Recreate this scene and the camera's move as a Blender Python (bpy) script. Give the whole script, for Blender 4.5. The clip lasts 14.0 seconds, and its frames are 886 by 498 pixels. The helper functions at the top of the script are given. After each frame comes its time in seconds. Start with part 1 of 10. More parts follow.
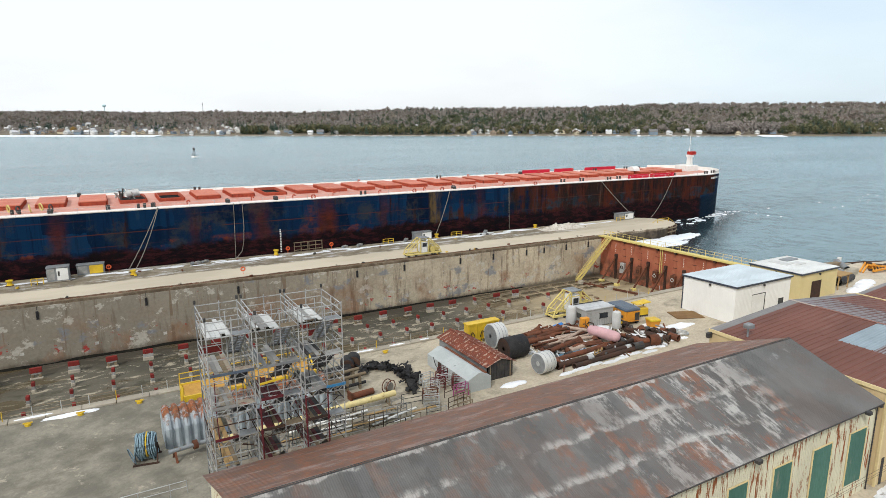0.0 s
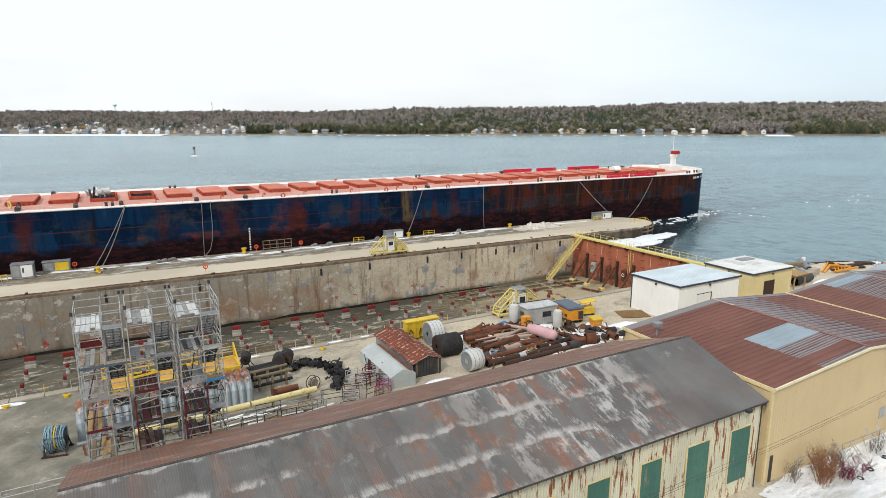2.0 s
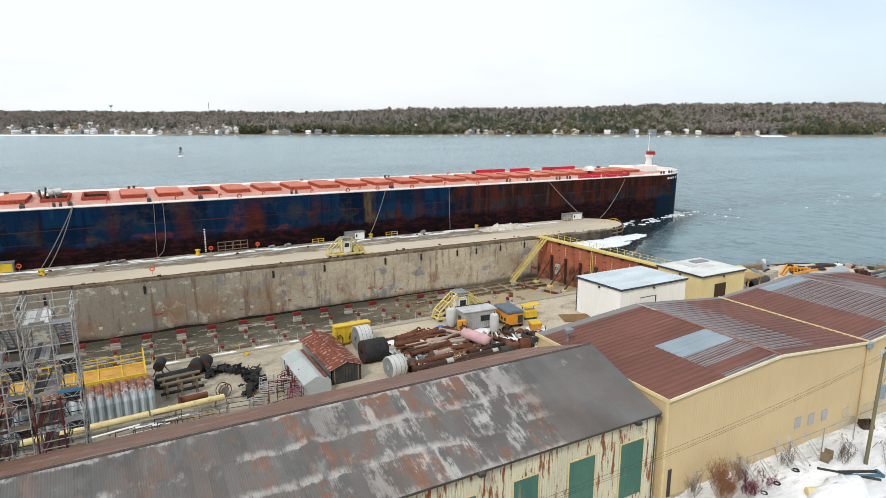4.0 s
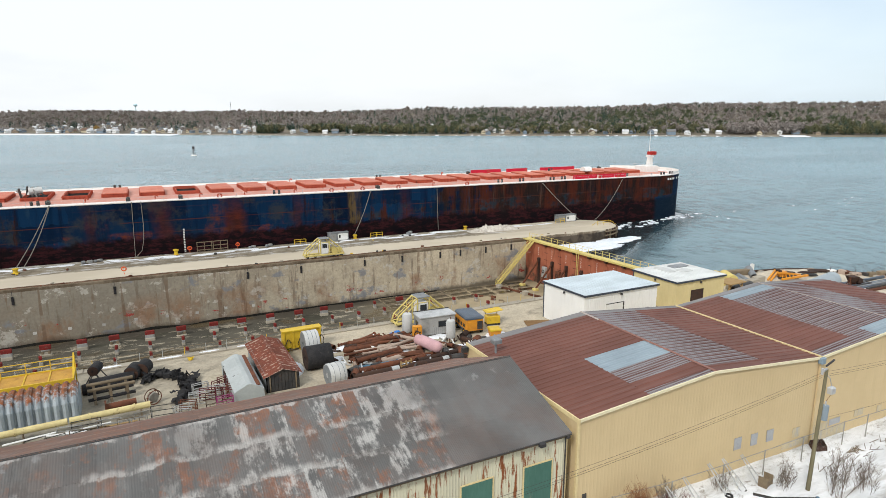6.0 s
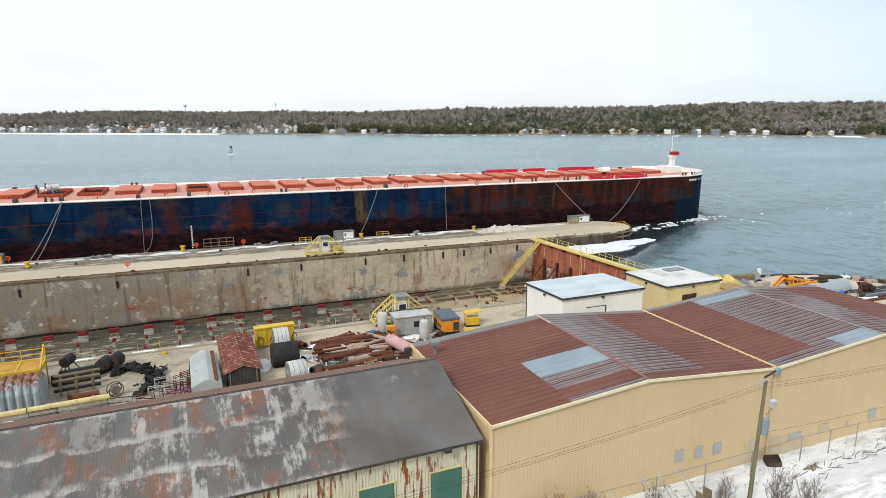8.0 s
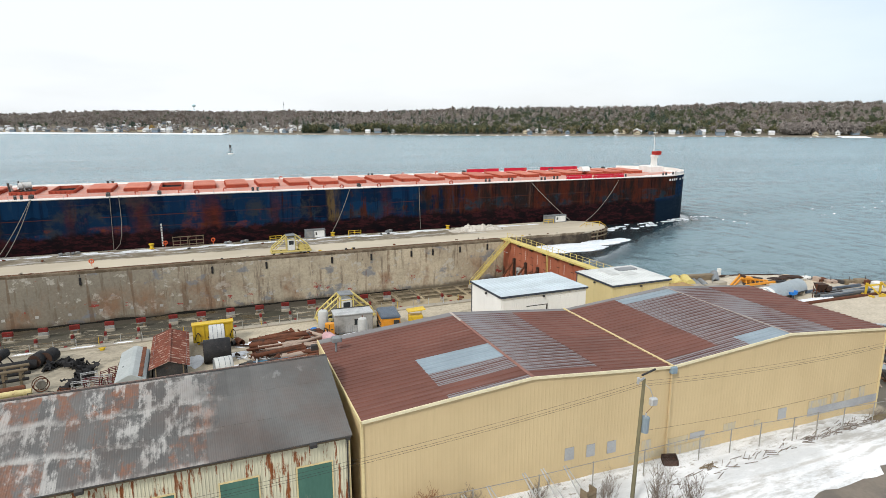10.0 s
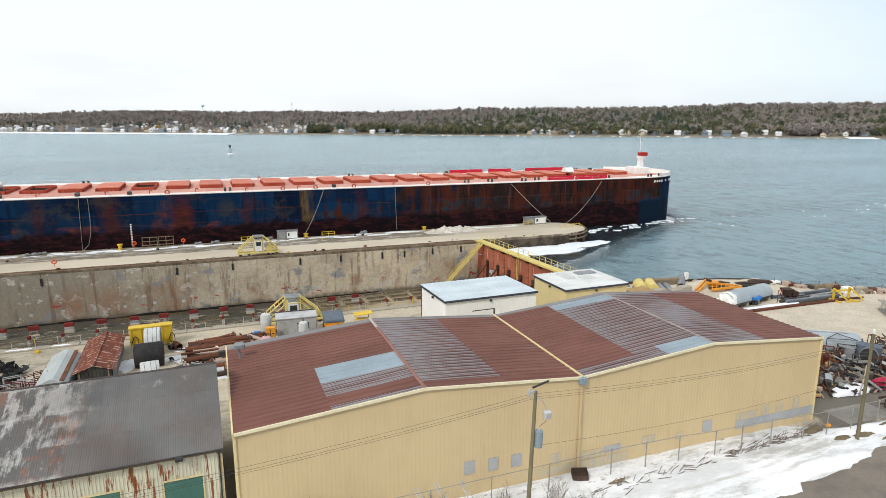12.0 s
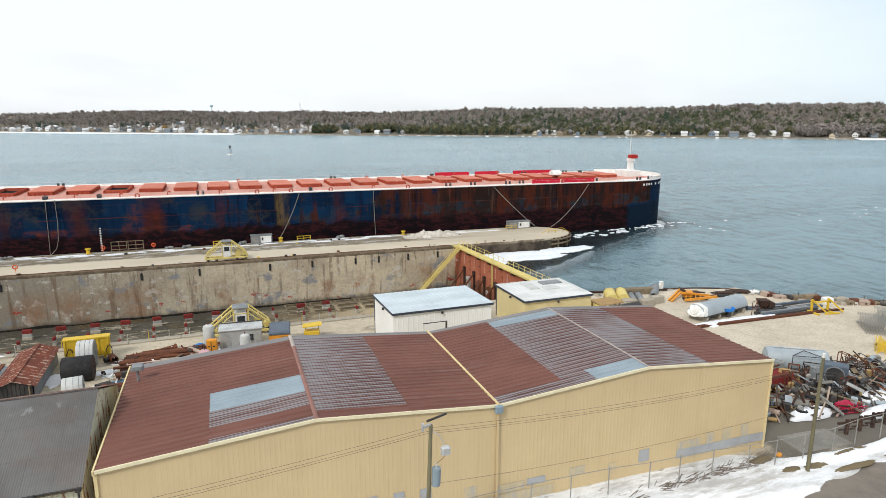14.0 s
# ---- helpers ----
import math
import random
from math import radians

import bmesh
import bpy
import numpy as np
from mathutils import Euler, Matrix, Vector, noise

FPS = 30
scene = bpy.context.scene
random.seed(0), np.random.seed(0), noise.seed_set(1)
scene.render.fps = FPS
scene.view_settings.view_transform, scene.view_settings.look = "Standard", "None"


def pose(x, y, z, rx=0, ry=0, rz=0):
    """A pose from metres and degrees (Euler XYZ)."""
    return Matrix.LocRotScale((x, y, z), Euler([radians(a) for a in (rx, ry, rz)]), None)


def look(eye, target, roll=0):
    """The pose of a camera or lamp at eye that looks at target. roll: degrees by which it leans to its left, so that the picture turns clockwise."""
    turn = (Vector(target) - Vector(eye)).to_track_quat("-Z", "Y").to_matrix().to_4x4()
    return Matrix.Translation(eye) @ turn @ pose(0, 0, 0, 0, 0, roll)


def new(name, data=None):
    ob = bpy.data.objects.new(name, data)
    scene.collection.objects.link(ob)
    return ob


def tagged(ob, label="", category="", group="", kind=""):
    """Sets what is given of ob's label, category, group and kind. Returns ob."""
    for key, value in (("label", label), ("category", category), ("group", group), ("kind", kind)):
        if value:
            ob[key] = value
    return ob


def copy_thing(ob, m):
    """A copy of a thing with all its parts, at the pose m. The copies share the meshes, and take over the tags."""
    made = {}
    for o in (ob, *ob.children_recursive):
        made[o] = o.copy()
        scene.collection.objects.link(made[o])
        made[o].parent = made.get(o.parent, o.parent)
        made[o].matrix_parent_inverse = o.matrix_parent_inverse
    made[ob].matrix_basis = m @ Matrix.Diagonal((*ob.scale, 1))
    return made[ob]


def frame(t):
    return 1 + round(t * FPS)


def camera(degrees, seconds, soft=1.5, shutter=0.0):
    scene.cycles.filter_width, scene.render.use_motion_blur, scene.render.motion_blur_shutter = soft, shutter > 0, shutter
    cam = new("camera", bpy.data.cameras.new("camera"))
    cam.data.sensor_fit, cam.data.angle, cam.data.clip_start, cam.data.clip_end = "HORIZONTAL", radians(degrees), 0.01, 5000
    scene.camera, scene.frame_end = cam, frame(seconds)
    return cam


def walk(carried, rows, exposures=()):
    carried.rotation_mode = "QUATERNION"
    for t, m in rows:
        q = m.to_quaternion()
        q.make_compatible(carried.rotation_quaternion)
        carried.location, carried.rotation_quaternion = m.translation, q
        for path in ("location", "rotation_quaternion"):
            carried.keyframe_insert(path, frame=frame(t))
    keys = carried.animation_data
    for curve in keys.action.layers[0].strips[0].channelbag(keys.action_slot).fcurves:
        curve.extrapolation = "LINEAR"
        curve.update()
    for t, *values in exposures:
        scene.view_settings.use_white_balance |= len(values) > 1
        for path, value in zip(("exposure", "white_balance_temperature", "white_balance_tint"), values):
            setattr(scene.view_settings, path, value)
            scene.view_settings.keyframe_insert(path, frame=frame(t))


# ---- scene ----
cam = camera(71.3, 14.0, soft=0.6)
METRES, EYE, TILT, LEAN, TURN = 60.0, 27.0, 0.0, 0.0, -29.7
ROWS = [
    (0.0, 0.0, 0.0, 0.0, -0.02, -12.05, 0.11),
    (0.5, 0.037, -0.0031, 0.0004, 0.26, -12.05, 0.12),
    (1.0, 0.0745, -0.0063, 0.0005, 0.62, -12.08, 0.12),
    (1.5, 0.1126, -0.0099, 0.0002, 0.81, -12.09, 0.12),
    (2.0, 0.1503, -0.0098, -0.0004, 0.86, -12.1, 0.1),
    (2.5, 0.188, -0.0047, -0.0016, 0.82, -12.09, 0.1),
    (3.0, 0.224, 0.0033, -0.0029, 0.78, -12.07, 0.08),
    (3.5, 0.2581, 0.0152, -0.0041, 0.76, -12.05, 0.06),
    (4.0, 0.2912, 0.0302, -0.0052, 0.72, -12.04, 0.06),
    (6.5, 0.4613, 0.0887, -0.0084, 4.02, -12.08, 0.06),
    (7.0, 0.4948, 0.095, -0.0096, 5.57, -12.08, 0.08),
    (7.5, 0.5292, 0.1001, -0.0104, 6.23, -12.08, 0.1),
    (8.0, 0.5645, 0.1048, -0.0111, 6.52, -12.07, 0.09),
    (10.5, 0.7439, 0.127, -0.0157, 7.52, -12.05, 0.02),
    (11.0, 0.7769, 0.1372, -0.0162, 7.73, -12.03, 0.0),
    (11.5, 0.8084, 0.1507, -0.016, 7.95, -12.02, -0.02),
    (12.0, 0.8384, 0.1669, -0.0154, 8.16, -12.03, -0.04),
    (12.5, 0.8668, 0.1844, -0.0142, 8.35, -12.03, -0.05),
    (13.0, 0.8948, 0.2036, -0.013, 8.56, -12.03, -0.05),
    (13.5, 0.9211, 0.2241, -0.0114, 8.77, -12.02, -0.07),
    (14.0, 0.9467, 0.244, -0.0084, 8.98, -12.02, -0.08),
]
walk(cam, [(t, pose(0, 0, EYE, TILT, LEAN, TURN) @ pose(METRES * x, METRES * y, METRES * z, 90 + pitch, roll, yaw)) for t, x, y, z, yaw, pitch, roll in ROWS])

# ---- light and air ----
world = bpy.data.worlds.new("sky")
scene.world = world
world.use_nodes = True
wt = world.node_tree
wt.nodes.clear()
SUN_EL, SUN_AZ = 42.0, 235.0  # degrees; azimuth clockwise from +y
sky = wt.nodes.new("ShaderNodeTexSky")
sky.sky_type, sky.sun_disc = "NISHITA", False
sky.sun_elevation, sky.sun_rotation = radians(SUN_EL), radians(SUN_AZ)
sky.dust_density, sky.ozone_density = 2.0, 2.0
dim = wt.nodes.new("ShaderNodeMix")
dim.data_type, dim.blend_type = "RGBA", "MULTIPLY"
dim.inputs[0].default_value = 1.0
dim.inputs[7].default_value = (1.35, 1.35, 1.35, 1)
wt.links.new(sky.outputs[0], dim.inputs[6])
tc = wt.nodes.new("ShaderNodeTexCoord")
mp = wt.nodes.new("ShaderNodeMapping")
mp.inputs["Scale"].default_value = (1.0, 1.0, 3.5)
cl = wt.nodes.new("ShaderNodeTexNoise")
cl.inputs["Scale"].default_value, cl.inputs["Detail"].default_value = 1.6, 6.0
ramp = wt.nodes.new("ShaderNodeMapRange")
ramp.inputs["From Min"].default_value, ramp.inputs["From Max"].default_value = 0.28, 0.55
ramp.inputs["To Min"].default_value, ramp.inputs["To Max"].default_value = 0.62, 0.98
mix = wt.nodes.new("ShaderNodeMix")
mix.data_type = "RGBA"
wt.links.new(tc.outputs["Generated"], mp.inputs[0])
wt.links.new(mp.outputs[0], cl.inputs["Vector"])
wt.links.new(cl.outputs[0], ramp.inputs[0])
# the cloud takes a faint blue towards the east
east = wt.nodes.new("ShaderNodeSeparateXYZ")
blue = wt.nodes.new("ShaderNodeMapRange")
blue.interpolation_type = "SMOOTHSTEP"
blue.inputs[1].default_value, blue.inputs[2].default_value = 0.55, 0.98
tint = wt.nodes.new("ShaderNodeMix")
tint.data_type = "RGBA"
tint.inputs[6].default_value, tint.inputs[7].default_value = (9.8, 10.2, 10.5, 1), (8.2, 9.7, 10.8, 1)
wt.links.new(tc.outputs["Generated"], east.inputs[0])
wt.links.new(east.outputs[0], blue.inputs[0])
wt.links.new(blue.outputs[0], tint.inputs[0])
wt.links.new(tint.outputs[2], mix.inputs[7])
wt.links.new(ramp.outputs[0], mix.inputs[0])
wt.links.new(dim.outputs[2], mix.inputs[6])
bg = wt.nodes.new("ShaderNodeBackground")
bg.inputs[1].default_value = 0.1
wo = wt.nodes.new("ShaderNodeOutputWorld")
wt.links.new(mix.outputs[2], bg.inputs[0])
wt.links.new(bg.outputs[0], wo.inputs[0])

sun = new("sun", bpy.data.lights.new("sun", "SUN"))
sun.data.energy, sun.data.angle, sun.data.color = 2.3, radians(10), (1.0, 0.96, 0.9)
sun.matrix_world = look((math.sin(radians(SUN_AZ)) * 50, math.cos(radians(SUN_AZ)) * 50, math.tan(radians(SUN_EL)) * 50), (0, 0, 0))

# ---- mesh helpers ----
class B:
    """Gathers faces for one mesh."""

    def __init__(self):
        self.v, self.f = [], []

    def add(self, vs, fs):
        n = len(self.v)
        self.v += [tuple(p) for p in vs]
        self.f += [tuple(i + n for i in q) for q in fs]
        return self

    def box(self, x0, x1, y0, y1, z0, z1):
        vs = [(x, y, z) for z in (z0, z1) for y in (y0, y1) for x in (x0, x1)]
        return self.add(vs, [(0, 2, 3, 1), (4, 5, 7, 6), (0, 1, 5, 4), (2, 6, 7, 3), (0, 4, 6, 2), (1, 3, 7, 5)])

    def cbox(self, x0, x1, y0, y1, z0, z1, c=0.03):
        """A box with chamfered upright and upper edges."""
        def ring(d, z):
            a, b, e, g = x0 + d, x1 - d, y0 + d, y1 - d
            return [(a + c, e, z), (b - c, e, z), (b, e + c, z), (b, g - c, z), (b - c, g, z), (a + c, g, z), (a, g - c, z), (a, e + c, z)]
        vs = ring(0, z0) + ring(0, z1 - c) + ring(c, z1)
        fs = [tuple(reversed(range(8))), tuple(range(16, 24))]
        for k in (0, 8):
            fs += [(k + i, k + (i + 1) % 8, k + 8 + (i + 1) % 8, k + 8 + i) for i in range(8)]
        return self.add(vs, fs)

    def beam(self, p, q, w, h=None, up=(0, 0, 1)):
        """A bar of width w and height h from p to q."""
        h = h or w
        p, q = Vector(p), Vector(q)
        d = (q - p).normalized()
        s = d.cross(Vector(up))
        s = s.normalized() if s.length > 1e-4 else Vector((1, 0, 0))
        u = s.cross(d)
        vs = [e + s * a * w / 2 + u * b * h / 2 for e in (p, q) for a, b in ((-1, -1), (1, -1), (1, 1), (-1, 1))]
        return self.add(vs, [(3, 2, 1, 0), (4, 5, 6, 7), (0, 1, 5, 4), (1, 2, 6, 5), (2, 3, 7, 6), (3, 0, 4, 7)])

    def cyl(self, p, q, r, n=12, r2=None, caps=True):
        p, q = Vector(p), Vector(q)
        r2 = r if r2 is None else r2
        d = (q - p).normalized()
        s = d.cross(Vector((0, 0, 1)))
        s = s.normalized() if s.length > 1e-4 else Vector((1, 0, 0))
        u = d.cross(s)
        vs = []
        for e, rr in ((p, r), (q, r2)):
            vs += [e + (s * math.cos(a) + u * math.sin(a)) * rr for a in (2 * math.pi * i / n for i in range(n))]
        fs = [(i, (i + 1) % n, n + (i + 1) % n, n + i) for i in range(n)]
        if caps:
            fs += [tuple(reversed(range(n))), tuple(range(n, 2 * n))]
        return self.add(vs, fs)

    def pipe(self, p, q, r, wall=0.03, n=14):
        """An open pipe with wall thickness."""
        p, q = Vector(p), Vector(q)
        d = (q - p).normalized()
        s = d.cross(Vector((0, 0, 1)))
        s = s.normalized() if s.length > 1e-4 else Vector((1, 0, 0))
        u = d.cross(s)
        vs = []
        for e, rr in ((p, r), (q, r), (q, r - wall), (p, r - wall)):
            vs += [e + (s * math.cos(a) + u * math.sin(a)) * rr for a in (2 * math.pi * i / n for i in range(n))]
        fs = [(k * n + i, k * n + (i + 1) % n, (k + 1) % 4 * n + (i + 1) % n, (k + 1) % 4 * n + i) for k in range(4) for i in range(n)]
        return self.add(vs, fs)

    def tube(self, pts, r, n=6):
        """A round bar through points."""
        pts = [Vector(p) for p in pts]
        vs = []
        for i, p in enumerate(pts):
            d = (pts[min(i + 1, len(pts) - 1)] - pts[max(i - 1, 0)]).normalized()
            s = d.cross(Vector((0, 0, 1)))
            s = s.normalized() if s.length > 1e-3 else Vector((1, 0, 0))
            u = d.cross(s)
            vs += [p + (s * math.cos(a) + u * math.sin(a)) * r for a in (2 * math.pi * k / n for k in range(n))]
        m = len(pts)
        fs = [(j * n + i, j * n + (i + 1) % n, (j + 1) * n + (i + 1) % n, (j + 1) * n + i) for j in range(m - 1) for i in range(n)]
        fs += [tuple(reversed(range(n))), tuple((m - 1) * n + i for i in range(n))]
        return self.add(vs, fs)

    def loft(self, rings, closed=True, caps=True):
        """Skins rings of equally many points."""
        n = len(rings[0])
        vs = [p for r in rings for p in r]
        e = n if closed else n - 1
        fs = [(j * n + i, j * n + (i + 1) % n, (j + 1) * n + (i + 1) % n, (j + 1) * n + i) for j in range(len(rings) - 1) for i in range(e)]
        if caps:
            fs += [tuple(reversed(range(n))), tuple((len(rings) - 1) * n + i for i in range(n))]
        return self.add(vs, fs)

    def torus(self, c, axis, R, r, n=18, m=8):
        c, a = Vector(c), Vector(axis).normalized()
        s = a.orthogonal().normalized()
        u = a.cross(s)
        vs = []
        for i in range(n):
            w = 2 * math.pi * i / n
            d = s * math.cos(w) + u * math.sin(w)
            vs += [c + d * (R + r * math.cos(2 * math.pi * k / m)) + a * r * math.sin(2 * math.pi * k / m) for k in range(m)]
        return self.add(vs, [(i * m + k, (i + 1) % n * m + k, (i + 1) % n * m + (k + 1) % m, i * m + (k + 1) % m) for i in range(n) for k in range(m)])

    def mesh(self, name):
        me = bpy.data.meshes.new(name)
        me.from_pydata(self.v, [], self.f)
        me.update()
        bm = bmesh.new()
        bm.from_mesh(me)
        bmesh.ops.recalc_face_normals(bm, faces=bm.faces)
        bm.to_mesh(me)
        bm.free()
        return me


def part(name, b, material, parent=None, label="", smooth=False):
    """Links b as one mesh object, under parent if given."""
    me = b.mesh(name) if isinstance(b, B) else b
    if not me.materials:
        me.materials.append(material)
    if smooth:
        me.polygons.foreach_set("use_smooth", [True] * len(me.polygons))
        me.set_sharp_from_angle(angle=radians(40))
    ob = new(name, me)
    if me.materials[0] != material:
        ob.material_slots[0].link = "OBJECT"
        ob.material_slots[0].material = material
    if parent:
        ob.parent = parent
    if label:
        ob["label"] = label
    return ob


def thing(name, label, category, x=0, y=0, z=0, rz=0, group="", kind="", rx=0, ry=0):
    ob = new(name)
    ob.empty_display_size = 0.3
    ob.matrix_basis = pose(x, y, z, rx, ry, rz)
    return tagged(ob, label, category, group, kind)


def single(name, b, material, label, category, group="", kind="", x=0, y=0, z=0, rz=0, smooth=False):
    """A thing of one mesh."""
    ob = part(name, b, material, None, "", smooth)
    ob.matrix_basis = pose(x, y, z, 0, 0, rz)
    return tagged(ob, label, category, group, kind)


def gz(x, y):
    """Height of the yard: it falls gently from the road to the dock."""
    t = min(max((y - 20.0) / 22.0, 0.0), 1.0)
    return -0.65 - 0.65 * t * t * (3 - 2 * t)


# ---- materials ----
class Nodes:
    def __init__(self, name):
        self.m = bpy.data.materials.new(name)
        self.m.use_nodes = True
        self.t = self.m.node_tree
        self.b = self.t.nodes["Principled BSDF"]
        self.p = self.t.nodes.new("ShaderNodeNewGeometry").outputs["Position"]

    def put(self, socket, value):
        if isinstance(value, bpy.types.NodeSocket):
            self.t.links.new(value, socket)
        elif isinstance(value, (tuple, list)) and len(value) == 3 and socket.type == "RGBA":
            socket.default_value = (*value, 1)
        else:
            socket.default_value = value

    def noise(self, scale, detail=5, stretch=(1, 1, 1), rough=0.6, shift=0.0, vec=None):
        mp = self.t.nodes.new("ShaderNodeMapping")
        mp.inputs["Scale"].default_value = stretch
        mp.inputs["Location"].default_value = (shift, shift * 1.7, shift * 0.6)
        self.put(mp.inputs[0], vec or self.p)
        n = self.t.nodes.new("ShaderNodeTexNoise")
        n.inputs["Scale"].default_value, n.inputs["Detail"].default_value, n.inputs["Roughness"].default_value = scale, detail, rough
        self.put(n.inputs["Vector"], mp.outputs[0])
        return n.outputs[0]

    def band(self, v, lo, hi, a=0.0, b=1.0):
        r = self.t.nodes.new("ShaderNodeMapRange")
        r.interpolation_type = "SMOOTHSTEP"
        self.put(r.inputs[0], v)
        for i, x in zip((1, 2, 3, 4), (lo, hi, a, b)):
            r.inputs[i].default_value = x
        return r.outputs[0]

    def math(self, op, a, b=0.0):
        n = self.t.nodes.new("ShaderNodeMath")
        n.operation = op
        self.put(n.inputs[0], a)
        self.put(n.inputs[1], b)
        return n.outputs[0]

    def mix(self, f, a, b):
        n = self.t.nodes.new("ShaderNodeMix")
        n.data_type = "RGBA"
        self.put(n.inputs[0], f)
        self.put(n.inputs[6], a)
        self.put(n.inputs[7], b)
        return n.outputs[2]

    def axis(self, i):
        s = self.t.nodes.new("ShaderNodeSeparateXYZ")
        self.put(s.inputs[0], self.p)
        return s.outputs[i]

    def wave(self, axis, period, profile="SIN"):
        w = self.t.nodes.new("ShaderNodeTexWave")
        w.bands_direction, w.wave_profile = axis, profile
        w.inputs["Scale"].default_value = 0.314159 / period
        self.put(w.inputs["Vector"], self.p)
        return w.outputs[1]

    def cells(self, size, seed=0.0, vec=None):
        """A random value for each box of the given size."""
        s = self.t.nodes.new("ShaderNodeVectorMath")
        s.operation = "DIVIDE"
        s.inputs[1].default_value = size
        self.put(s.inputs[0], vec or self.p)
        f = self.t.nodes.new("ShaderNodeVectorMath")
        f.operation = "FLOOR"
        self.t.links.new(s.outputs[0], f.inputs[0])
        w = self.t.nodes.new("ShaderNodeTexWhiteNoise")
        w.noise_dimensions = "4D"
        w.inputs["W"].default_value = seed
        self.t.links.new(f.outputs[0], w.inputs["Vector"])
        return w.outputs[0]

    def wobble(self, scale, amount, stretch=(1, 1, 1)):
        """The position shaken by noise, for uneven cell edges."""
        mp = self.t.nodes.new("ShaderNodeMapping")
        mp.inputs["Scale"].default_value = stretch
        self.put(mp.inputs[0], self.p)
        n = self.t.nodes.new("ShaderNodeTexNoise")
        n.inputs["Scale"].default_value, n.inputs["Detail"].default_value = scale, 4
        self.put(n.inputs["Vector"], mp.outputs[0])
        v = self.t.nodes.new("ShaderNodeVectorMath")
        v.operation = "MULTIPLY_ADD"
        v.inputs[1].default_value = (amount, amount, amount)
        self.t.links.new(n.outputs[1], v.inputs[0])
        self.put(v.inputs[2], self.p)
        return v.outputs[0]

    def random(self):
        return self.t.nodes.new("ShaderNodeObjectInfo").outputs["Random"]

    def island(self):
        return self.t.nodes.new("ShaderNodeNewGeometry").outputs["Random Per Island"]

    def done(self, colour, rough=0.8, metal=0.0, height=None, depth=0.02, spec=0.14):
        self.put(self.b.inputs["Base Color"], colour)
        self.put(self.b.inputs["Roughness"], rough)
        self.put(self.b.inputs["Metallic"], metal)
        self.put(self.b.inputs["Specular IOR Level"], spec)
        if height is not None:
            n = self.t.nodes.new("ShaderNodeBump")
            n.inputs["Distance"].default_value = depth
            self.put(n.inputs["Height"], height)
            self.t.links.new(n.outputs[0], self.b.inputs["Normal"])
        return self.m


def worn(name, c1, c2, c3=None, s1=0.6, s2=6.0, rough=0.75, metal=0.0, stretch=(1, 1, 1), lo=0.35, hi=0.65, wear=(0.58, 0.7), depth=0.01, vary=0.0):
    """A two-tone surface with wear c3 and fine relief."""
    k = Nodes(name)
    big, small = k.noise(s1, 6, stretch), k.noise(s2, 6, stretch, shift=4.0)
    col = k.mix(k.band(big, lo, hi), c1, c2)
    if c3:
        col = k.mix(k.band(k.noise(s1 * 2.3, 8, stretch, 0.7, 9.0), *wear), col, c3)
    col = k.mix(k.band(small, 0.3, 0.7, 0.0, 0.25), col, tuple(x * 0.6 for x in c1))
    if vary:
        col = k.mix(k.math("MULTIPLY", k.random(), vary), col, tuple(min(1, x * 0.45) for x in c2))
    return k.done(col, k.band(small, 0.3, 0.7, rough - 0.1, min(1, rough + 0.12)), metal, small, depth, 0.14 if rough > 0.5 else 0.35)


M = {}
M["concrete"] = worn("weathered_concrete", (0.40, 0.36, 0.29), (0.31, 0.28, 0.23), (0.22, 0.2, 0.17), 0.3, 5, 0.9)
M["steel_grey"] = worn("grey_steel", (0.27, 0.29, 0.30), (0.2, 0.21, 0.22), (0.22, 0.12, 0.08), 0.8, 9, 0.55, 0.3)
M["galvanised"] = worn("galvanised_tube", (0.60, 0.61, 0.61), (0.45, 0.46, 0.46), (0.25, 0.16, 0.11), 1.2, 9, 0.45, 0.5, wear=(0.62, 0.72))
M["dark_steel"] = worn("dark_steel", (0.05, 0.05, 0.052), (0.08, 0.075, 0.07), (0.1, 0.05, 0.03), 1, 8, 0.6, 0.2)
M["rust"] = worn("rusty_steel", (0.19, 0.072, 0.04), (0.11, 0.05, 0.033), (0.22, 0.09, 0.04), 1.2, 10, 0.85, vary=0.5)
M["rust_dark"] = worn("dark_rusty_pipe", (0.075, 0.042, 0.03), (0.05, 0.035, 0.03), (0.17, 0.07, 0.035), 1.0, 9, 0.8, vary=0.4)
M["yellow"] = worn("yellow_paint", (0.66, 0.45, 0.03), (0.55, 0.36, 0.03), (0.2, 0.11, 0.04), 0.9, 8, 0.5, wear=(0.62, 0.72))
M["pale_yellow"] = worn("pale_yellow_paint", (0.66, 0.55, 0.20), (0.56, 0.45, 0.16), (0.24, 0.14, 0.06), 1.1, 8, 0.55, wear=(0.62, 0.72))
M["orange"] = worn("orange_paint", (0.70, 0.30, 0.03), (0.6, 0.24, 0.03), (0.2, 0.1, 0.05), 1.0, 8, 0.5, wear=(0.64, 0.74))
M["white"] = worn("white_paint", (0.78, 0.78, 0.76), (0.7, 0.7, 0.67), (0.45, 0.36, 0.27), 0.8, 7, 0.5, wear=(0.66, 0.78))
M["red"] = worn("red_paint", (0.45, 0.035, 0.025), (0.36, 0.03, 0.025), (0.16, 0.05, 0.035), 1.0, 8, 0.6, vary=0.3)
M["magenta"] = worn("magenta_paint", (0.34, 0.07, 0.2), (0.25, 0.05, 0.13), (0.2, 0.09, 0.06), 1.3, 8, 0.6)
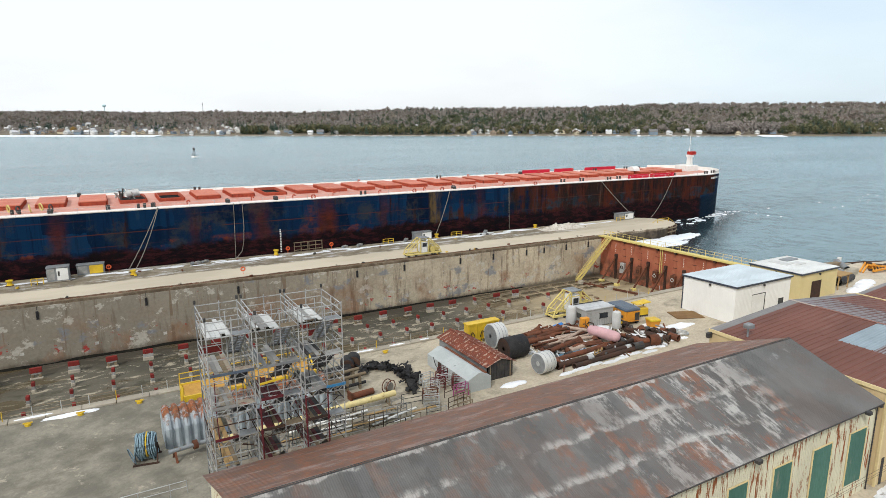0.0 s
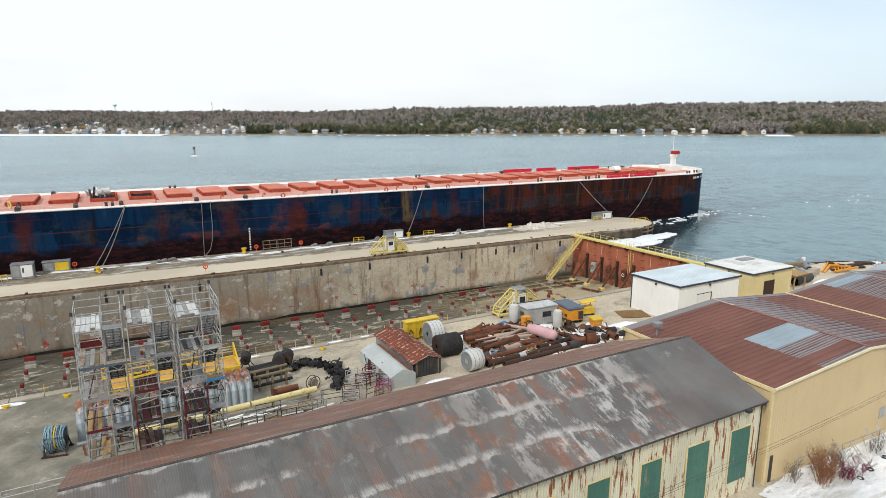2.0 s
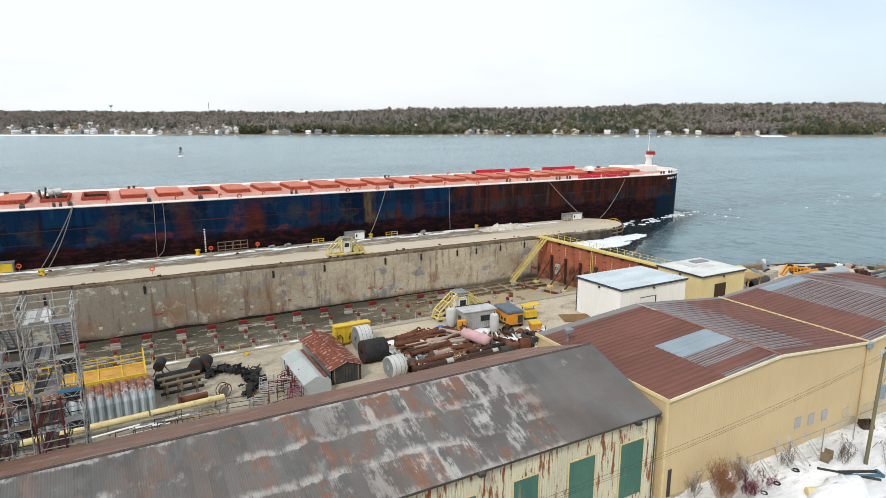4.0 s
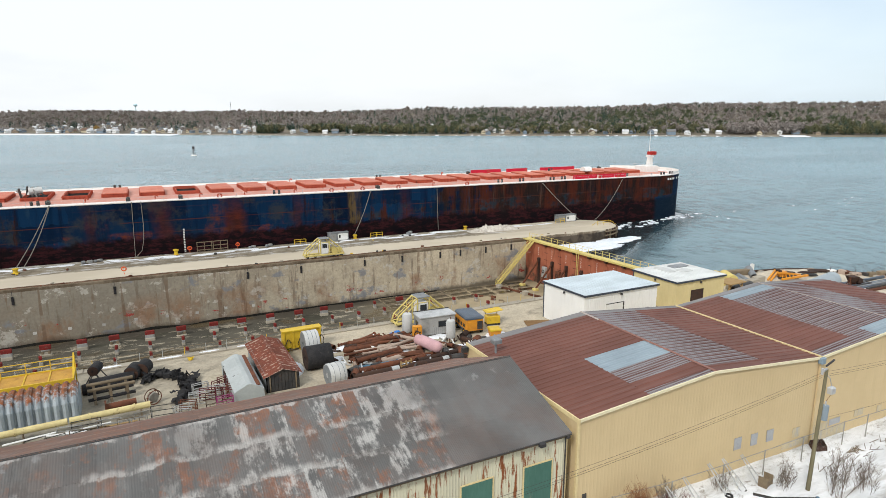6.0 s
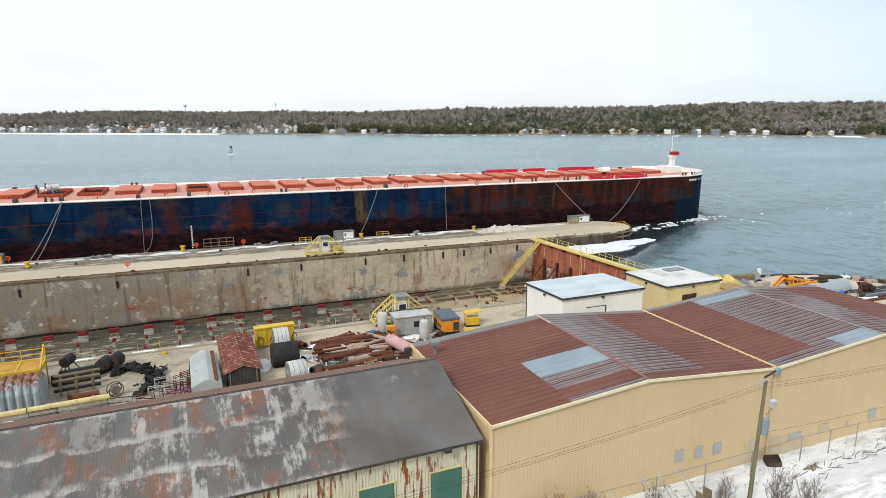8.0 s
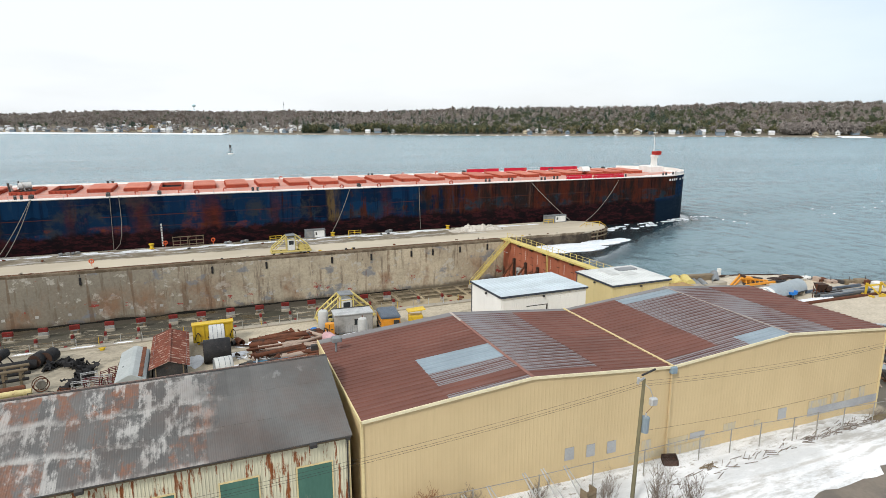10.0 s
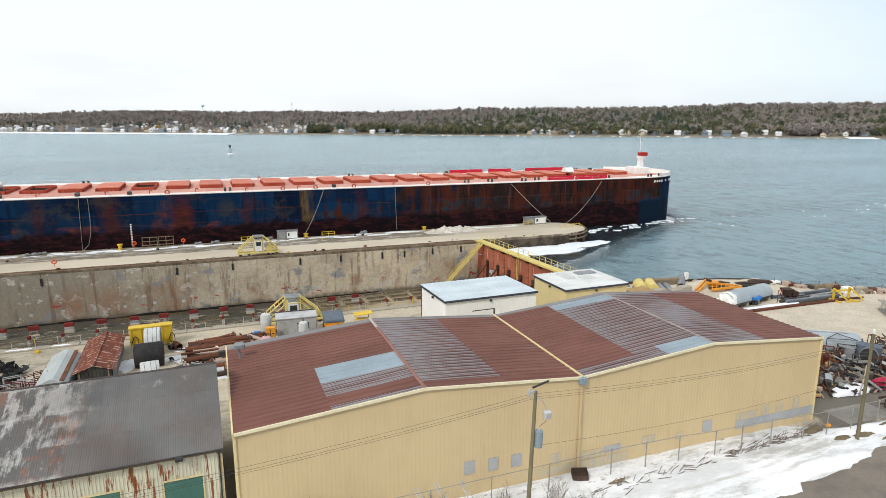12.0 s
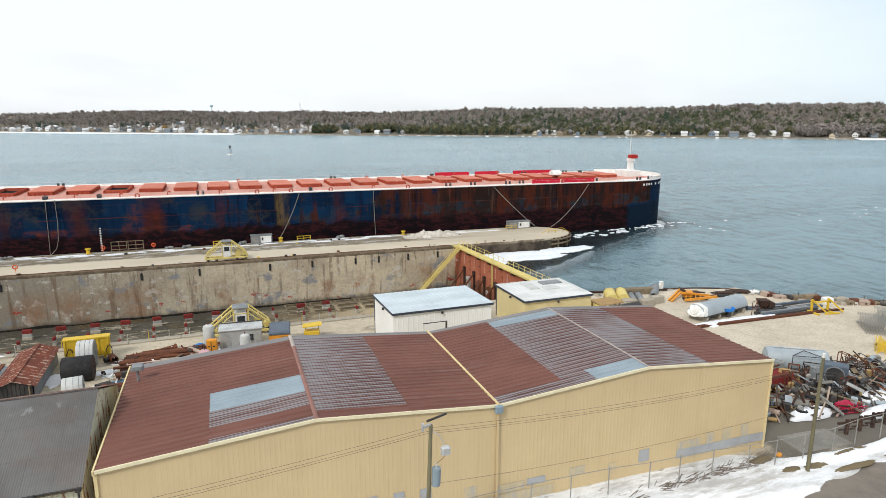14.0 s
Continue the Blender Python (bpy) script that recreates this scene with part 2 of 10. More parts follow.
M["maroon"] = worn("maroon_tube", (0.13, 0.025, 0.03), (0.09, 0.02, 0.025), None, 1.0, 8, 0.6)
M["pink"] = worn("faded_pink_paint", (0.58, 0.36, 0.38), (0.5, 0.31, 0.33), (0.3, 0.17, 0.15), 0.8, 7, 0.6, wear=(0.63, 0.75))
M["blue"] = worn("blue_plastic", (0.02, 0.2, 0.58), (0.02, 0.14, 0.45), None, 2.0, 9, 0.5)
M["rubber"] = worn("black_rubber", (0.022, 0.022, 0.024), (0.035, 0.034, 0.035), (0.07, 0.066, 0.06), 1.2, 7, 0.7)
M["timber"] = worn("weathered_timber", (0.27, 0.21, 0.14), (0.2, 0.16, 0.11), (0.12, 0.1, 0.08), 1.0, 10, 0.9, stretch=(1, 4, 4), vary=0.4)
M["plywood"] = worn("stained_plywood", (0.46, 0.31, 0.14), (0.38, 0.25, 0.12), (0.22, 0.15, 0.09), 1.2, 8, 0.85, vary=0.3)
M["plank_grey"] = worn("grey_deck_plank", (0.42, 0.42, 0.40), (0.3, 0.3, 0.29), (0.32, 0.2, 0.14), 1.2, 9, 0.6, 0.2, vary=0.45)
M["glass"] = worn("dark_window_glass", (0.03, 0.035, 0.04), (0.05, 0.055, 0.06), None, 0.6, 3, 0.15)
M["snow_dirty"] = worn("tracked_dirty_snow", (0.74, 0.76, 0.79), (0.58, 0.6, 0.61), (0.35, 0.33, 0.29), 0.5, 3.5, 0.85, stretch=(0.3, 1, 1), wear=(0.57, 0.74), depth=0.08)
M["cap_red"] = worn("dull_red_block_paint", (0.23, 0.03, 0.026), (0.16, 0.028, 0.024), (0.2, 0.13, 0.11), 1.0, 8, 0.75, vary=0.4)
M["patch_grey"] = worn("pale_grey_patch_sheet", (0.40, 0.41, 0.42), (0.34, 0.35, 0.37), (0.45, 0.4, 0.3), 0.8, 6, 0.6)
M["snow"] = worn("old_snow", (0.82, 0.84, 0.87), (0.74, 0.76, 0.80), (0.42, 0.40, 0.37), 0.45, 3.0, 0.85, wear=(0.60, 0.74), depth=0.08)
M["ice"] = worn("brash_ice", (0.80, 0.83, 0.87), (0.66, 0.71, 0.77), (0.4, 0.46, 0.5), 0.35, 2.0, 0.7, wear=(0.62, 0.72), depth=0.1)
M["earth"] = worn("turned_brown_earth", (0.2, 0.16, 0.095), (0.15, 0.12, 0.075), (0.1, 0.085, 0.06), 0.6, 5, 0.95, depth=0.06)
M["wet_concrete"] = worn("wet_grey_concrete", (0.24, 0.225, 0.2), (0.185, 0.175, 0.155), (0.13, 0.12, 0.1), 0.5, 5, 0.6)
M["cream_pipe"] = worn("cream_yellow_pipe_paint", (0.68, 0.58, 0.29), (0.58, 0.48, 0.24), (0.3, 0.2, 0.1), 0.9, 8, 0.6, wear=(0.58, 0.68))
M["scaffold"] = worn("dull_scaffold_tube", (0.47, 0.48, 0.47), (0.31, 0.315, 0.31), (0.14, 0.09, 0.065), 1.2, 9, 0.55, 0.3, wear=(0.54, 0.66))
M["lattice_grey"] = worn("dull_lattice_steel", (0.36, 0.355, 0.33), (0.27, 0.265, 0.25), (0.2, 0.16, 0.12), 1.2, 9, 0.6, 0.2, wear=(0.55, 0.68))
M["tank_white"] = worn("chalky_white_tank_paint", (0.56, 0.57, 0.56), (0.48, 0.49, 0.48), (0.32, 0.27, 0.22), 0.8, 7, 0.6, wear=(0.6, 0.74))
M["cabin_grey"] = worn("pale_grey_cabin_sheet", (0.40, 0.40, 0.385), (0.33, 0.33, 0.32), (0.25, 0.2, 0.16), 0.8, 7, 0.6, wear=(0.6, 0.74))
M["ochre"] = worn("ochre_stained_deck", (0.52, 0.30, 0.07), (0.42, 0.23, 0.06), (0.22, 0.12, 0.06), 0.8, 7, 0.8, wear=(0.56, 0.7))
M["rope"] = worn("mooring_rope", (0.26, 0.24, 0.21), (0.19, 0.175, 0.15), None, 3, 20, 0.9)
M["navy"] = worn("slate_blue_steel", (0.09, 0.12, 0.16), (0.07, 0.09, 0.12), (0.16, 0.15, 0.14), 1, 8, 0.5)
M["life_orange"] = worn("life_ring_orange", (0.75, 0.13, 0.03), (0.65, 0.1, 0.03), None, 2, 9, 0.5)

# ---- ground, dock, pier, water ----
def yard_material():
    k = Nodes("yard_ground")
    big, mid, fine = k.noise(0.05, 6, shift=2.0), k.noise(0.32, 8, rough=0.65), k.noise(3.2, 7)
    y, x = k.axis(1), k.axis(0)
    sand = k.mix(k.band(mid, 0.35, 0.65), (0.53, 0.46, 0.35), (0.43, 0.375, 0.285))
    grey = k.mix(k.band(mid, 0.35, 0.65), (0.27, 0.25, 0.2), (0.15, 0.14, 0.115))
    col = k.mix(k.band(k.math("ADD", x, k.math("MULTIPLY", big, 30.0)), 20, 62), grey, sand)
    col = k.mix(k.band(k.noise(0.16, 9, (1, 1.6, 1), 0.75, 7.0), 0.52, 0.64, 0, 0.6), col, (0.14, 0.125, 0.095))
    col = k.mix(k.band(k.noise(0.7, 9, rough=0.7, shift=3.0), 0.58, 0.68, 0, 0.6), col, (0.48, 0.43, 0.34))
    pale = k.mix(k.band(mid, 0.35, 0.65), (0.60, 0.535, 0.43), (0.51, 0.45, 0.36))
    col = k.mix(k.band(k.math("ADD", x, k.math("MULTIPLY", big, 20.0)), 108, 122, 0, 0.85), col, pale)
    road = k.mix(k.band(mid, 0.35, 0.65), (0.15, 0.135, 0.12), (0.22, 0.19, 0.16))
    edge = k.math("ADD", y, k.math("MULTIPLY", k.math("SUBTRACT", mid, 0.5), 5.0))
    col = k.mix(k.band(edge, 14.0, 19.5), road, col)
    # darker ground under the scrap yard
    sx = k.math("ADD", x, k.math("MULTIPLY", k.math("SUBTRACT", k.noise(0.22, 7, shift=31), 0.5), 9.0))
    sy = k.math("ADD", y, k.math("MULTIPLY", k.math("SUBTRACT", k.noise(0.25, 7, shift=37), 0.5), 7.0))
    scrap_dark = k.math("MULTIPLY", k.math("MULTIPLY", k.band(sx, 97.5, 99.5), k.band(sx, 128, 121)), k.math("MULTIPLY", k.band(sy, 15.8, 17.0), k.band(sy, 31.5, 28.0)))
    col = k.mix(k.math("MULTIPLY", scrap_dark, 0.88), col, (0.10, 0.092, 0.08))
    col = k.mix(k.band(fine, 0.35, 0.7, 0, 0.3), col, (0.14, 0.13, 0.11))
    return k.done(col, 0.92, 0, k.math("ADD", fine, k.math("MULTIPLY", mid, 2.0)), 0.05)


def water_material():
    k = Nodes("bay_water")
    calm = k.band(k.noise(0.010, 4, (0.6, 1.6, 1), shift=5.0), 0.36, 0.6, 0.6, 1.0)
    x, y = k.axis(0), k.axis(1)
    # still water in the shelter between hull, pier head and gate; hull's dark reflection painted in
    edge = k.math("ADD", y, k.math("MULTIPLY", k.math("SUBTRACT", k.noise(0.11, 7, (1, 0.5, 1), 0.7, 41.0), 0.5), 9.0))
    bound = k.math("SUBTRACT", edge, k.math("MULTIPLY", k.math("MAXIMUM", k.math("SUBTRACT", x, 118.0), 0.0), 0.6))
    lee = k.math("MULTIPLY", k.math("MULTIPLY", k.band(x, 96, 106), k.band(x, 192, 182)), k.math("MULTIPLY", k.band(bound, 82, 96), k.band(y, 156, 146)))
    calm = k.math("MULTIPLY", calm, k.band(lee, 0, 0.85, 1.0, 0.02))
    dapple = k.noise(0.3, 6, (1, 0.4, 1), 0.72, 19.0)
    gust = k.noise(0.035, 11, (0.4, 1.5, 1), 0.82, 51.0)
    small, swell = k.noise(0.6, 7, (0.6, 1.2, 1), 0.75), k.noise(0.13, 5, (0.7, 1.3, 1), 0.6, 9.0)
    h = k.math("ADD", k.math("ADD", small, k.math("MULTIPLY", swell, 1.6)), k.math("ADD", k.math("MULTIPLY", dapple, 2.0), k.math("MULTIPLY", gust, 2.0)))
    col = k.mix(k.band(k.noise(0.004, 4), 0.35, 0.65), (0.22, 0.36, 0.42), (0.25, 0.395, 0.455))
    # wave shading painted into the colour: dark troughs, then pale sheen streaks
    wave_shade = k.math("ADD", k.math("MULTIPLY", small, 0.25), k.math("ADD", k.math("MULTIPLY", dapple, 0.4), k.math("MULTIPLY", gust, 0.35)))
    col = k.mix(k.math("MULTIPLY", k.band(wave_shade, 0.47, 0.58, 0, 0.8), calm), col, (0.06, 0.13, 0.16))
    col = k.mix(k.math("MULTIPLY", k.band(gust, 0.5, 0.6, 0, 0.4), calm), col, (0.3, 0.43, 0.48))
    # near-black base colour stands in for the mirrored hull and pier
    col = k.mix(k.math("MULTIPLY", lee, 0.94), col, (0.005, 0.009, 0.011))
    return k.done(col, k.band(lee, 0, 1, 0.22, 0.08), 0, k.math("MULTIPLY", h, calm), 1.7, 0.95)


def wall_material():
    k = Nodes("stained_dock_concrete")
    base = k.mix(k.band(k.noise(0.12, 6, shift=2), 0.35, 0.65), (0.56, 0.485, 0.36), (0.41, 0.35, 0.26))
    base = k.mix(k.band(k.math("ADD", k.axis(0), k.math("MULTIPLY", k.noise(0.06, 5, shift=8), 40.0)), 92, 40, 0, 0.8), base, (0.2, 0.184, 0.152))
    base = k.mix(k.band(k.noise(0.07, 9, (1, 1, 1.4), 0.7, 91.0), 0.5, 0.62, 0, 0.5), base, (0.24, 0.2, 0.15))
    base = k.mix(k.band(k.noise(0.9, 9, (1, 1, 0.12), 0.7, 3.0), 0.52, 0.66, 0, 0.75), base, (0.15, 0.115, 0.085))
    base = k.mix(k.band(k.noise(0.35, 8, (1, 1, 1.2), 0.7, 11.0), 0.555, 0.6, 0, 0.8), base, (0.5, 0.47, 0.41))
    z = k.axis(2)
    rusty = k.math("MULTIPLY", k.band(k.noise(0.16, 7, (1, 1, 0.7), 0.65, 21.0), 0.5, 0.66), k.band(z, -3.0, -8.0))
    base = k.mix(k.math("MULTIPLY", rusty, 0.75), base, (0.25, 0.13, 0.07))
    paint = k.math("MULTIPLY", k.band(k.noise(0.3, 5, (1, 1, 1.6), 0.68, 33.0), 0.6, 0.63), k.band(z, -6.6, -8.0))
    base = k.mix(k.math("MULTIPLY", paint, 0.9), base, (0.36, 0.03, 0.026))
    chips = k.band(k.noise(1.1, 7, (1, 1, 0.9), 0.7, 23.0), 0.655, 0.685, 0, 0.8)
    base = k.mix(k.math("MULTIPLY", chips, k.band(k.noise(0.09, 4, shift=39), 0.45, 0.6)), base, (0.3, 0.05, 0.04))
    spots = k.band(k.noise(1.6, 6, (1, 1, 0.8), 0.65, 97.0), 0.67, 0.7, 0, 0.85)
    base = k.mix(spots, base, (0.06, 0.055, 0.05))
    blue = k.band(k.noise(0.24, 6, (1, 1, 1.3), 0.6, 47.0), 0.585, 0.66, 0, 0.8)
    base = k.mix(blue, base, (0.2, 0.22, 0.25))
    white = k.math("MULTIPLY", k.band(k.noise(0.8, 7, (1, 1, 1.3), 0.7, 58.0), 0.66, 0.69), k.band(z, -6.0, -9.0))
    base = k.mix(white, base, (0.68, 0.65, 0.6))
    drip = k.math("MULTIPLY", k.band(k.noise(0.75, 4, (1, 1, 0.06), 0.5, 83.0), 0.62, 0.66), k.band(k.noise(0.3, 6, (1, 1, 1), 0.6, 14.0), 0.4, 0.55))
    base = k.mix(k.math("MULTIPLY", drip, 0.6), base, (0.14, 0.08, 0.045))
    damp = k.math("ADD", z, k.math("MULTIPLY", k.noise(0.3, 8, (1, 1, 0.6), 0.7, 66.0), 3.2))
    base = k.mix(k.band(damp, -8.3, -9.4, 0, 0.8), base, (0.085, 0.068, 0.048))
    grit = k.noise(2.2, 8)
    base = k.mix(k.band(grit, 0.35, 0.7, 0, 0.3), base, (0.13, 0.11, 0.09))
    return k.done(base, 0.93, 0, grit, 0.05)


def floor_material():
    k = Nodes("wet_silty_dock_floor")
    mid = k.noise(0.3, 9, (0.6, 1.3, 1), 0.7)
    x = k.axis(0)
    col = k.mix(k.band(k.noise(0.06, 6), 0.35, 0.65), (0.115, 0.105, 0.082), (0.06, 0.056, 0.044))
    col = k.mix(k.band(k.noise(0.42, 10, (0.55, 1.5, 1), 0.76), 0.545, 0.575, 0, 0.7), col, (0.42, 0.37, 0.28))
    col = k.mix(k.band(k.noise(0.2, 8, (0.7, 1.3, 1), 0.7, 41.0), 0.52, 0.62, 0, 0.6), col, (0.035, 0.034, 0.022))
    col = k.mix(k.band(k.math("ADD", x, k.math("MULTIPLY", mid, 26.0)), 70, 98, 0, 0.85), col, (0.38, 0.31, 0.2))
    col = k.mix(k.band(k.math("ADD", k.axis(1), k.math("MULTIPLY", k.noise(0.15, 7, shift=15), 9.0)), 108.5, 112.5, 0, 0.85), col, (0.055, 0.047, 0.036))
    wet = k.band(k.noise(0.11, 7, (0.7, 1.4, 1), 0.6, 6.0), 0.5, 0.6)
    col = k.mix(k.math("MULTIPLY", wet, 0.6), col, (0.085, 0.062, 0.03))
    return k.done(col, k.mix(wet, (0.85, 0.85, 0.85), (0.12, 0.12, 0.12)), 0, k.noise(1.5, 7), 0.05)


def pier_material():
    k = Nodes("pier_road_and_verge")
    mid = k.noise(0.35, 8, rough=0.7)
    v = k.math("ADD", k.axis(1), k.math("MULTIPLY", k.math("SUBTRACT", mid, 0.5), 3.2))
    v = k.math("ADD", v, k.math("MULTIPLY", k.axis(0), 0.016))
    road = k.mix(k.band(k.noise(0.12, 6, (0.4, 1, 1)), 0.35, 0.65), (0.53, 0.47, 0.37), (0.45, 0.395, 0.31))
    verge = k.mix(k.band(mid, 0.35, 0.65), (0.26, 0.225, 0.17), (0.15, 0.125, 0.09))
    verge = k.mix(k.band(k.noise(0.5, 8, (0.4, 1.4, 1), 0.7, 13.0), 0.52, 0.62, 0, 0.75), verge, (0.5, 0.5, 0.5))
    cap = k.mix(k.band(mid, 0.4, 0.62), (0.1, 0.075, 0.05), (0.2, 0.16, 0.115))
    col = k.mix(k.band(v, 119.4, 120.6), road, verge)
    col = k.mix(k.band(v, 112.3, 113.0), cap, col)
    col = k.mix(k.math("MULTIPLY", k.band(k.axis(0), 96, 116, 0, 0.8), k.band(v, 113.4, 114.2)), col, road)
    stone = k.mix(k.band(mid, 0.4, 0.6), (0.045, 0.036, 0.028), (0.1, 0.08, 0.06))
    col = k.mix(k.band(k.axis(2), -1.9, -2.2), col, stone)
    return k.done(col, 0.92, 0, k.noise(2.0, 8), 0.05)


M["yard"], M["water"], M["dock_wall"], M["dock_floor"], M["pier"] = yard_material(), water_material(), wall_material(), floor_material(), pier_material()

DOCK_Y, DOCK_X, FLOOR_Z, WATER_Z = 67.7, 106.5, -10.9, -4.3
SHORE = [(-200, DOCK_Y), (108.3, DOCK_Y), (112, 66.5), (119, 64.5), (127, 63.0), (133, 61.2), (137, 58.2), (140, 54.5), (144, 50.5), (150, 46.8), (160, 43), (180, 38), (240, 20), (420, -60)]


def north_edge(x):
    for (a, b), (c, d) in zip(SHORE, SHORE[1:]):
        if a <= x <= c:
            return b + (d - b) * (x - a) / (c - a)
    return SHORE[-1][1]


def build_ground():
    b = B()
    xs = sorted(set([-200, -160, -120, -90] + list(range(-70, 171, 2)) + [107, 108.3, 109.2, 111] + list(range(180, 421, 20))))
    n = 70
    cols = []
    for x in xs:
        top = north_edge(x)
        ys = [-160 + (top + 160) * (1 - (1 - j / n) ** 1.6) for j in range(n + 1)]
        col = [(x, y, gz(x, y) + 0.05 * (noise.noise((x * 0.15, y * 0.15, 3)) if y < top - 0.5 else 0)) for y in ys]
        cols.append(col + [(x, top + 0.02, FLOOR_Z - 0.6)])
    b.loft(cols, closed=False, caps=False)
    single("ground", b, M["yard"], "bare tan and grey shipyard ground of concrete and packed dirt", "ground", kind="structure", smooth=True)


def pier_s(x):
    return 110.2 - 0.014 * (x - 40) + (0 if x < 108 else 1.2)


def pier_top(x):
    return -1.15 - 0.004 * max(x - 20, -40)


def build_pier():
    ring = [(x, pier_s(x)) for x in (-200, -100, -40, 0, 30, 60, 90, 106, 107.9, 108.1, 118, 128)]
    for a in range(-80, 91, 10):
        ring.append((131.5 + 9.5 * math.cos(radians(a)), 119.3 + 7.8 * math.sin(radians(a))))
    ring += [(x, 128.6 - 0.012 * (x - 30)) for x in (122, 100, 60, 20, -40, -100, -200)]
    b = B()
    lo = [(x, y, -13.0) for x, y in ring]
    hi = [(x, y, pier_top(x) - 0.12) for x, y in ring]
    inn = [(x - (0.25 if x > 131 else 0), y + (0.12 if y < 119 else -0.12), pier_top(x)) for x, y in ring]
    b.loft([lo, hi, inn], caps=True)
    pier = single("pier", b, M["pier"], "concrete pier with a pale roadway and muddy brown verge", "pier", kind="structure")
    # wall facing that lines the dock, with narrow construction joints
    wall = thing("wall_north", "tall stained concrete dock wall with rust and paint blotches", "dock wall", kind="structure")
    for i in range(-30, 24):
        w = B()
        x0, x1 = i * 6.1 - 36.5, i * 6.1 + 6.09 - 36.5
        x1 = min(x1, DOCK_X + 1.0)
        if x0 >= DOCK_X:
            break
        w.add([(x, pier_s(x) - d, z) for x in (x0, x1) for d in (0.02, 0.14) for z in (FLOOR_Z - 0.3, pier_top(x0) - 0.55)],
              [(0, 2, 3, 1), (4, 5, 7, 6), (2, 6, 7, 3), (0, 1, 5, 4), (1, 3, 7, 5), (0, 4, 6, 2)])
        part("wall_panel", w, M["dock_wall"], wall)
    # crane rails and kerb along the quay edge
    for name, d, r, h in (("kerb", 0.35, 0.22, 0.16), ("rail", 1.0, 0.07, 0.1), ("rail", 1.55, 0.07, 0.1)):
        k = B()
        k.beam((-120, pier_s(-120) + d, pier_top(-120) + h / 2), (106, pier_s(106) + d, pier_top(106) + h / 2), r, h)
        tagged(part(name, k, M["rust"] if name == "rail" else M["timber"]), "rusty steel rail along the quay edge" if name == "rail" else "worn timber kerb on the quay edge", name, kind="structure")


def build_dock():
    b = B()
    xs, ys = list(range(-120, 113, 4)), [66, 72, 78, 84] + list(range(88, 113, 2))
    b.loft([[(x, y, FLOOR_Z + 0.06 * noise.noise((x * 0.2, y * 0.2, 0))) for y in ys] for x in xs], closed=False, caps=False)
    single("floor", b, M["dock_floor"], "dark wet dock floor with pale silt patches", "dock floor", kind="structure", smooth=True)
    # near-black ragged strip at the wall foot, tapering off by x = 84
    foot_black = worn("black_wall_foot", (0.006, 0.006, 0.005), (0.012, 0.011, 0.008), (0.022, 0.024, 0.01), 0.5, 4, 0.9)
    tb = B()
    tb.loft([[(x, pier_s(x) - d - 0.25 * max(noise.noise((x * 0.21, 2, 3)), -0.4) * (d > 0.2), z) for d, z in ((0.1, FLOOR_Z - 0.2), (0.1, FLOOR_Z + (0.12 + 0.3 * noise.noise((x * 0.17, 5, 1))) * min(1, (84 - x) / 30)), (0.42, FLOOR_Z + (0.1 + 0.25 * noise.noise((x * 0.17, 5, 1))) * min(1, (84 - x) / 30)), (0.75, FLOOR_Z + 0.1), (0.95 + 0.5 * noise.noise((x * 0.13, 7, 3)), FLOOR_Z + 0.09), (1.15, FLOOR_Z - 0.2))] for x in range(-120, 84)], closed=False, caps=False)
    single("wall_footing", tb, foot_black, "ragged black strip along the foot of the dock wall", "footing", kind="structure", smooth=True)
    e = B().box(-122, -120, 66, 112, FLOOR_Z - 0.5, -1.2)
    single("wall_west", e, M["dock_wall"], "concrete end wall of the dry dock", "dock wall", kind="structure")
    # concrete coping on the near side with its pipe rail
    cop = thing("coping", "pale concrete coping slabs along the dock edge", "coping", kind="structure")
    slab = B().cbox(0, 3.0, DOCK_Y - 1.0, DOCK_Y + 0.08, -1.45, -1.14, 0.03).mesh("slab")
    for i in range(-20, 36):
        part("slab", slab, M["concrete"], cop).location = (i * 3.05, 0, 0.01 * (i % 3))


build_ground()
build_pier()
build_dock()
wb = B()
GATE_A, GATE_B = Vector((106.7, 109.7, 0)), Vector((108.7, 67.0, 0))
# the sheet of water runs round the dry dock
for x0, x1, y0, y1 in ((-4600, 4600, 111, 4600), (109.3, 4600, -4600, 111), (-4600, 109.3, -4600, -165), (-4600, -205, -165, 111)):
    wb.add([(x0, y0, WATER_Z), (x1, y0, WATER_Z), (x1, y1, WATER_Z), (x0, y1, WATER_Z)], [(0, 1, 2, 3)])
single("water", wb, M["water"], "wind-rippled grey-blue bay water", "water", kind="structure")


# ---- dock gate ----
def gate_material():
    k = Nodes("red_oxide_gate")
    col = k.mix(k.band(k.noise(0.35, 7), 0.35, 0.65), (0.37, 0.13, 0.075), (0.3, 0.095, 0.056))
    col = k.mix(k.band(k.noise(0.8, 9, (1, 1, 0.2), 0.7, 8), 0.55, 0.7, 0, 0.8), col, (0.15, 0.065, 0.04))
    z = k.axis(2)
    col = k.mix(k.math("MULTIPLY", k.band(z, -5.5, -9.0), k.band(k.noise(0.5, 7, shift=3), 0.38, 0.6)), col, (0.1, 0.06, 0.042))
    return k.done(col, 0.8, 0, k.noise(3, 7), 0.02)


M["gate"] = gate_material()


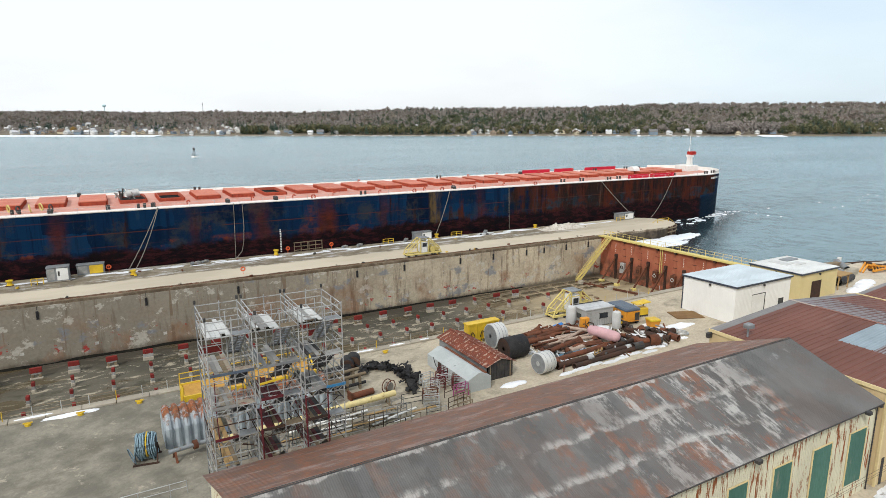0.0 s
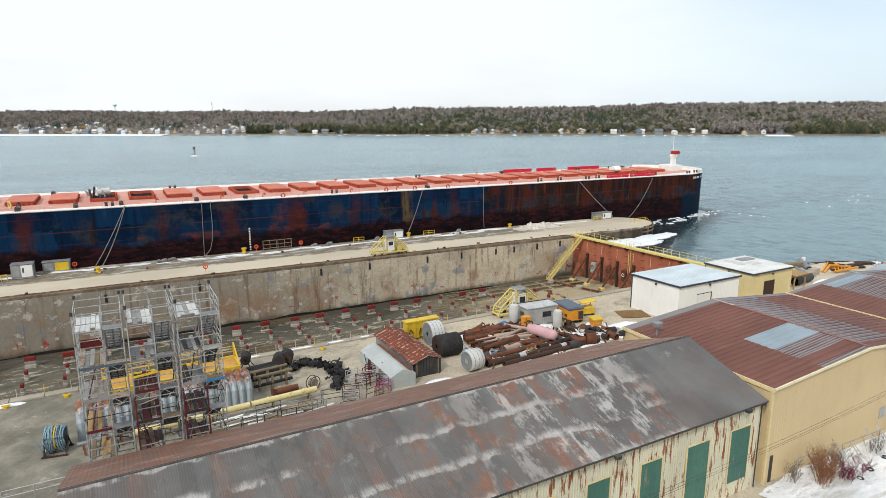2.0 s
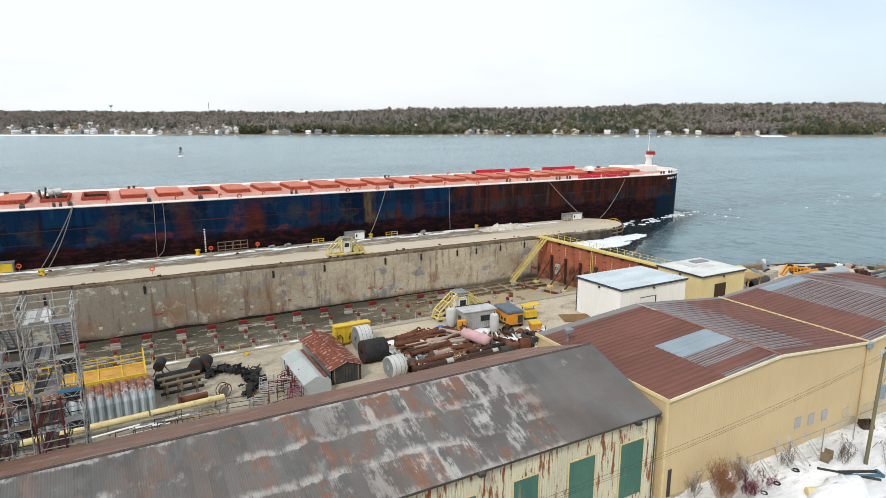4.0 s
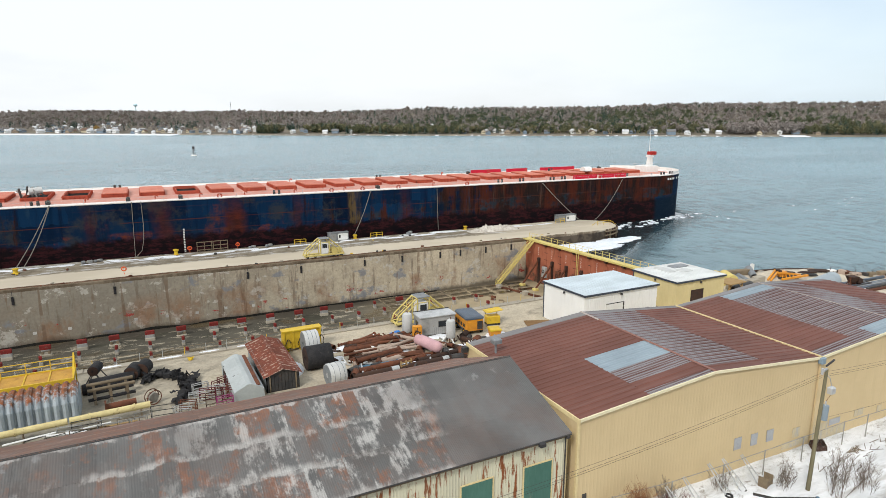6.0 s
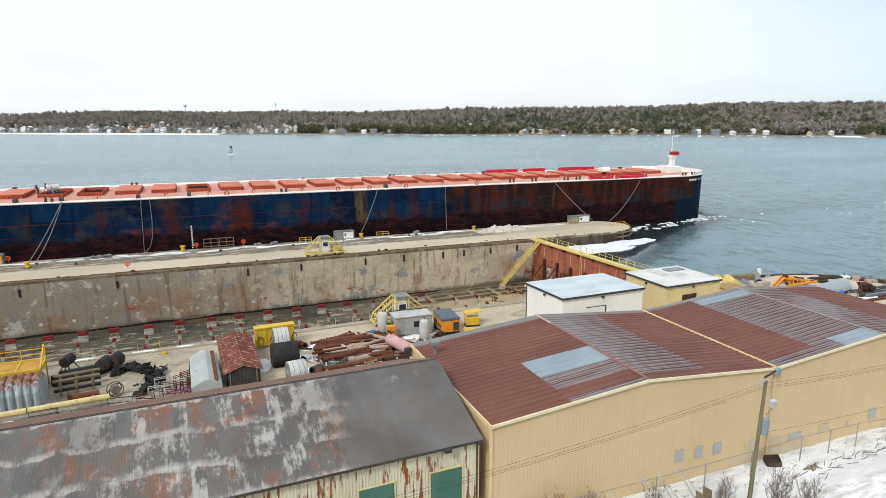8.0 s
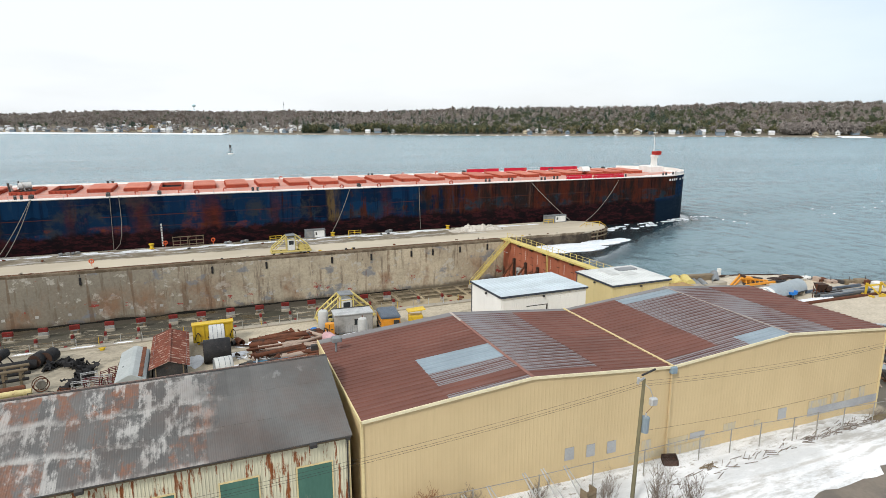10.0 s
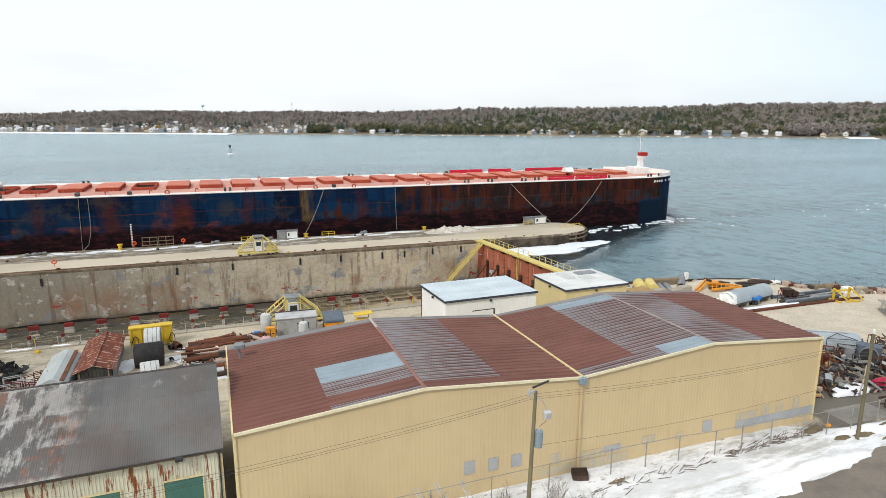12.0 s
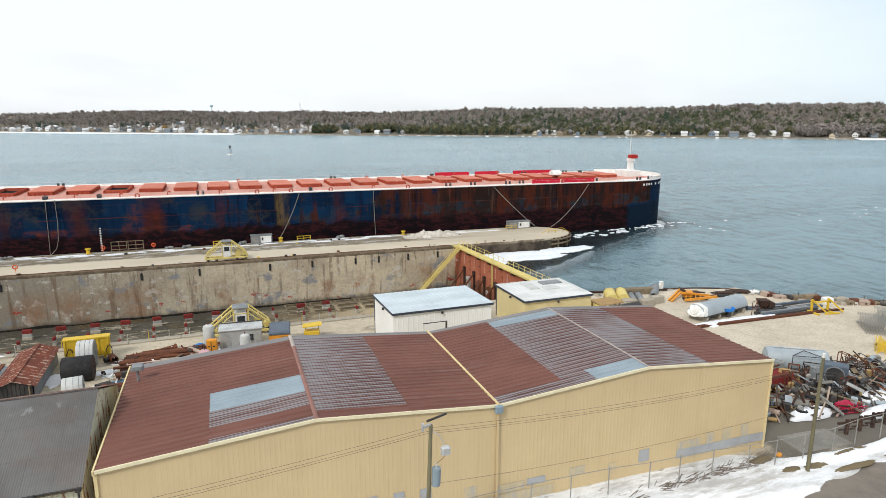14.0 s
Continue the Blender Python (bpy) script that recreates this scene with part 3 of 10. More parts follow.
def build_gate():
    d = (GATE_B - GATE_A)
    L = d.length
    ang = math.degrees(math.atan2(d.y, d.x))
    g = thing("dock_gate", "rust-red steel dry-dock gate with yellow walkway rails", "dock gate", GATE_A.x, GATE_A.y, 0, ang)
    # local x runs along the gate, local -y faces the dry dock
    top = -1.35
    part("skin", B().box(0, L, 0, 0.5, FLOOR_Z, top), M["gate"], g)
    rm = B().box(-0.09, 0.09, -0.1, 0, FLOOR_Z, top - 0.5).mesh("stiffener")
    for i in range(9):
        part("stiffener", rm, M["gate"], g).location = (3.4 + i * 4.7, 0, 0)
    part("walkway", B().box(0, L, -0.5, 1.3, top, top + 0.1), M["pale_yellow"], g)
    part("edge_beam", B().box(0, L, -0.6, -0.5, top - 0.12, top + 0.2), M["pale_yellow"], g)
    bracket = B().box(-0.22, 0.22, -0.85, -0.5, top - 0.45, top - 0.12).box(-0.12, 0.12, -0.5, 0.0, top - 0.6, top - 0.14).mesh("bracket")
    for i in range(9):
        part("bracket", bracket, M["rust_dark"], g).location = (3.4 + i * 4.7, 0, 0)
    post = B().box(-0.04, 0.04, -0.04, 0.04, 0, 1.1).mesh("rail_post")
    for i in range(int(L / 2.0) + 1):
        part("rail_post", post, M["pale_yellow"], g).location = (i * 2.0 + 0.1, 1.25, top + 0.1)
    for h in (0.55, 1.1):
        part("handrail", B().beam((0, 1.25, top + 0.1 + h), (L, 1.25, top + 0.1 + h), 0.05), M["pale_yellow"], g)
    bm = B().beam((0, -0.35, -5.6), (0, -4.6, FLOOR_Z + 0.35), 0.3).mesh("raking_brace")
    foot = B().cbox(-0.55, 0.55, -5.2, -4.1, FLOOR_Z, FLOOR_Z + 0.5, 0.1).mesh("brace_foot")
    guide = B().box(-0.22, 0.0, -0.3, 0.0, FLOOR_Z, -5.2).box(0.12, 0.3, -0.3, 0.0, FLOOR_Z, -5.4).cbox(-0.3, 0.4, -0.5, 0.0, -5.9, -4.9, 0.06).mesh("brace_guide")
    rung = B().box(-0.5, 0.5, -0.16, -0.1, -0.04, 0.04).mesh("step_rung")
    stroke = B().box(-0.07, 0.07, -0.02, 0.0, -0.1, 0.1).mesh("depth_mark")
    for i in range(6):
        x = 5.6 + i * 4.7
        part("raking_brace", bm, M["rust"], g).location = (x, 0, 0)
        part("brace_foot", foot, M["pale_yellow"], g).location = (x, 0, 0)
        part("brace_guide", guide, M["rust_dark"], g).location = (x, 0, 0)
        v = part("valve_box", B().cbox(x + 1.7, x + 2.9, -0.7, 0.0, -9.0, -6.6, 0.06), M["cabin_grey"] if i == 0 else M["rust"], g, "grey valve box" if i == 0 else "")
        part("valve_wheel", B().torus((x + 2.3, -0.75, -7.6), (0, 1, 0), 0.35, 0.07, 16, 6), M["tank_white"] if i > 1 else M["rust_dark"], v)
        for z in (-3.4, -5.0, -6.4, -8.0):
            part("step_rung", rung, M["rust_dark"], g).location = (x + 2.3, 0.05, z)
        for k in range(5):
            part("depth_mark", stroke, M["white"], g).location = (x - 0.4, 0.0, -2.6 - 0.42 * k)
    part("ladder", B().box(18.2, 18.3, -0.35, -0.25, -7.0, top + 0.9).box(18.7, 18.8, -0.35, -0.25, -7.0, top + 0.9), M["pale_yellow"], g, "yellow wall ladder")
    # yellow stair down to the floor
    st = thing("steel_stair", "yellow steel stair from the gate down to the dock floor", "stair", 0, 0, 0)
    p, q = Vector((106.2, 105.9, -1.3)), Vector((97.0, 106.4, FLOOR_Z))
    side = Vector((q.y - p.y, -(q.x - p.x), 0)).normalized() * 0.55
    for s in (-1, 1):
        part("stringer", B().beam(p + side * s, q + side * s, 0.12, 0.34), M["pale_yellow"], st)
        up = Vector((0, 0, 1.0))
        part("handrail", B().beam(p + side * s + up, q + side * s + up, 0.08), M["pale_yellow"], st)
        part("handrail", B().beam(p + side * s + up * 0.5, q + side * s + up * 0.5, 0.05), M["pale_yellow"], st)
        for i in range(6):
            a = p.lerp(q, i / 5) + side * s
            part("rail_post", B().beam(a, a + up, 0.06), M["pale_yellow"], st)
    for i in range(1, 40):
        a = p.lerp(q, i / 40)
        part("tread", B().beam(a - side, a + side, 0.26, 0.04), M["pale_yellow"], st)


build_gate()

# ---- the laid-up lake freighter ----
def hull_material():
    k = Nodes("faded_blue_rusting_hull")
    x, z = k.axis(0), k.axis(2)
    shaken = k.wobble(0.35, 2.6, (1, 1, 0.4))
    plate, plate2 = k.cells((7.3, 400, 3.7), 1.0, shaken), k.cells((2.1, 400, 3.7), 2.0, shaken)
    fine = k.noise(0.9, 8, (1, 1, 0.05), 0.7, 2.0)
    run = k.noise(0.3, 9, (1, 1, 0.09), 0.72, 32.0)
    blot = k.noise(0.16, 9, (1, 1, 1.1), 0.72, 12.0)
    zone = k.noise(0.045, 3, (1, 1, 0.5), 0.5, 27.0)
    scrape = k.noise(0.7, 10, (0.5, 1, 1.6), 0.78, 61.0)
    blue = k.mix(plate, (0.0008, 0.005, 0.018), (0.004, 0.026, 0.07))
    blue = k.mix(k.band(plate2, 0.5, 1.0, 0, 0.6), blue, (0.003, 0.014, 0.042))
    blue = k.mix(k.band(fine, 0.5, 0.66, 0, 0.75), blue, (0.002, 0.007, 0.02))
    blue = k.mix(k.band(k.noise(0.55, 9, (1, 1, 0.14), 0.75, 15.0), 0.58, 0.7, 0, 0.6), blue, (0.022, 0.05, 0.075))
    blue = k.mix(k.band(blot, 0.5, 0.63, 0, 0.7), blue, (0.032, 0.034, 0.036))
    rust = k.mix(k.band(k.noise(0.6, 10, (1, 1, 0.16), 0.76, 66.0), 0.44, 0.6), (0.052, 0.016, 0.011), (0.02, 0.01, 0.008))
    fore_rust = k.mix(k.band(k.noise(0.3, 10, (1, 1, 0.22), 0.78, 84.0), 0.43, 0.58), (0.066, 0.016, 0.009), (0.016, 0.011, 0.01))
    fore_rust = k.mix(k.band(plate2, 0.62, 1.0, 0, 0.6), fore_rust, (0.012, 0.012, 0.015))
    fore_rust = k.mix(k.band(k.noise(0.8, 9, (1, 1, 0.06), 0.75, 97.0), 0.56, 0.66, 0, 0.7), fore_rust, (0.085, 0.05, 0.038))
    rust = k.mix(k.band(x, 88, 116, 0, 0.9), rust, fore_rust)
    rust = k.mix(k.band(fine, 0.52, 0.68, 0, 0.8), rust, (0.006, 0.004, 0.004))
    # the forward third has lost most of its blue, all but the stem
    low_stem = k.band(z, 3.2, 2.6, 0.0, 9.0)
    bow = k.math("ADD", x, low_stem)
    fore = k.math("MULTIPLY", k.band(x, 84, 118, 0.0, 0.15), k.band(bow, 175.6, 177.4, 1.0, -2.6))
    amount = k.math("ADD", k.math("ADD", k.math("MULTIPLY", run, 0.5), k.math("MULTIPLY", blot, 0.3)), k.math("ADD", k.math("MULTIPLY", zone, 0.22), fore))
    col = k.mix(k.band(amount, 0.545, 0.61), blue, rust)
    # bright fresh rust in a few places, seams and a scraped belt above the boot top
    hot = k.math("MULTIPLY", k.band(k.noise(0.11, 8, (1, 1, 0.4), 0.66, 90.0), 0.57, 0.69), k.band(x, 110, 70, 0.25, 1.0))
    col = k.mix(k.math("MULTIPLY", hot, k.band(scrape, 0.4, 0.62, 0.1, 0.9)), col, (0.12, 0.03, 0.012))
    belt = k.math("MULTIPLY", k.math("MULTIPLY", k.math("MULTIPLY", k.band(z, 1.7, 2.4), k.band(z, 3.9, 3.0)), k.band(k.noise(0.16, 8, shift=71), 0.5, 0.6)), k.math("MULTIPLY", k.band(x, 100, 40, 0.12, 1.0), k.band(scrape, 0.42, 0.6, 0.25, 1.0)))
    col = k.mix(k.math("MULTIPLY", belt, 0.85), col, (0.15, 0.034, 0.012))
    for seam, deep in ((5.55, 0.75), (8.3, 0.35), (3.1, 0.45)):
        line = k.math("MULTIPLY", k.band(z, seam - 0.13, seam - 0.04), k.band(z, seam + 0.13, seam + 0.04))
        col = k.mix(k.math("MULTIPLY", line, k.band(k.noise(0.1, 7, shift=40 + seam), 0.4, 0.6, 0, deep)), col, (0.08, 0.026, 0.016))
    for cx, half, deep in ((30.6, 2.6, 0.75), (45.0, 3.0, 0.95), (58.6, 1.8, 0.6), (-6.0, 2.4, 0.8), (17.0, 1.6, 0.4), (85.0, 2.2, 0.55), (-22.0, 2.6, 0.7)):
        off = k.math("ABSOLUTE", k.math("SUBTRACT", k.math("ADD", x, k.math("MULTIPLY", k.math("SUBTRACT", k.noise(0.35, 6, (1, 1, 0.6), 0.6, cx), 0.5), 5.0)), cx))
        col = k.mix(k.math("MULTIPLY", k.band(off, half, 0.2), k.band(z, 9.6, 5.0, deep * 0.35, deep)), col, k.mix(k.band(scrape, 0.4, 0.6), (0.085, 0.018, 0.011), (0.04, 0.013, 0.009)))
    # worn teal and grey show through the brown forward
    teal = k.math("MULTIPLY", k.math("MULTIPLY", k.band(z, 1.9, 2.8), k.band(z, 6.2, 5.0)), k.band(x, 60, 110, 0.25, 1.0))
    col = k.mix(k.math("MULTIPLY", teal, k.band(k.noise(0.2, 9, (1, 1, 1.2), 0.72, 71.0), 0.46, 0.62, 0, 0.85)), col, k.mix(plate2, (0.006, 0.012, 0.018), (0.02, 0.042, 0.06)))
    # bleached brown strip amidships
    strip = k.math("MULTIPLY", k.band(x, 69.9, 70.8), k.band(x, 74.0, 73.0))
    col = k.mix(k.math("MULTIPLY", strip, k.band(k.noise(0.8, 9, (1, 1, 0.2), 0.72, 5.0), 0.4, 0.58, 0.1, 0.8)), col, (0.115, 0.075, 0.028))
    # antifouling below the light waterline, scraped dark
    edge = k.math("ADD", z, k.math("MULTIPLY", k.math("SUBTRACT", k.noise(0.2, 10, (1, 1, 0.8), 0.75, 50.0), 0.5), 5.5))
    boot = k.mix(k.band(scrape, 0.47, 0.56), (0.008, 0.005, 0.006), (0.034, 0.01, 0.012))
    boot = k.mix(k.band(k.noise(0.22, 9, (1, 1, 1.5), 0.7, 77.0), 0.5, 0.64, 0, 0.85), boot, (0.004, 0.004, 0.006))
    stem = k.band(bow, 175.4, 177.4)
    boot = k.mix(stem, boot, (0.005, 0.014, 0.028))
    col = k.mix(k.band(edge, 2.9, 1.5), col, boot)
    rough = k.band(scrape, 0.35, 0.65, 0.55, 0.8)
    return k.done(col, rough, 0, k.math("ADD", k.noise(0.9, 7), k.math("MULTIPLY", plate2, 0.35)), 0.035, 0.045)


def deck_material():
    k = Nodes("faded_red_deck")
    col = k.mix(k.band(k.noise(0.15, 7, (1, 0.6, 1)), 0.35, 0.65), (0.58, 0.31, 0.25), (0.50, 0.23, 0.18))
    col = k.mix(k.band(k.noise(0.5, 9, rough=0.7, shift=6), 0.56, 0.68, 0, 0.7), col, (0.66, 0.48, 0.42))
    return k.done(col, 0.75, 0, k.noise(2, 6), 0.02)


M["hull"], M["deck"] = hull_material(), deck_material()
M["hatch"] = worn("hatch_red", (0.60, 0.21, 0.14), (0.52, 0.16, 0.105), (0.64, 0.36, 0.29), 0.35, 5, 0.65, vary=0.25)
M["hatch_dark"] = worn("hatch_coaming_red", (0.47, 0.105, 0.06), (0.38, 0.08, 0.05), (0.2, 0.06, 0.04), 0.5, 6, 0.7)
M["deck_white"] = worn("white_waterway_paint", (0.80, 0.77, 0.74), (0.72, 0.66, 0.62), (0.52, 0.27, 0.2), 0.4, 4, 0.6, wear=(0.60, 0.72))
M["crimson"] = worn("crimson_screen_cloth", (0.55, 0.02, 0.045), (0.45, 0.018, 0.04), None, 0.8, 6, 0.7)
# shade of the hold's depth, put into a black colour
M["hold"] = worn("hold_shade_black", (0.004, 0.004, 0.004), (0.007, 0.006, 0.006), None, 0.5, 4, 0.9)

HALF, SQUARE, STEM, AFT, DECK, BOTTOM = 16.0, 168.0, 19.2, -118.0, 9.72, -7.0


def waterplane(x):
    """Half beam of the hull at x along it."""
    if x <= SQUARE:
        return HALF
    t = min((x - SQUARE) / STEM, 1.0)
    return HALF * math.sqrt(max(1 - t * t, 0.0))


def build_ship():
    # local frame: x forward, y = 0 on the centre line
    s = thing("cargo_ship", "long lake freighter, faded blue rusty hull, red deck hatches", "ship", 0, 147.0, 0, -0.75)
    s.matrix_basis = pose(0, 146.95, 0, 0, 0, -0.75) @ pose(0, 0, 0, 0, 0.26, 0)
    xs = [AFT] + [AFT + 12 * i for i in range(1, 24)] + [SQUARE] + [SQUARE + STEM * math.sin(radians(a)) for a in range(6, 91, 6)]
    zs = [(BOTTOM, 0.93), (BOTTOM + 1.2, 0.985), (-2, 1.0), (2, 1.0), (6, 1.0), (DECK, 1.0)]
    rings = []
    for z, f in zs:
        flare = lambda x: waterplane(x) * (f if x <= SQUARE else f * (0.988 + 0.012 * max(z, 0) / DECK))
        side = [(x, -flare(x), z) for x in xs]
        rings.append(side + [(x, -y, z) for x, y, z in reversed(side[:-1])])
    hull = part("hull", B().loft(rings, closed=True, caps=True), M["hull"], s, "blue hull plating with rust-red streaks and dark antifouling", smooth=True)
    # sheer strake: a low rounded white gunwale
    for sg, nm in ((-1, "gunwale"), (1, "gunwale")):
        pts = [(x, sg * (waterplane(x) - 0.05), DECK + 0.1) for x in xs]
        part(nm, B().tube(pts, 0.16, 6), M["deck_white"], s)
    # deck in white waterways and a red middle
    for a, b_, mt, nm, dz in ((-HALF + 0.1, -HALF + 3.4, "deck_white", "waterway", 0.05), (HALF - 3.4, HALF - 0.1, "deck_white", "waterway", 0.05), (-HALF + 3.4, HALF - 3.4, "deck", "deck", 0.07)):
        part(nm, B().box(AFT, SQUARE - 2, a, b_, DECK, DECK + dz), M[mt], s)
    fore = [(x, -waterplane(x) * 0.985, 0) for x in xs if x >= SQUARE - 0.01]
    fore = fore + [(x, -y, z) for x, y, z in reversed(fore[:-1])]
    fore = [(SQUARE - 2, -15.9, 0)] + fore + [(SQUARE - 2, 15.9, 0)]
    part("forecastle_deck", B().loft([[(x, y, DECK) for x, y, z in fore], [(x, y, DECK + 0.09) for x, y, z in fore]]), M["deck_white"], s)
    part("forecastle_paint", B().loft([[(min(x, 183) - 1.2, y * 0.72, DECK + 0.09) for x, y, z in fore], [(min(x, 183) - 1.2, y * 0.72, DECK + 0.115) for x, y, z in fore]]), M["deck"], s)
    # bow bulwark
    bw = [(x, y) for x, y, z in fore if x >= 174]
    part("bulwark", B().loft([[(x, y, DECK + 0.05) for x, y in bw], [(x, y, DECK + 0.95) for x, y in bw], [(x - 0.12, y * 0.985, DECK + 0.95) for x, y in bw], [(x - 0.12, y * 0.985, DECK + 0.05) for x, y in bw]], closed=False, caps=False), M["deck_white"], s)
    # hatches: coaming with brackets, cover of three low panels
    L, W, H = 4.7, 11.2, 0.72
    coam = B()
    for x0, x1, y0, y1 in ((0, L, -W / 2, -W / 2 + 0.15), (0, L, W / 2 - 0.15, W / 2), (0, 0.15, -W / 2, W / 2), (L - 0.15, L, -W / 2, W / 2)):
        coam.box(x0, x1, y0, y1, 0, H)
    for i in range(6):
        for y, d in ((-W / 2, -0.28), (W / 2, 0.28)):
            coam.box(0.2 + i * 0.86, 0.28 + i * 0.86, min(y, y + d), max(y, y + d), 0, H - 0.1)
    for i in range(12):
        for x, d in ((0, -0.26), (L, 0.26)):
            coam.box(min(x, x + d), max(x, x + d), -W / 2 + 0.3 + i * 0.96, -W / 2 + 0.38 + i * 0.96, 0, H - 0.1)
    cover = B()
    for i in range(3):
        cover.cbox(-0.12, L + 0.12, -W / 2 - 0.12 + i * (W + 0.24) / 3, -W / 2 - 0.12 + (i + 1) * (W + 0.24) / 3 - 0.05, H, H + 0.24, 0.08)
    cm, vm = coam.mesh("coaming"), cover.mesh("cover")
    # thin black plate on deck; its colour stands for the unlit hold below
    hold = B().box(0.15, L - 0.15, -W / 2 + 0.15, W / 2 - 0.15, 0.02, 0.06).mesh("hold")
    for i in range(-16, 21):
        x = 19.7 + 7.32 * i
        if x > 167:
            break
        h = part("hatch", cm, M["hatch_dark"], s)
        h.location = (x, 0.4, DECK + 0.07)
        if i in (-2, -1, 2):
            part("open_hold", hold, M["hold"], h, "black plate painted as the dark depth of an open hold")
            if i == -2:
                part("tarpaulin", B().loft([[(0.8 + 0.5 * k, -3 + 1.0 * j, H + 0.35 + 0.9 * abs(noise.noise((k, j * 1.3, 7)))) for j in range(4)] for k in range(4)], closed=False, caps=False), M["white"], h)
        else:
            part("cover", vm, M["hatch"], h)
    # gear standing over an open hatch, and hose rings aft
    gr = random.Random(83)
    for i in range(14):
        x, y = 4.2 + gr.uniform(0, 5.5), gr.uniform(-5.5, 1.5)
        L = gr.uniform(1.0, 2.8)
        part("unloading_gear", B().beam((x, y, DECK + 0.8), (x + gr.uniform(-1.2, 1.2), y + gr.uniform(-1, 1), DECK + 0.8 + L * 0.7), gr.uniform(0.15, 0.4)), gr.choice((M["white"], M["dark_steel"], M["tank_white"], M["lattice_grey"], M["blue"] if i == 5 else M["dark_steel"])), s)
    part("unloading_drum", B().cyl((6.2, -2.4, DECK + 1.7), (8.6, -2.0, DECK + 1.9), 0.75, 14), M["tank_white"], s)
    for i in range(7):
        part("hose_ring", B().torus((-17 + i * 1.7, -11.5 + 1.2 * (i % 3), DECK + 0.8), (0.9, 0.35 * (i % 3) - 0.3, 0.15), 0.68, 0.13, 18, 6), M["pale_yellow"] if i % 3 else M["dark_steel"], s)
    # red side screens near the bow
    for x0, x1, y in ((138, 146.5, -13.6), (147.2, 157.5, -13.6), (120, 131, 14.2), (133, 141, 14.2), (146, 160, 14.2)):
        part("side_screen", B().box(x0, x1, y - 0.06, y + 0.06, DECK + 0.05, DECK + 1.15), M["crimson"], s)
    # bow light tower with its house
    part("mast_house", B().cbox(174.5, 179.6, -4.6, 1.0, DECK + 0.1, DECK + 2.0, 0.12), M["white"], s)
    part("mast_column", B().loft([[(177.4 + sx * w, -2.6 + sy * w, z) for sx, sy in ((-1, -1), (1, -1), (1, 1), (-1, 1))] for z, w in ((DECK + 2.0, 0.75), (DECK + 4.6, 0.6), (DECK + 4.65, 0.85), (DECK + 5.5, 0.85))]), M["white"], s)
    part("lamp_box", B().cbox(176.9, 179.3, -3.6, -1.7, DECK + 5.5, DECK + 6.6, 0.1), M["red"], s)
    part("steering_pole", B().cyl((177.0, -2.6, DECK + 5.5), (177.0, -2.6, DECK + 13.5), 0.09, 8, 0.05), M["white"], s)
    part("radar_arm", B().beam((176.3, -2.6, DECK + 12.4), (177.9, -2.6, DECK + 12.4), 0.12), M["white"], s)
    part("house_rail", B().tube([(172.4, -5.4, DECK + 1.1), (172.4, -5.4, DECK + 2.7), (172.4, 0.6, DECK + 2.7), (172.4, 0.6, DECK + 1.1)], 0.05), M["galvanised"], s)
    # white shelter and deck clutter
    part("shelter", B().loft([[(149.6 + i * 0.9, -3.2 + 1.3 * math.cos(radians(a)), DECK + 1.2 + 1.3 * math.sin(radians(a))) for a in range(0, 181, 20)] for i in range(4)], closed=False), M["white"], s)
    rnd = random.Random(11)
    for i in range(46):
        x = -30 + i * 4.6 + rnd.uniform(-1.5, 1.5)
        y = rnd.choice((-13.2, -12.6, -11.9, 12.4, 13.4))
        kind = rnd.random()
        if kind < 0.3:
            part("bitt", B().cyl((x, y, DECK), (x, y, DECK + 0.9), 0.28, 10), M["dark_steel"], s)
            part("bitt", B().cyl((x + 1.1, y, DECK), (x + 1.1, y, DECK + 0.9), 0.28, 10), M["dark_steel"], s)
        elif kind < 0.55:
            part("ventilator", B().tube([(x, y, DECK), (x, y, DECK + 0.55), (x + 0.1, y, DECK + 0.78), (x + 0.34, y, DECK + 0.85), (x + 0.5, y, DECK + 0.72), (x + 0.52, y, DECK + 0.5)], 0.15, 8), M["hatch_dark"], s)
        elif kind < 0.75:
            part("winch", B().cyl((x, y - 0.5, DECK + 0.55), (x, y + 0.5, DECK + 0.55), 0.36, 12).box(x - 0.4, x + 0.4, y - 0.58, y - 0.46, DECK, DECK + 0.8).box(x - 0.4, x + 0.4, y + 0.46, y + 0.58, DECK, DECK + 0.8), M["dark_steel"], s)
        elif kind < 0.88:
            part("fairlead", B().torus((x, -15.6, DECK + 0.55), (0, 1, 0), 0.42, 0.14, 14, 6), M["hatch_dark"], s)
        else:
            part("drum", B().cyl((x, y, DECK), (x, y, DECK + 1.0), 0.32, 12), rnd.choice((M["yellow"], M["orange"], M["white"])), s)
    # crew rail between slim posts on the near edge
    for sg in (-1, 1):
        for i in range(0, 96):
            x = -60 + 2.4 * i
            if x > 170:
                break
            part("rail_post", B().box(x - 0.03, x + 0.03, sg * 15.75 - 0.03, sg * 15.75 + 0.03, DECK + 0.05, DECK + 1.0), M["galvanised"], s) if i % 2 == 0 else None
        part("wire_rail", B().beam((-60, sg * 15.75, DECK + 0.98), (170, sg * 15.75, DECK + 0.98), 0.03), M["galvanised"], s)
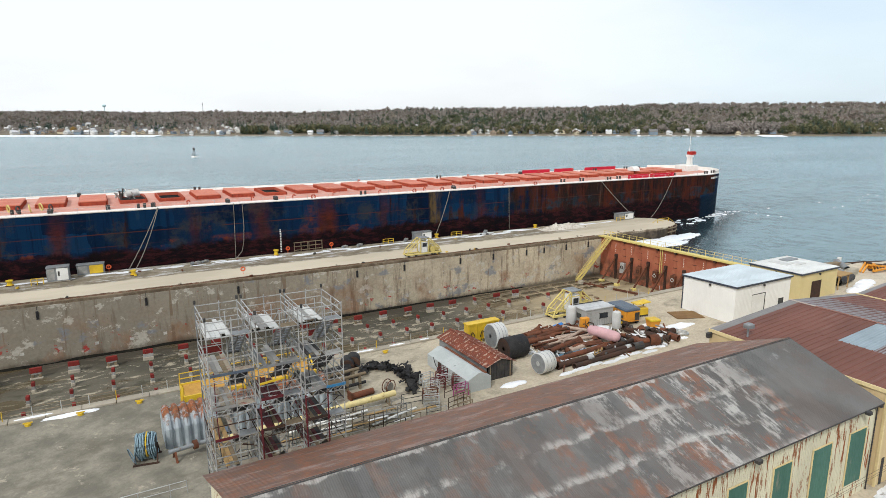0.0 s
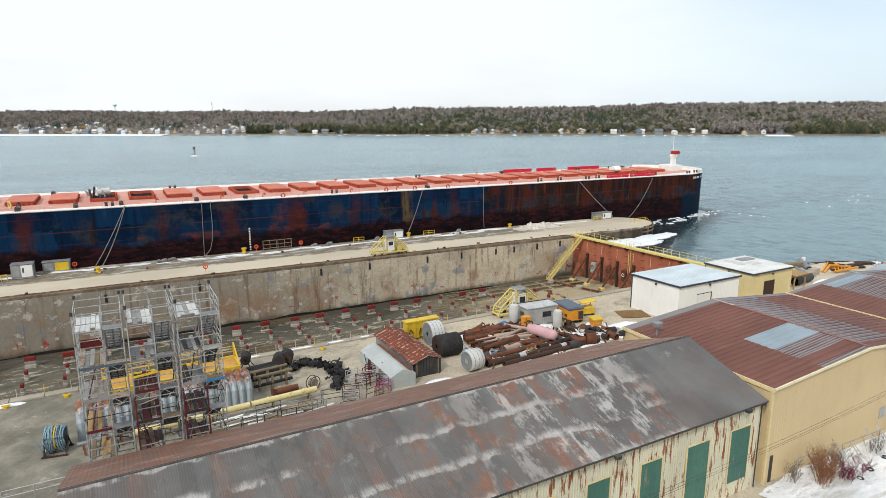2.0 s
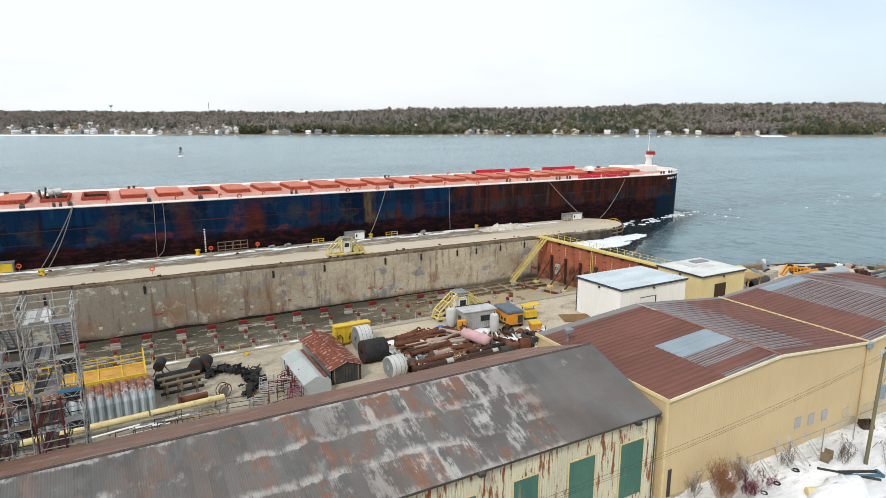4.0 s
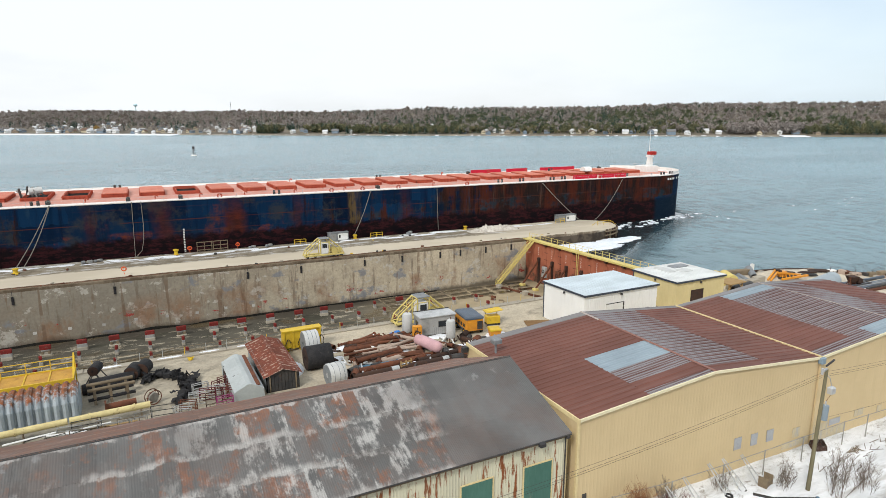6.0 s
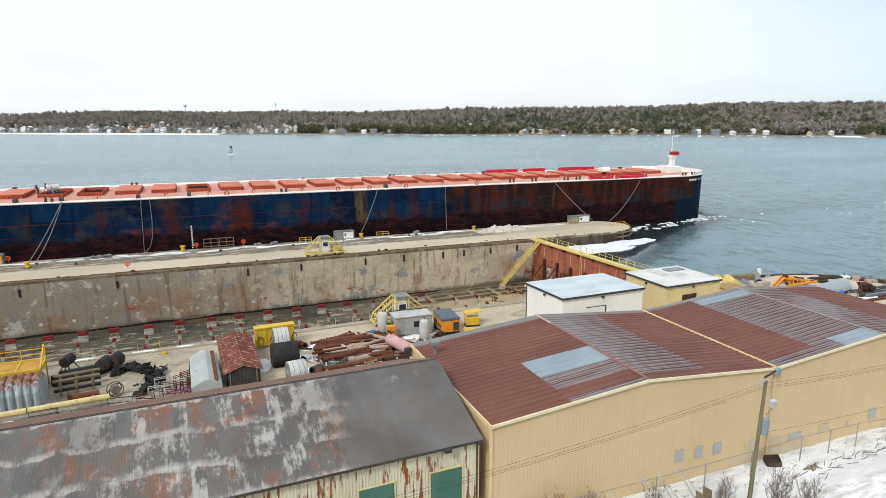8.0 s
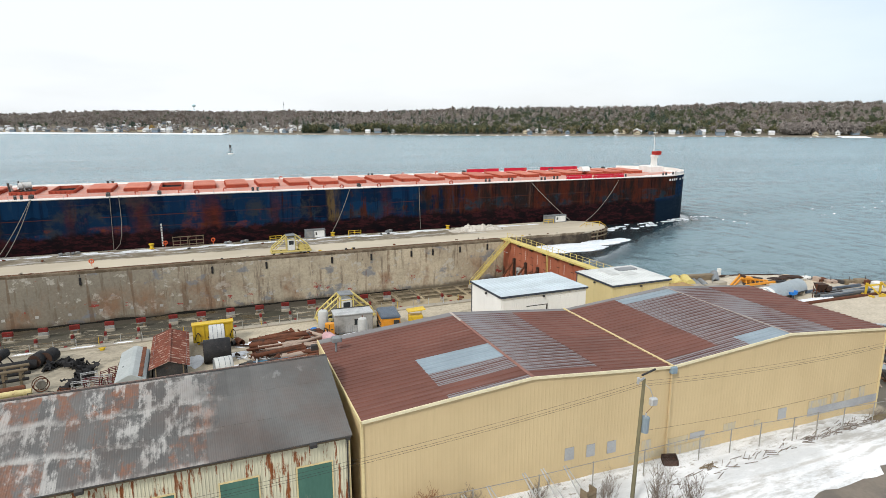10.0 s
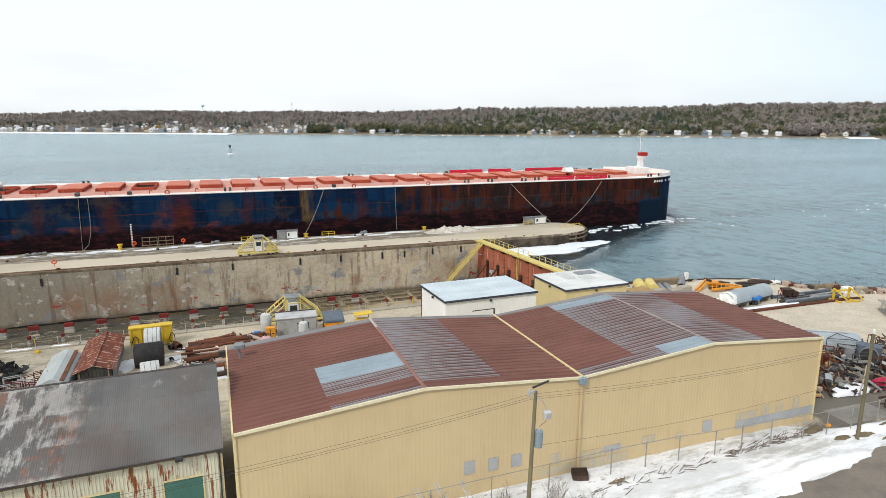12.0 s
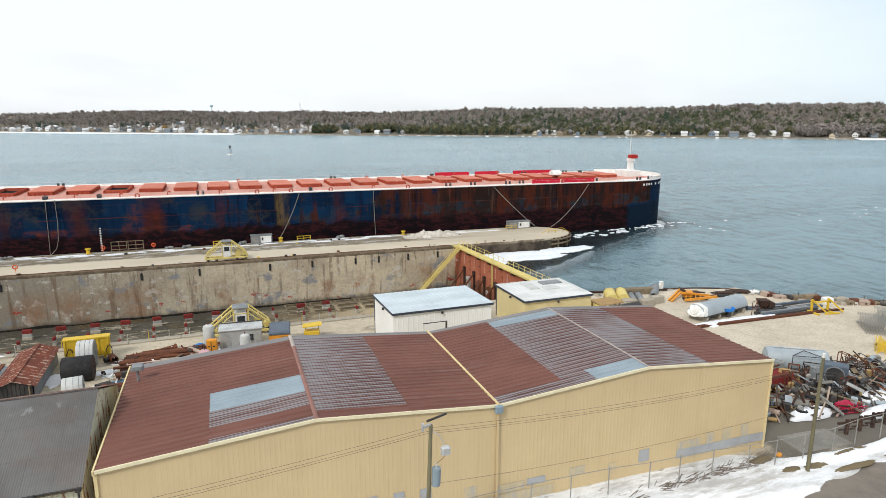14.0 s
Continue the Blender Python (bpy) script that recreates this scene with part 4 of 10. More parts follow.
    # name on the bow: plain strokes
    for i in range(12):
        if i in (4, 6):
            continue
        x = 172.6 + i * 1.12
        y = -waterplane(x) * 0.999
        dx = 0.62
        y2 = -waterplane(x + dx) * 0.999
        part("name_stroke", B().add([(x, y - 0.05, DECK - 1.42), (x + dx, y2 - 0.05, DECK - 1.42), (x + dx, y2 - 0.05, DECK - 0.82), (x, y - 0.05, DECK - 0.82), (x, y + 0.1, DECK - 1.42), (x + dx, y2 + 0.1, DECK - 1.42), (x + dx, y2 + 0.1, DECK - 0.82), (x, y + 0.1, DECK - 0.82)], [(0, 1, 2, 3), (7, 6, 5, 4), (3, 2, 6, 7), (0, 4, 5, 1), (0, 3, 7, 4), (1, 5, 6, 2)]), M["white"], s)
    # draught marks amidships
    for i in range(14):
        part("draught_mark", B().box(34.3, 34.62, -16.02, -15.98, -1.2 + i * 0.36, -1.0 + i * 0.36), M["white"], s)
    return s


ship = build_ship()


def mooring(name, pts, r=0.075):
    """A slack line through its ends and a sagging middle."""
    a, c = Vector(pts[0]), Vector(pts[-1])
    sag = pts[1]
    line = [a.lerp(c, i / 16) - Vector((0, 0, sag * 4 * (i / 16) * (1 - i / 16))) for i in range(17)]
    single(name, B().tube(line, r, 6), M["rope"], "grey mooring rope hanging from ship to pier", "rope", "mooring ropes")


mooring("mooring_rope", ((10.8, 130.7, 9.9), 0.5, (4.6, 127.8, -1.0)))
mooring("mooring_rope", ((10.9, 130.7, 9.9), 0.9, (5.8, 127.7, -1.0)))
mooring("mooring_rope", ((25.0, 130.45, 9.8), 0.1, (24.7, 130.4, -1.6)), 0.06)
for pts in (((26.7, 130.4, 9.8), (26.75, 130.35, 5.0), (26.5, 130.3, 1.6), (26.0, 130.25, -0.3), (25.0, 130.2, -1.4), (23.6, 129.6, -2.1)), ((93.5, 129.55, 9.2), (93.6, 129.5, 4.0), (93.8, 129.5, -1.5))):
    single("mooring_rope", B().tube(pts, 0.07, 6), M["rope"], "grey rope hanging slack down the ship's side", "rope", "mooring ropes")
mooring("mooring_rope", ((76.0, 129.8, 9.4), 0.8, (70.5, 127.6, -1.0)))
mooring("mooring_rope", ((125.4, 129.1, 8.9), 0.35, (136.3, 126.6, -1.5)), 0.11)
mooring("mooring_rope", ((153.8, 128.8, 8.6), 1.3, (139.0, 123.0, -1.4)))

# ---- buildings ----
def siding_material(name, c1, c2, streak, amount, scuff=None):
    k = Nodes(name)
    z = k.axis(2)
    col = k.mix(k.band(k.noise(0.2, 6), 0.35, 0.65), c1, c2)
    run = k.noise(2.8, 9, (1, 1, 0.13), 0.72, 4.0)
    col = k.mix(k.band(run, *amount), col, streak)
    col = k.mix(k.band(k.noise(1.6, 8, (1, 1, 0.08), 0.7, 14.0), 0.5, 0.75, 0, 0.28), col, tuple(v * 0.78 for v in c2))
    if scuff:
        low = k.math("MULTIPLY", k.band(z, 1.7, 0.9), k.band(k.noise(0.42, 5, (1, 1, 1.4), 0.55, 27.0), 0.56, 0.62))
        col = k.mix(k.math("MULTIPLY", low, 0.55), col, scuff)
    return k.done(col, 0.6, 0, k.noise(4, 6), 0.008)


def old_roof_material(name, north):
    k = Nodes(name)
    x, y = k.axis(0), k.axis(1)
    sheet = k.random()
    sheet2 = k.math("FRACT", k.math("MULTIPLY", sheet, 7.31))
    grey = k.mix(k.band(k.noise(0.16, 7), 0.35, 0.65), (0.098, 0.098, 0.096), (0.145, 0.143, 0.14))
    grey = k.mix(k.math("MULTIPLY", k.band(sheet2, 0.2, 1.0, 0, 0.3), k.band(x, 47, 41)), grey, (0.04, 0.04, 0.04))
    fleck = k.noise(1.3, 9, (1.0, 0.35, 0.35), 0.75, 3.0)
    rust = k.mix(k.band(k.noise(1.5, 7, shift=8), 0.4, 0.6), (0.235, 0.105, 0.062), (0.17, 0.098, 0.074))
    if north:
        col = k.mix(k.band(fleck, 0.33, 0.6, 0.5, 1.0), grey, rust)
        col = k.mix(k.band(k.noise(0.8, 9, (0.35, 1, 1), 0.75, 19.0), 0.5, 0.66, 0, 0.7), col, (0.34, 0.27, 0.25))
    else:
        end = k.band(k.math("ADD", x, k.math("MULTIPLY", k.noise(0.5, 5, shift=17), 5.0)), 44.2, 42.0)
        zone = k.math("MULTIPLY", k.band(x, 13, 29, 0.35, 1.0), end)
        soft = k.noise(0.5, 8, (1.0, 0.6, 0.6), 0.72, 12.0)
        grain = k.noise(2.2, 9, (1.6, 0.25, 0.25), 0.75, 18.0)
        # rust takes whole lengths of single sheets
        amount = k.math("ADD", k.math("ADD", k.math("MULTIPLY", sheet, 0.13), k.math("MULTIPLY", soft, 0.93)), k.math("MULTIPLY", k.math("SUBTRACT", grain, 0.5), 0.2))
        r = k.band(amount, 0.53, 0.64)
        col = k.mix(k.math("MULTIPLY", k.math("MULTIPLY", r, zone), 0.85), grey, rust)
        # bleached streaks down the sheets, most of them amidships
        core = k.math("MULTIPLY", k.band(x, 22, 31, 0.12, 1.0), k.band(x, 42, 37, 0.45, 1.0))
        pale = k.math("ADD", k.math("ADD", k.math("MULTIPLY", sheet2, 0.12), k.math("MULTIPLY", k.noise(0.6, 9, (1.0, 0.55, 0.55), 0.75, 21.0), 0.9)), k.math("MULTIPLY", k.math("SUBTRACT", grain, 0.5), 0.4))
        col = k.mix(k.math("MULTIPLY", k.math("MULTIPLY", k.band(pale, 0.5, 0.62), k.math("MULTIPLY", end, core)), 0.75), col, (0.45, 0.44, 0.42))
        # flaking paint along the laps between courses
        wob = k.math("MULTIPLY", k.math("SUBTRACT", k.noise(0.45, 7, (1, 0.3, 0.3), 0.7, 29.0), 0.5), 1.5)
        lap = k.math("FRACT", k.math("DIVIDE", k.math("ADD", k.math("SUBTRACT", y, 20.4 - 0.35), wob), 2.483))
        lapm = k.math("MULTIPLY", k.math("MULTIPLY", k.math("MULTIPLY", k.band(lap, 0.0, 0.06), k.band(lap, 0.28, 0.1)), end), k.band(k.noise(0.5, 7, (1, 0.4, 0.4), 0.75, 44.0), 0.42, 0.56))
        col = k.mix(k.math("MULTIPLY", lapm, 0.75), col, (0.44, 0.43, 0.41))
        spot = k.math("MULTIPLY", k.band(k.noise(0.9, 7, (1, 0.6, 1), 0.65, 33.0), 0.6, 0.68, 0, 0.45), k.band(y, 23.5, 26))
        col = k.mix(spot, col, (0.3, 0.3, 0.3))
    col = k.mix(k.band(k.noise(0.22, 8, (1, 0.8, 1), 0.7, 52.0), 0.42, 0.66, 0, 0.4), col, (0.13, 0.088, 0.072))
    fine = k.wave("X", 0.2)
    col = k.mix(k.math("MULTIPLY", fine, k.band(x, 42, 36, 0.02, 0.06)), col, (0.05, 0.048, 0.047))
    return k.done(col, 0.52, 0.0, fine, 0.003, 0.12)


def rib_roof_material(name, brown, grey, mixing):
    k = Nodes(name)
    a = k.mix(k.band(k.noise(0.18, 7, (1, 2, 1)), 0.35, 0.65), brown, tuple(v * 0.78 for v in brown))
    rib = k.wave("Y", 0.3)
    if mixing:
        dash = k.math("ADD", k.math("MULTIPLY", rib, 0.72), k.math("MULTIPLY", k.wave("X", 0.24), 0.28))
        lost = k.math("ADD", dash, k.math("MULTIPLY", k.math("SUBTRACT", k.noise(0.5, 7, (1, 2, 1), 0.7), 0.5), 0.9))
        a = k.mix(k.math("MULTIPLY", k.band(lost, 0.2, 0.75), mixing), a, grey)
    else:
        a = k.mix(k.math("MULTIPLY", rib, 0.3), a, tuple(v * 0.6 for v in brown))
        a = k.mix(k.band(k.noise(0.6, 8, (0.12, 3, 1), 0.7, 4), 0.56, 0.72, 0, 0.4), a, grey)
    return k.done(a, 0.55, 0.05, k.noise(5, 5), 0.006)


M["cream"] = siding_material("rust_streaked_cream_siding", (0.62, 0.595, 0.45), (0.53, 0.51, 0.39), (0.23, 0.08, 0.03), (0.53, 0.585), None)
M["tan"] = siding_material("tan_yellow_siding", (0.575, 0.45, 0.262), (0.54, 0.42, 0.243), (0.44, 0.35, 0.21), (0.64, 0.82), None)
M["white_siding"] = siding_material("white_ribbed_siding", (0.76, 0.76, 0.74), (0.71, 0.71, 0.69), (0.5, 0.47, 0.42), (0.7, 0.85), None)
M["sand_siding"] = siding_material("sand_yellow_siding", (0.62, 0.52, 0.28), (0.56, 0.47, 0.25), (0.4, 0.32, 0.18), (0.68, 0.84), None)
M["roof_old_s"], M["roof_old_n"] = old_roof_material("grey_corrugated_roof", False), old_roof_material("rusty_corrugated_roof", True)
M["roof_brown"] = rib_roof_material("red_brown_roof_sheet", (0.18, 0.078, 0.06), (0.27, 0.2, 0.18), 0)
M["roof_striped"] = rib_roof_material("half_bare_roof_sheet", (0.125, 0.062, 0.052), (0.25, 0.25, 0.265), 0.85)
M["roof_blue"] = rib_roof_material("new_blue_grey_roof_sheet", (0.30, 0.37, 0.42), (0.4, 0.42, 0.43), 0)
M["roof_grey"] = rib_roof_material("dull_grey_roof_sheet", (0.24, 0.23, 0.23), (0.36, 0.35, 0.35), 0)
M["roof_white"] = rib_roof_material("pale_blue_white_roof_sheet", (0.58, 0.66, 0.71), (0.62, 0.69, 0.72), 0)
M["roof_chalk"] = rib_roof_material("chalky_white_roof_sheet", (0.68, 0.70, 0.69), (0.56, 0.57, 0.56), 0)
M["green"] = worn("faded_green_boarding", (0.085, 0.19, 0.15), (0.065, 0.15, 0.12), (0.2, 0.22, 0.17), 0.5, 6, 0.7, stretch=(1, 1, 0.3))
M["trim_cream"] = worn("cream_trim", (0.70, 0.58, 0.32), (0.63, 0.51, 0.28), None, 0.8, 6, 0.6)
M["trim_pale"] = worn("pale_cream_trim", (0.76, 0.69, 0.48), (0.69, 0.62, 0.42), None, 0.8, 6, 0.6)
M["ridge_pink"] = worn("faded_red_ridge_cap", (0.27, 0.14, 0.115), (0.22, 0.11, 0.09), (0.33, 0.25, 0.22), 0.9, 6, 0.6)
M["ridge_pale"] = worn("pale_pink_ridge_cap", (0.46, 0.40, 0.36), (0.36, 0.3, 0.27), None, 0.9, 6, 0.6)
M["hopper"] = worn("pale_blue_sheet_metal", (0.26, 0.34, 0.40), (0.2, 0.27, 0.32), None, 0.9, 6, 0.5)
M["patch_pale"] = worn("half_painted_grey_sheet", (0.54, 0.45, 0.29), (0.5, 0.43, 0.3), (0.42, 0.40, 0.36), 1.1, 6, 0.6, stretch=(1, 1, 0.25), wear=(0.5, 0.62))
M["trim_dark"] = worn("dark_blue_trim", (0.035, 0.045, 0.065), (0.05, 0.06, 0.08), None, 0.8, 6, 0.5)


def ribbed_wall(p, q, top, bottom, pitch=0.305, deep=0.006):
    """Corrugated wall sheet from p to q (plan points); top(s) and bottom(s) are heights along it. Ribs stand out to the right of p to q."""
    p, q = Vector((*p, 0)), Vector((*q, 0))
    L = (q - p).length
    d = (q - p) / L
    n = Vector((d.y, -d.x, 0))
    b = B()
    st = []
    m = int(L / pitch)
    for i in range(m):
        a = i * L / m
        w = L / m
        st += [(a, 0), (a + w * 0.55, 0), (a + w * 0.65, deep), (a + w * 0.9, deep)]
    st.append((L, 0))
    out = [p + d * s + n * o for s, o in st]
    lo = [(v.x, v.y, bottom(s)) for v, (s, o) in zip(out, st)]
    hi = [(v.x, v.y, top(s)) for v, (s, o) in zip(out, st)]
    ihi = [(v.x - n.x * (o + 0.12), v.y - n.y * (o + 0.12), top(s)) for v, (s, o) in zip(out, st)]
    ilo = [(v.x - n.x * (o + 0.12), v.y - n.y * (o + 0.12), bottom(s)) for v, (s, o) in zip(out, st)]
    b.loft([lo, hi, ihi, ilo], closed=False, caps=False)
    return b


def ribbed_roof(a, b_, c, d, pitch=0.6, deep=0.05, thick=0.06):
    """Sheet over the corners a, b (along the eave) and c, d (above b and a); ribs run from the eave upward."""
    a, b_, c, d = Vector(a), Vector(b_), Vector(c), Vector(d)
    L = (b_ - a).length
    nrm = (b_ - a).cross(d - a).normalized()
    m = max(int(L / pitch), 1)
    st = []
    for i in range(m):
        st += [(i / m, 0), ((i + 0.74) / m, 0), ((i + 0.80) / m, deep), ((i + 0.94) / m, deep)]
    st.append((1, 0))
    lo = [a.lerp(b_, s) + nrm * o for s, o in st]
    hi = [d.lerp(c, s) + nrm * o for s, o in st]
    lo2 = [a.lerp(b_, s) - nrm * thick for s, o in st]
    hi2 = [d.lerp(c, s) - nrm * thick for s, o in st]
    return B().loft([lo2, lo, hi, hi2], closed=False, caps=False)


# long old shed with the rusty roof
def old_workshop():
    x0, x1, ys, yr, yn, ze, zr, zn = 4.4, 48.65, 20.75, 27.85, 36.2, 6.62, 9.1, 5.9
    h = thing("old_workshop", "long cream corrugated workshop with a rusty grey roof and green doors", "workshop")
    base = lambda s: -1.35
    part("wall", ribbed_wall((x0, ys), (x1, ys), lambda s: ze - 0.05, base, 0.2, 0.025), M["cream"], h)
    part("wall", ribbed_wall((x1, yn), (x0, yn), lambda s: zn - 0.05, base, 0.2, 0.025), M["cream"], h)
    gable = lambda y: ze - 0.1 + (zr - ze) * (y - ys) / (yr - ys) if y < yr else zr - 0.1 + (zn - zr) * (y - yr) / (yn - yr)
    part("wall", ribbed_wall((x1, ys), (x1, yn), lambda s: gable(ys + s), base, 0.2, 0.025), M["cream"], h, "rust-stained gable end")
    part("wall", ribbed_wall((x0, yn), (x0, ys), lambda s: gable(yn - s), base, 0.2, 0.025), M["cream"], h)
    o = 0.35
    # corrugated sheets in three courses, each lapped over the one below
    tilt = random.Random(17)
    for ye, zl, n, mt, lab in ((ys - o, ze - o * 0.35, 58, "roof_old_s", "dark grey roof slope with rust and pale streaks"), (yn + o, zn - o * 0.38, 29, "roof_old_n", "rust-brown roof slope")):
        slope = part("roof", B().box(x0 - o + 0.05, x1 + 0.1, min(ye, yr) + 0.1, min(ye, yr) + 0.2, zl - 0.3, zl - 0.2), M["timber"], h, lab)
        run, rise = yr - ye, zr - zl
        W, S = (x1 + 0.15 - x0 + o) / n, math.hypot(run, rise)
        c = S / 3
        sh = B()
        m = 12
        top = [(W * 1.02 * i / m, 0.0, 0.006 * math.cos(math.pi * i)) for i in range(m + 1)]
        low = [(a, 0.0, z - 0.012) for a, _, z in reversed(top)]
        sh.loft([[(a, v, z) for a, _, z in top + low] for v in (-0.06, c + 0.06)])
        me = sh.mesh("roof_sheet")
        ang = math.degrees(math.atan2(rise, abs(run)))
        for i in range(n):
            for j in range(3):
                ob = part("roof_sheet", me, M[mt], slope)
                d = j / 3
                lift = 0.008 * (j + 1) + 0.003 * (i % 2) + tilt.uniform(0, 0.003)
                if run > 0:
                    ob.matrix_basis = pose(x0 - o + i * W, ye + run * d, zl + rise * d + lift, ang, 0, tilt.uniform(-0.25, 0.25))
                else:
                    ob.matrix_basis = pose(x0 - o + (i + 1) * W, ye + run * d, zl + rise * d + lift, 0, 0, 180) @ pose(0, 0, 0, ang, 0, tilt.uniform(-0.25, 0.25))
    part("ridge_cap", B().loft([[(x, yr + dy, zr + dz) for dy, dz in ((-0.13, -0.01), (0, 0.07), (0.13, -0.01), (0, 0.03))] for x in (x0 - o, x1 + 0.15)]), M["dark_steel"], h)
    part("gutter", B().loft([[(x, ys - o - 0.06 + 0.045 * math.cos(radians(a)), ze - 0.19 + 0.045 * math.sin(radians(a))) for a in range(0, 360, 45)] for x in (x0 - o, x1 + 0.1)]), M["dark_steel"], h)
    part("downpipe", B().cyl((x1 - 0.12, ys - 0.12, ze - 0.2), (x1 - 0.12, ys - 0.12, -0.6), 0.05, 8).cbox(x1 - 0.25, x1 + 0.05, ys - 0.42, ys - 0.1, ze - 0.45, ze - 0.15, 0.05), M["dark_steel"], h)
    part("corner_trim", B().box(x1 - 0.02, x1 + 0.07, ys - 0.07, ys + 0.1, -0.9, ze - 0.1), M["trim_cream"], h)
    for a, w, z0 in ((45.35, 2.15, 0.55), (40.8, 2.2, -0.5), (36.4, 1.9, 0.6), (31.8, 1.85, 0.6), (27.3, 1.9, 0.6), (22.8, 2.0, -0.5), (18.2, 1.9, 0.6), (13.6, 1.9, 0.6), (9.0, 1.9, 0.6)):
        dr = part("boarded_opening", B().box(a, a + w, ys - 0.075, ys - 0.03, z0, 4.75), M["green"], h, "faded green boarded opening")
        fr = B()
        for u, v, z_, zz in ((a - 0.08, a, z0, 4.83), (a + w, a + w + 0.08, z0, 4.83), (a, a + w, 4.75, 4.83)):
            fr.box(u, v, ys - 0.1, ys - 0.03, z_, zz)
        part("frame", fr, M["trim_cream"], dr)
    for x in (46.1, 33.5, 21):
        part("flood_lamp", B().cbox(x, x + 0.45, ys - 0.75, ys - 0.4, ze - 0.35, ze - 0.1, 0.05).cyl((x + 0.2, ys - 0.4, ze - 0.2), (x + 0.2, ys, ze - 0.2), 0.04, 6), M["dark_steel"], h)
    return h


# wide double-gabled warehouse
def warehouse():
    P, Q = Vector((49.45, 20.5, 0)), Vector((98.6, 19.45, 0))
    ang = math.degrees(math.atan2(Q.y - P.y, Q.x - P.x))
    L, D, ze, zr = (Q - P).length, 15.45, 7.24, 8.3
    h = thing("warehouse", "tan steel warehouse with two low gables and a patched red-brown roof", "warehouse", P.x, P.y, 0, ang)
    q = L / 4
    ridge = lambda s: ze + (zr - ze) * (1 - abs((s % (2 * q)) - q) / q)
    low = lambda s: -1.3
    part("wall", ribbed_wall((0, 0), (L, 0), lambda s: ridge(s) - 0.06, low), M["tan"], h, "tan ribbed wall with grey paint patches")
    part("wall", ribbed_wall((L, 0), (L, D), lambda s: ze - 0.06, low), M["tan"], h)
    part("wall", ribbed_wall((L, D), (0, D), lambda s: ridge(L - s) - 0.06, low), M["tan"], h)
    part("wall", ribbed_wall((0, D), (0, 0), lambda s: ze - 0.06, low), M["tan"], h)
    # roof sheets: (from, to) along the building, (from, to) in depth, material
    cells = [
        (0, 6.0, 0, 14.6, "roof_brown"), (6.0, q, 4.2, 7.1, "roof_blue"), (6.0, q, 2.0, 4.2, "roof_striped"), (6.0, q, 0.5, 2.0, "roof_brown"), (6.0, q, 0, 0.5, "roof_striped"), (6.0, q, 7.1, 14.6, "roof_brown"), (0, q, 14.6, D, "roof_grey"),
        (q, 18.4, 1.0, D - 0.6, "roof_striped"), (q, 18.4, 0, 1.0, "roof_brown"), (18.4, 2 * q, 0, D - 0.6, "roof_brown"), (q, 2 * q, D - 0.6, D, "roof_grey"),
        (2 * q, 30.2, 1.1, D - 0.5, "roof_brown"), (2 * q, 32.5, 0, 1.1, "roof_striped"), (30.2, 3 * q, 1.8, D - 2.2, "roof_striped"), (30.2, 32.5, 1.1, 1.8, "roof_striped"), (32.5, 3 * q, 0, 1.8, "roof_blue"), (30.2, 3 * q, D - 2.2, D - 0.7, "roof_blue"), (2 * q, 30.2, D - 0.5, D, "roof_grey"), (30.2, 3 * q, D - 0.7, D, "roof_grey"),
        (3 * q, 42.6, 0, D - 0.7, "roof_striped"), (42.6, L, 0, D - 0.5, "roof_brown"), (3 * q, 42.6, D - 0.7, D, "roof_grey"), (42.6, L, D - 0.5, D, "roof_grey"),
    ]
    ov = 0.12
    for a, b_, c, d, mt in cells:
        c2 = c - ov if c == 0 else c
        d2 = d + ov if d == D else d
        za, zb = ridge(a if a > 0 else 1e-6), ridge(b_ - 1e-6)
        if za < zb:
            sh = ribbed_roof((a, d2, za), (a, c2, za), (b_, c2, zb), (b_, d2, zb))
        else:
            sh = ribbed_roof((b_, c2, zb), (b_, d2, zb), (a, d2, za), (a, c2, za))
        part("roof_sheet", sh, M[mt], h)
    part("ridge_cap", B().loft([[(q + dx, y, zr + dz) for dx, dz in ((-0.15, 0.04), (0, 0.1), (0.15, 0.04), (0, 0.04))] for y in (-0.12, D - 2.6)]), M["ridge_pink"], h)
    part("ridge_cap", B().loft([[(q + dx, y, zr + dz) for dx, dz in ((-0.15, 0.04), (0, 0.1), (0.15, 0.04), (0, 0.04))] for y in (D - 2.58, D + 0.12)]), M["ridge_pale"], h)
    part("ridge_cap", B().loft([[(3 * q + dx, y, zr + dz) for dx, dz in ((-0.09, 0.05), (0, 0.09), (0.09, 0.05), (0, 0.04))] for y in (-0.12, D + 0.12)]), M["ridge_pale"], h)
    part("valley_gutter", B().box(2 * q - 0.07, 2 * q + 0.07, -0.2, D + 0.1, ze - 0.02, ze + 0.11), M["trim_cream"], h)
    part("gutter_head", B().cbox(2 * q - 0.28, 2 * q + 0.28, -0.42, -0.05, ze - 0.5, ze + 0.02, 0.06), M["hopper"], h, "blue-grey rainwater hopper")
    part("downpipe", B().box(2 * q - 0.07, 2 * q + 0.07, -0.2, -0.06, -0.7, ze - 0.5), M["tan"], h)
    fascia = B()
    for i in range(4):
        a, b_ = i * q, (i + 1) * q
        fascia.beam((a, -0.15, ridge(a + 1e-6) - 0.06), (b_, -0.15, ridge(b_ - 1e-6) - 0.06), 0.1, 0.2)
    part("fascia", fascia, M["trim_pale"], h)
    part("fascia", B().box(-0.12, -0.02, -0.2, D + 0.1, ze - 0.25, ze + 0.05), M["trim_cream"], h)
    for s in (0, L):
        part("corner_trim", B().box(s - 0.09, s + 0.09, -0.09, 0.09, -1.2, ze - 0.1), M["trim_cream"], h)
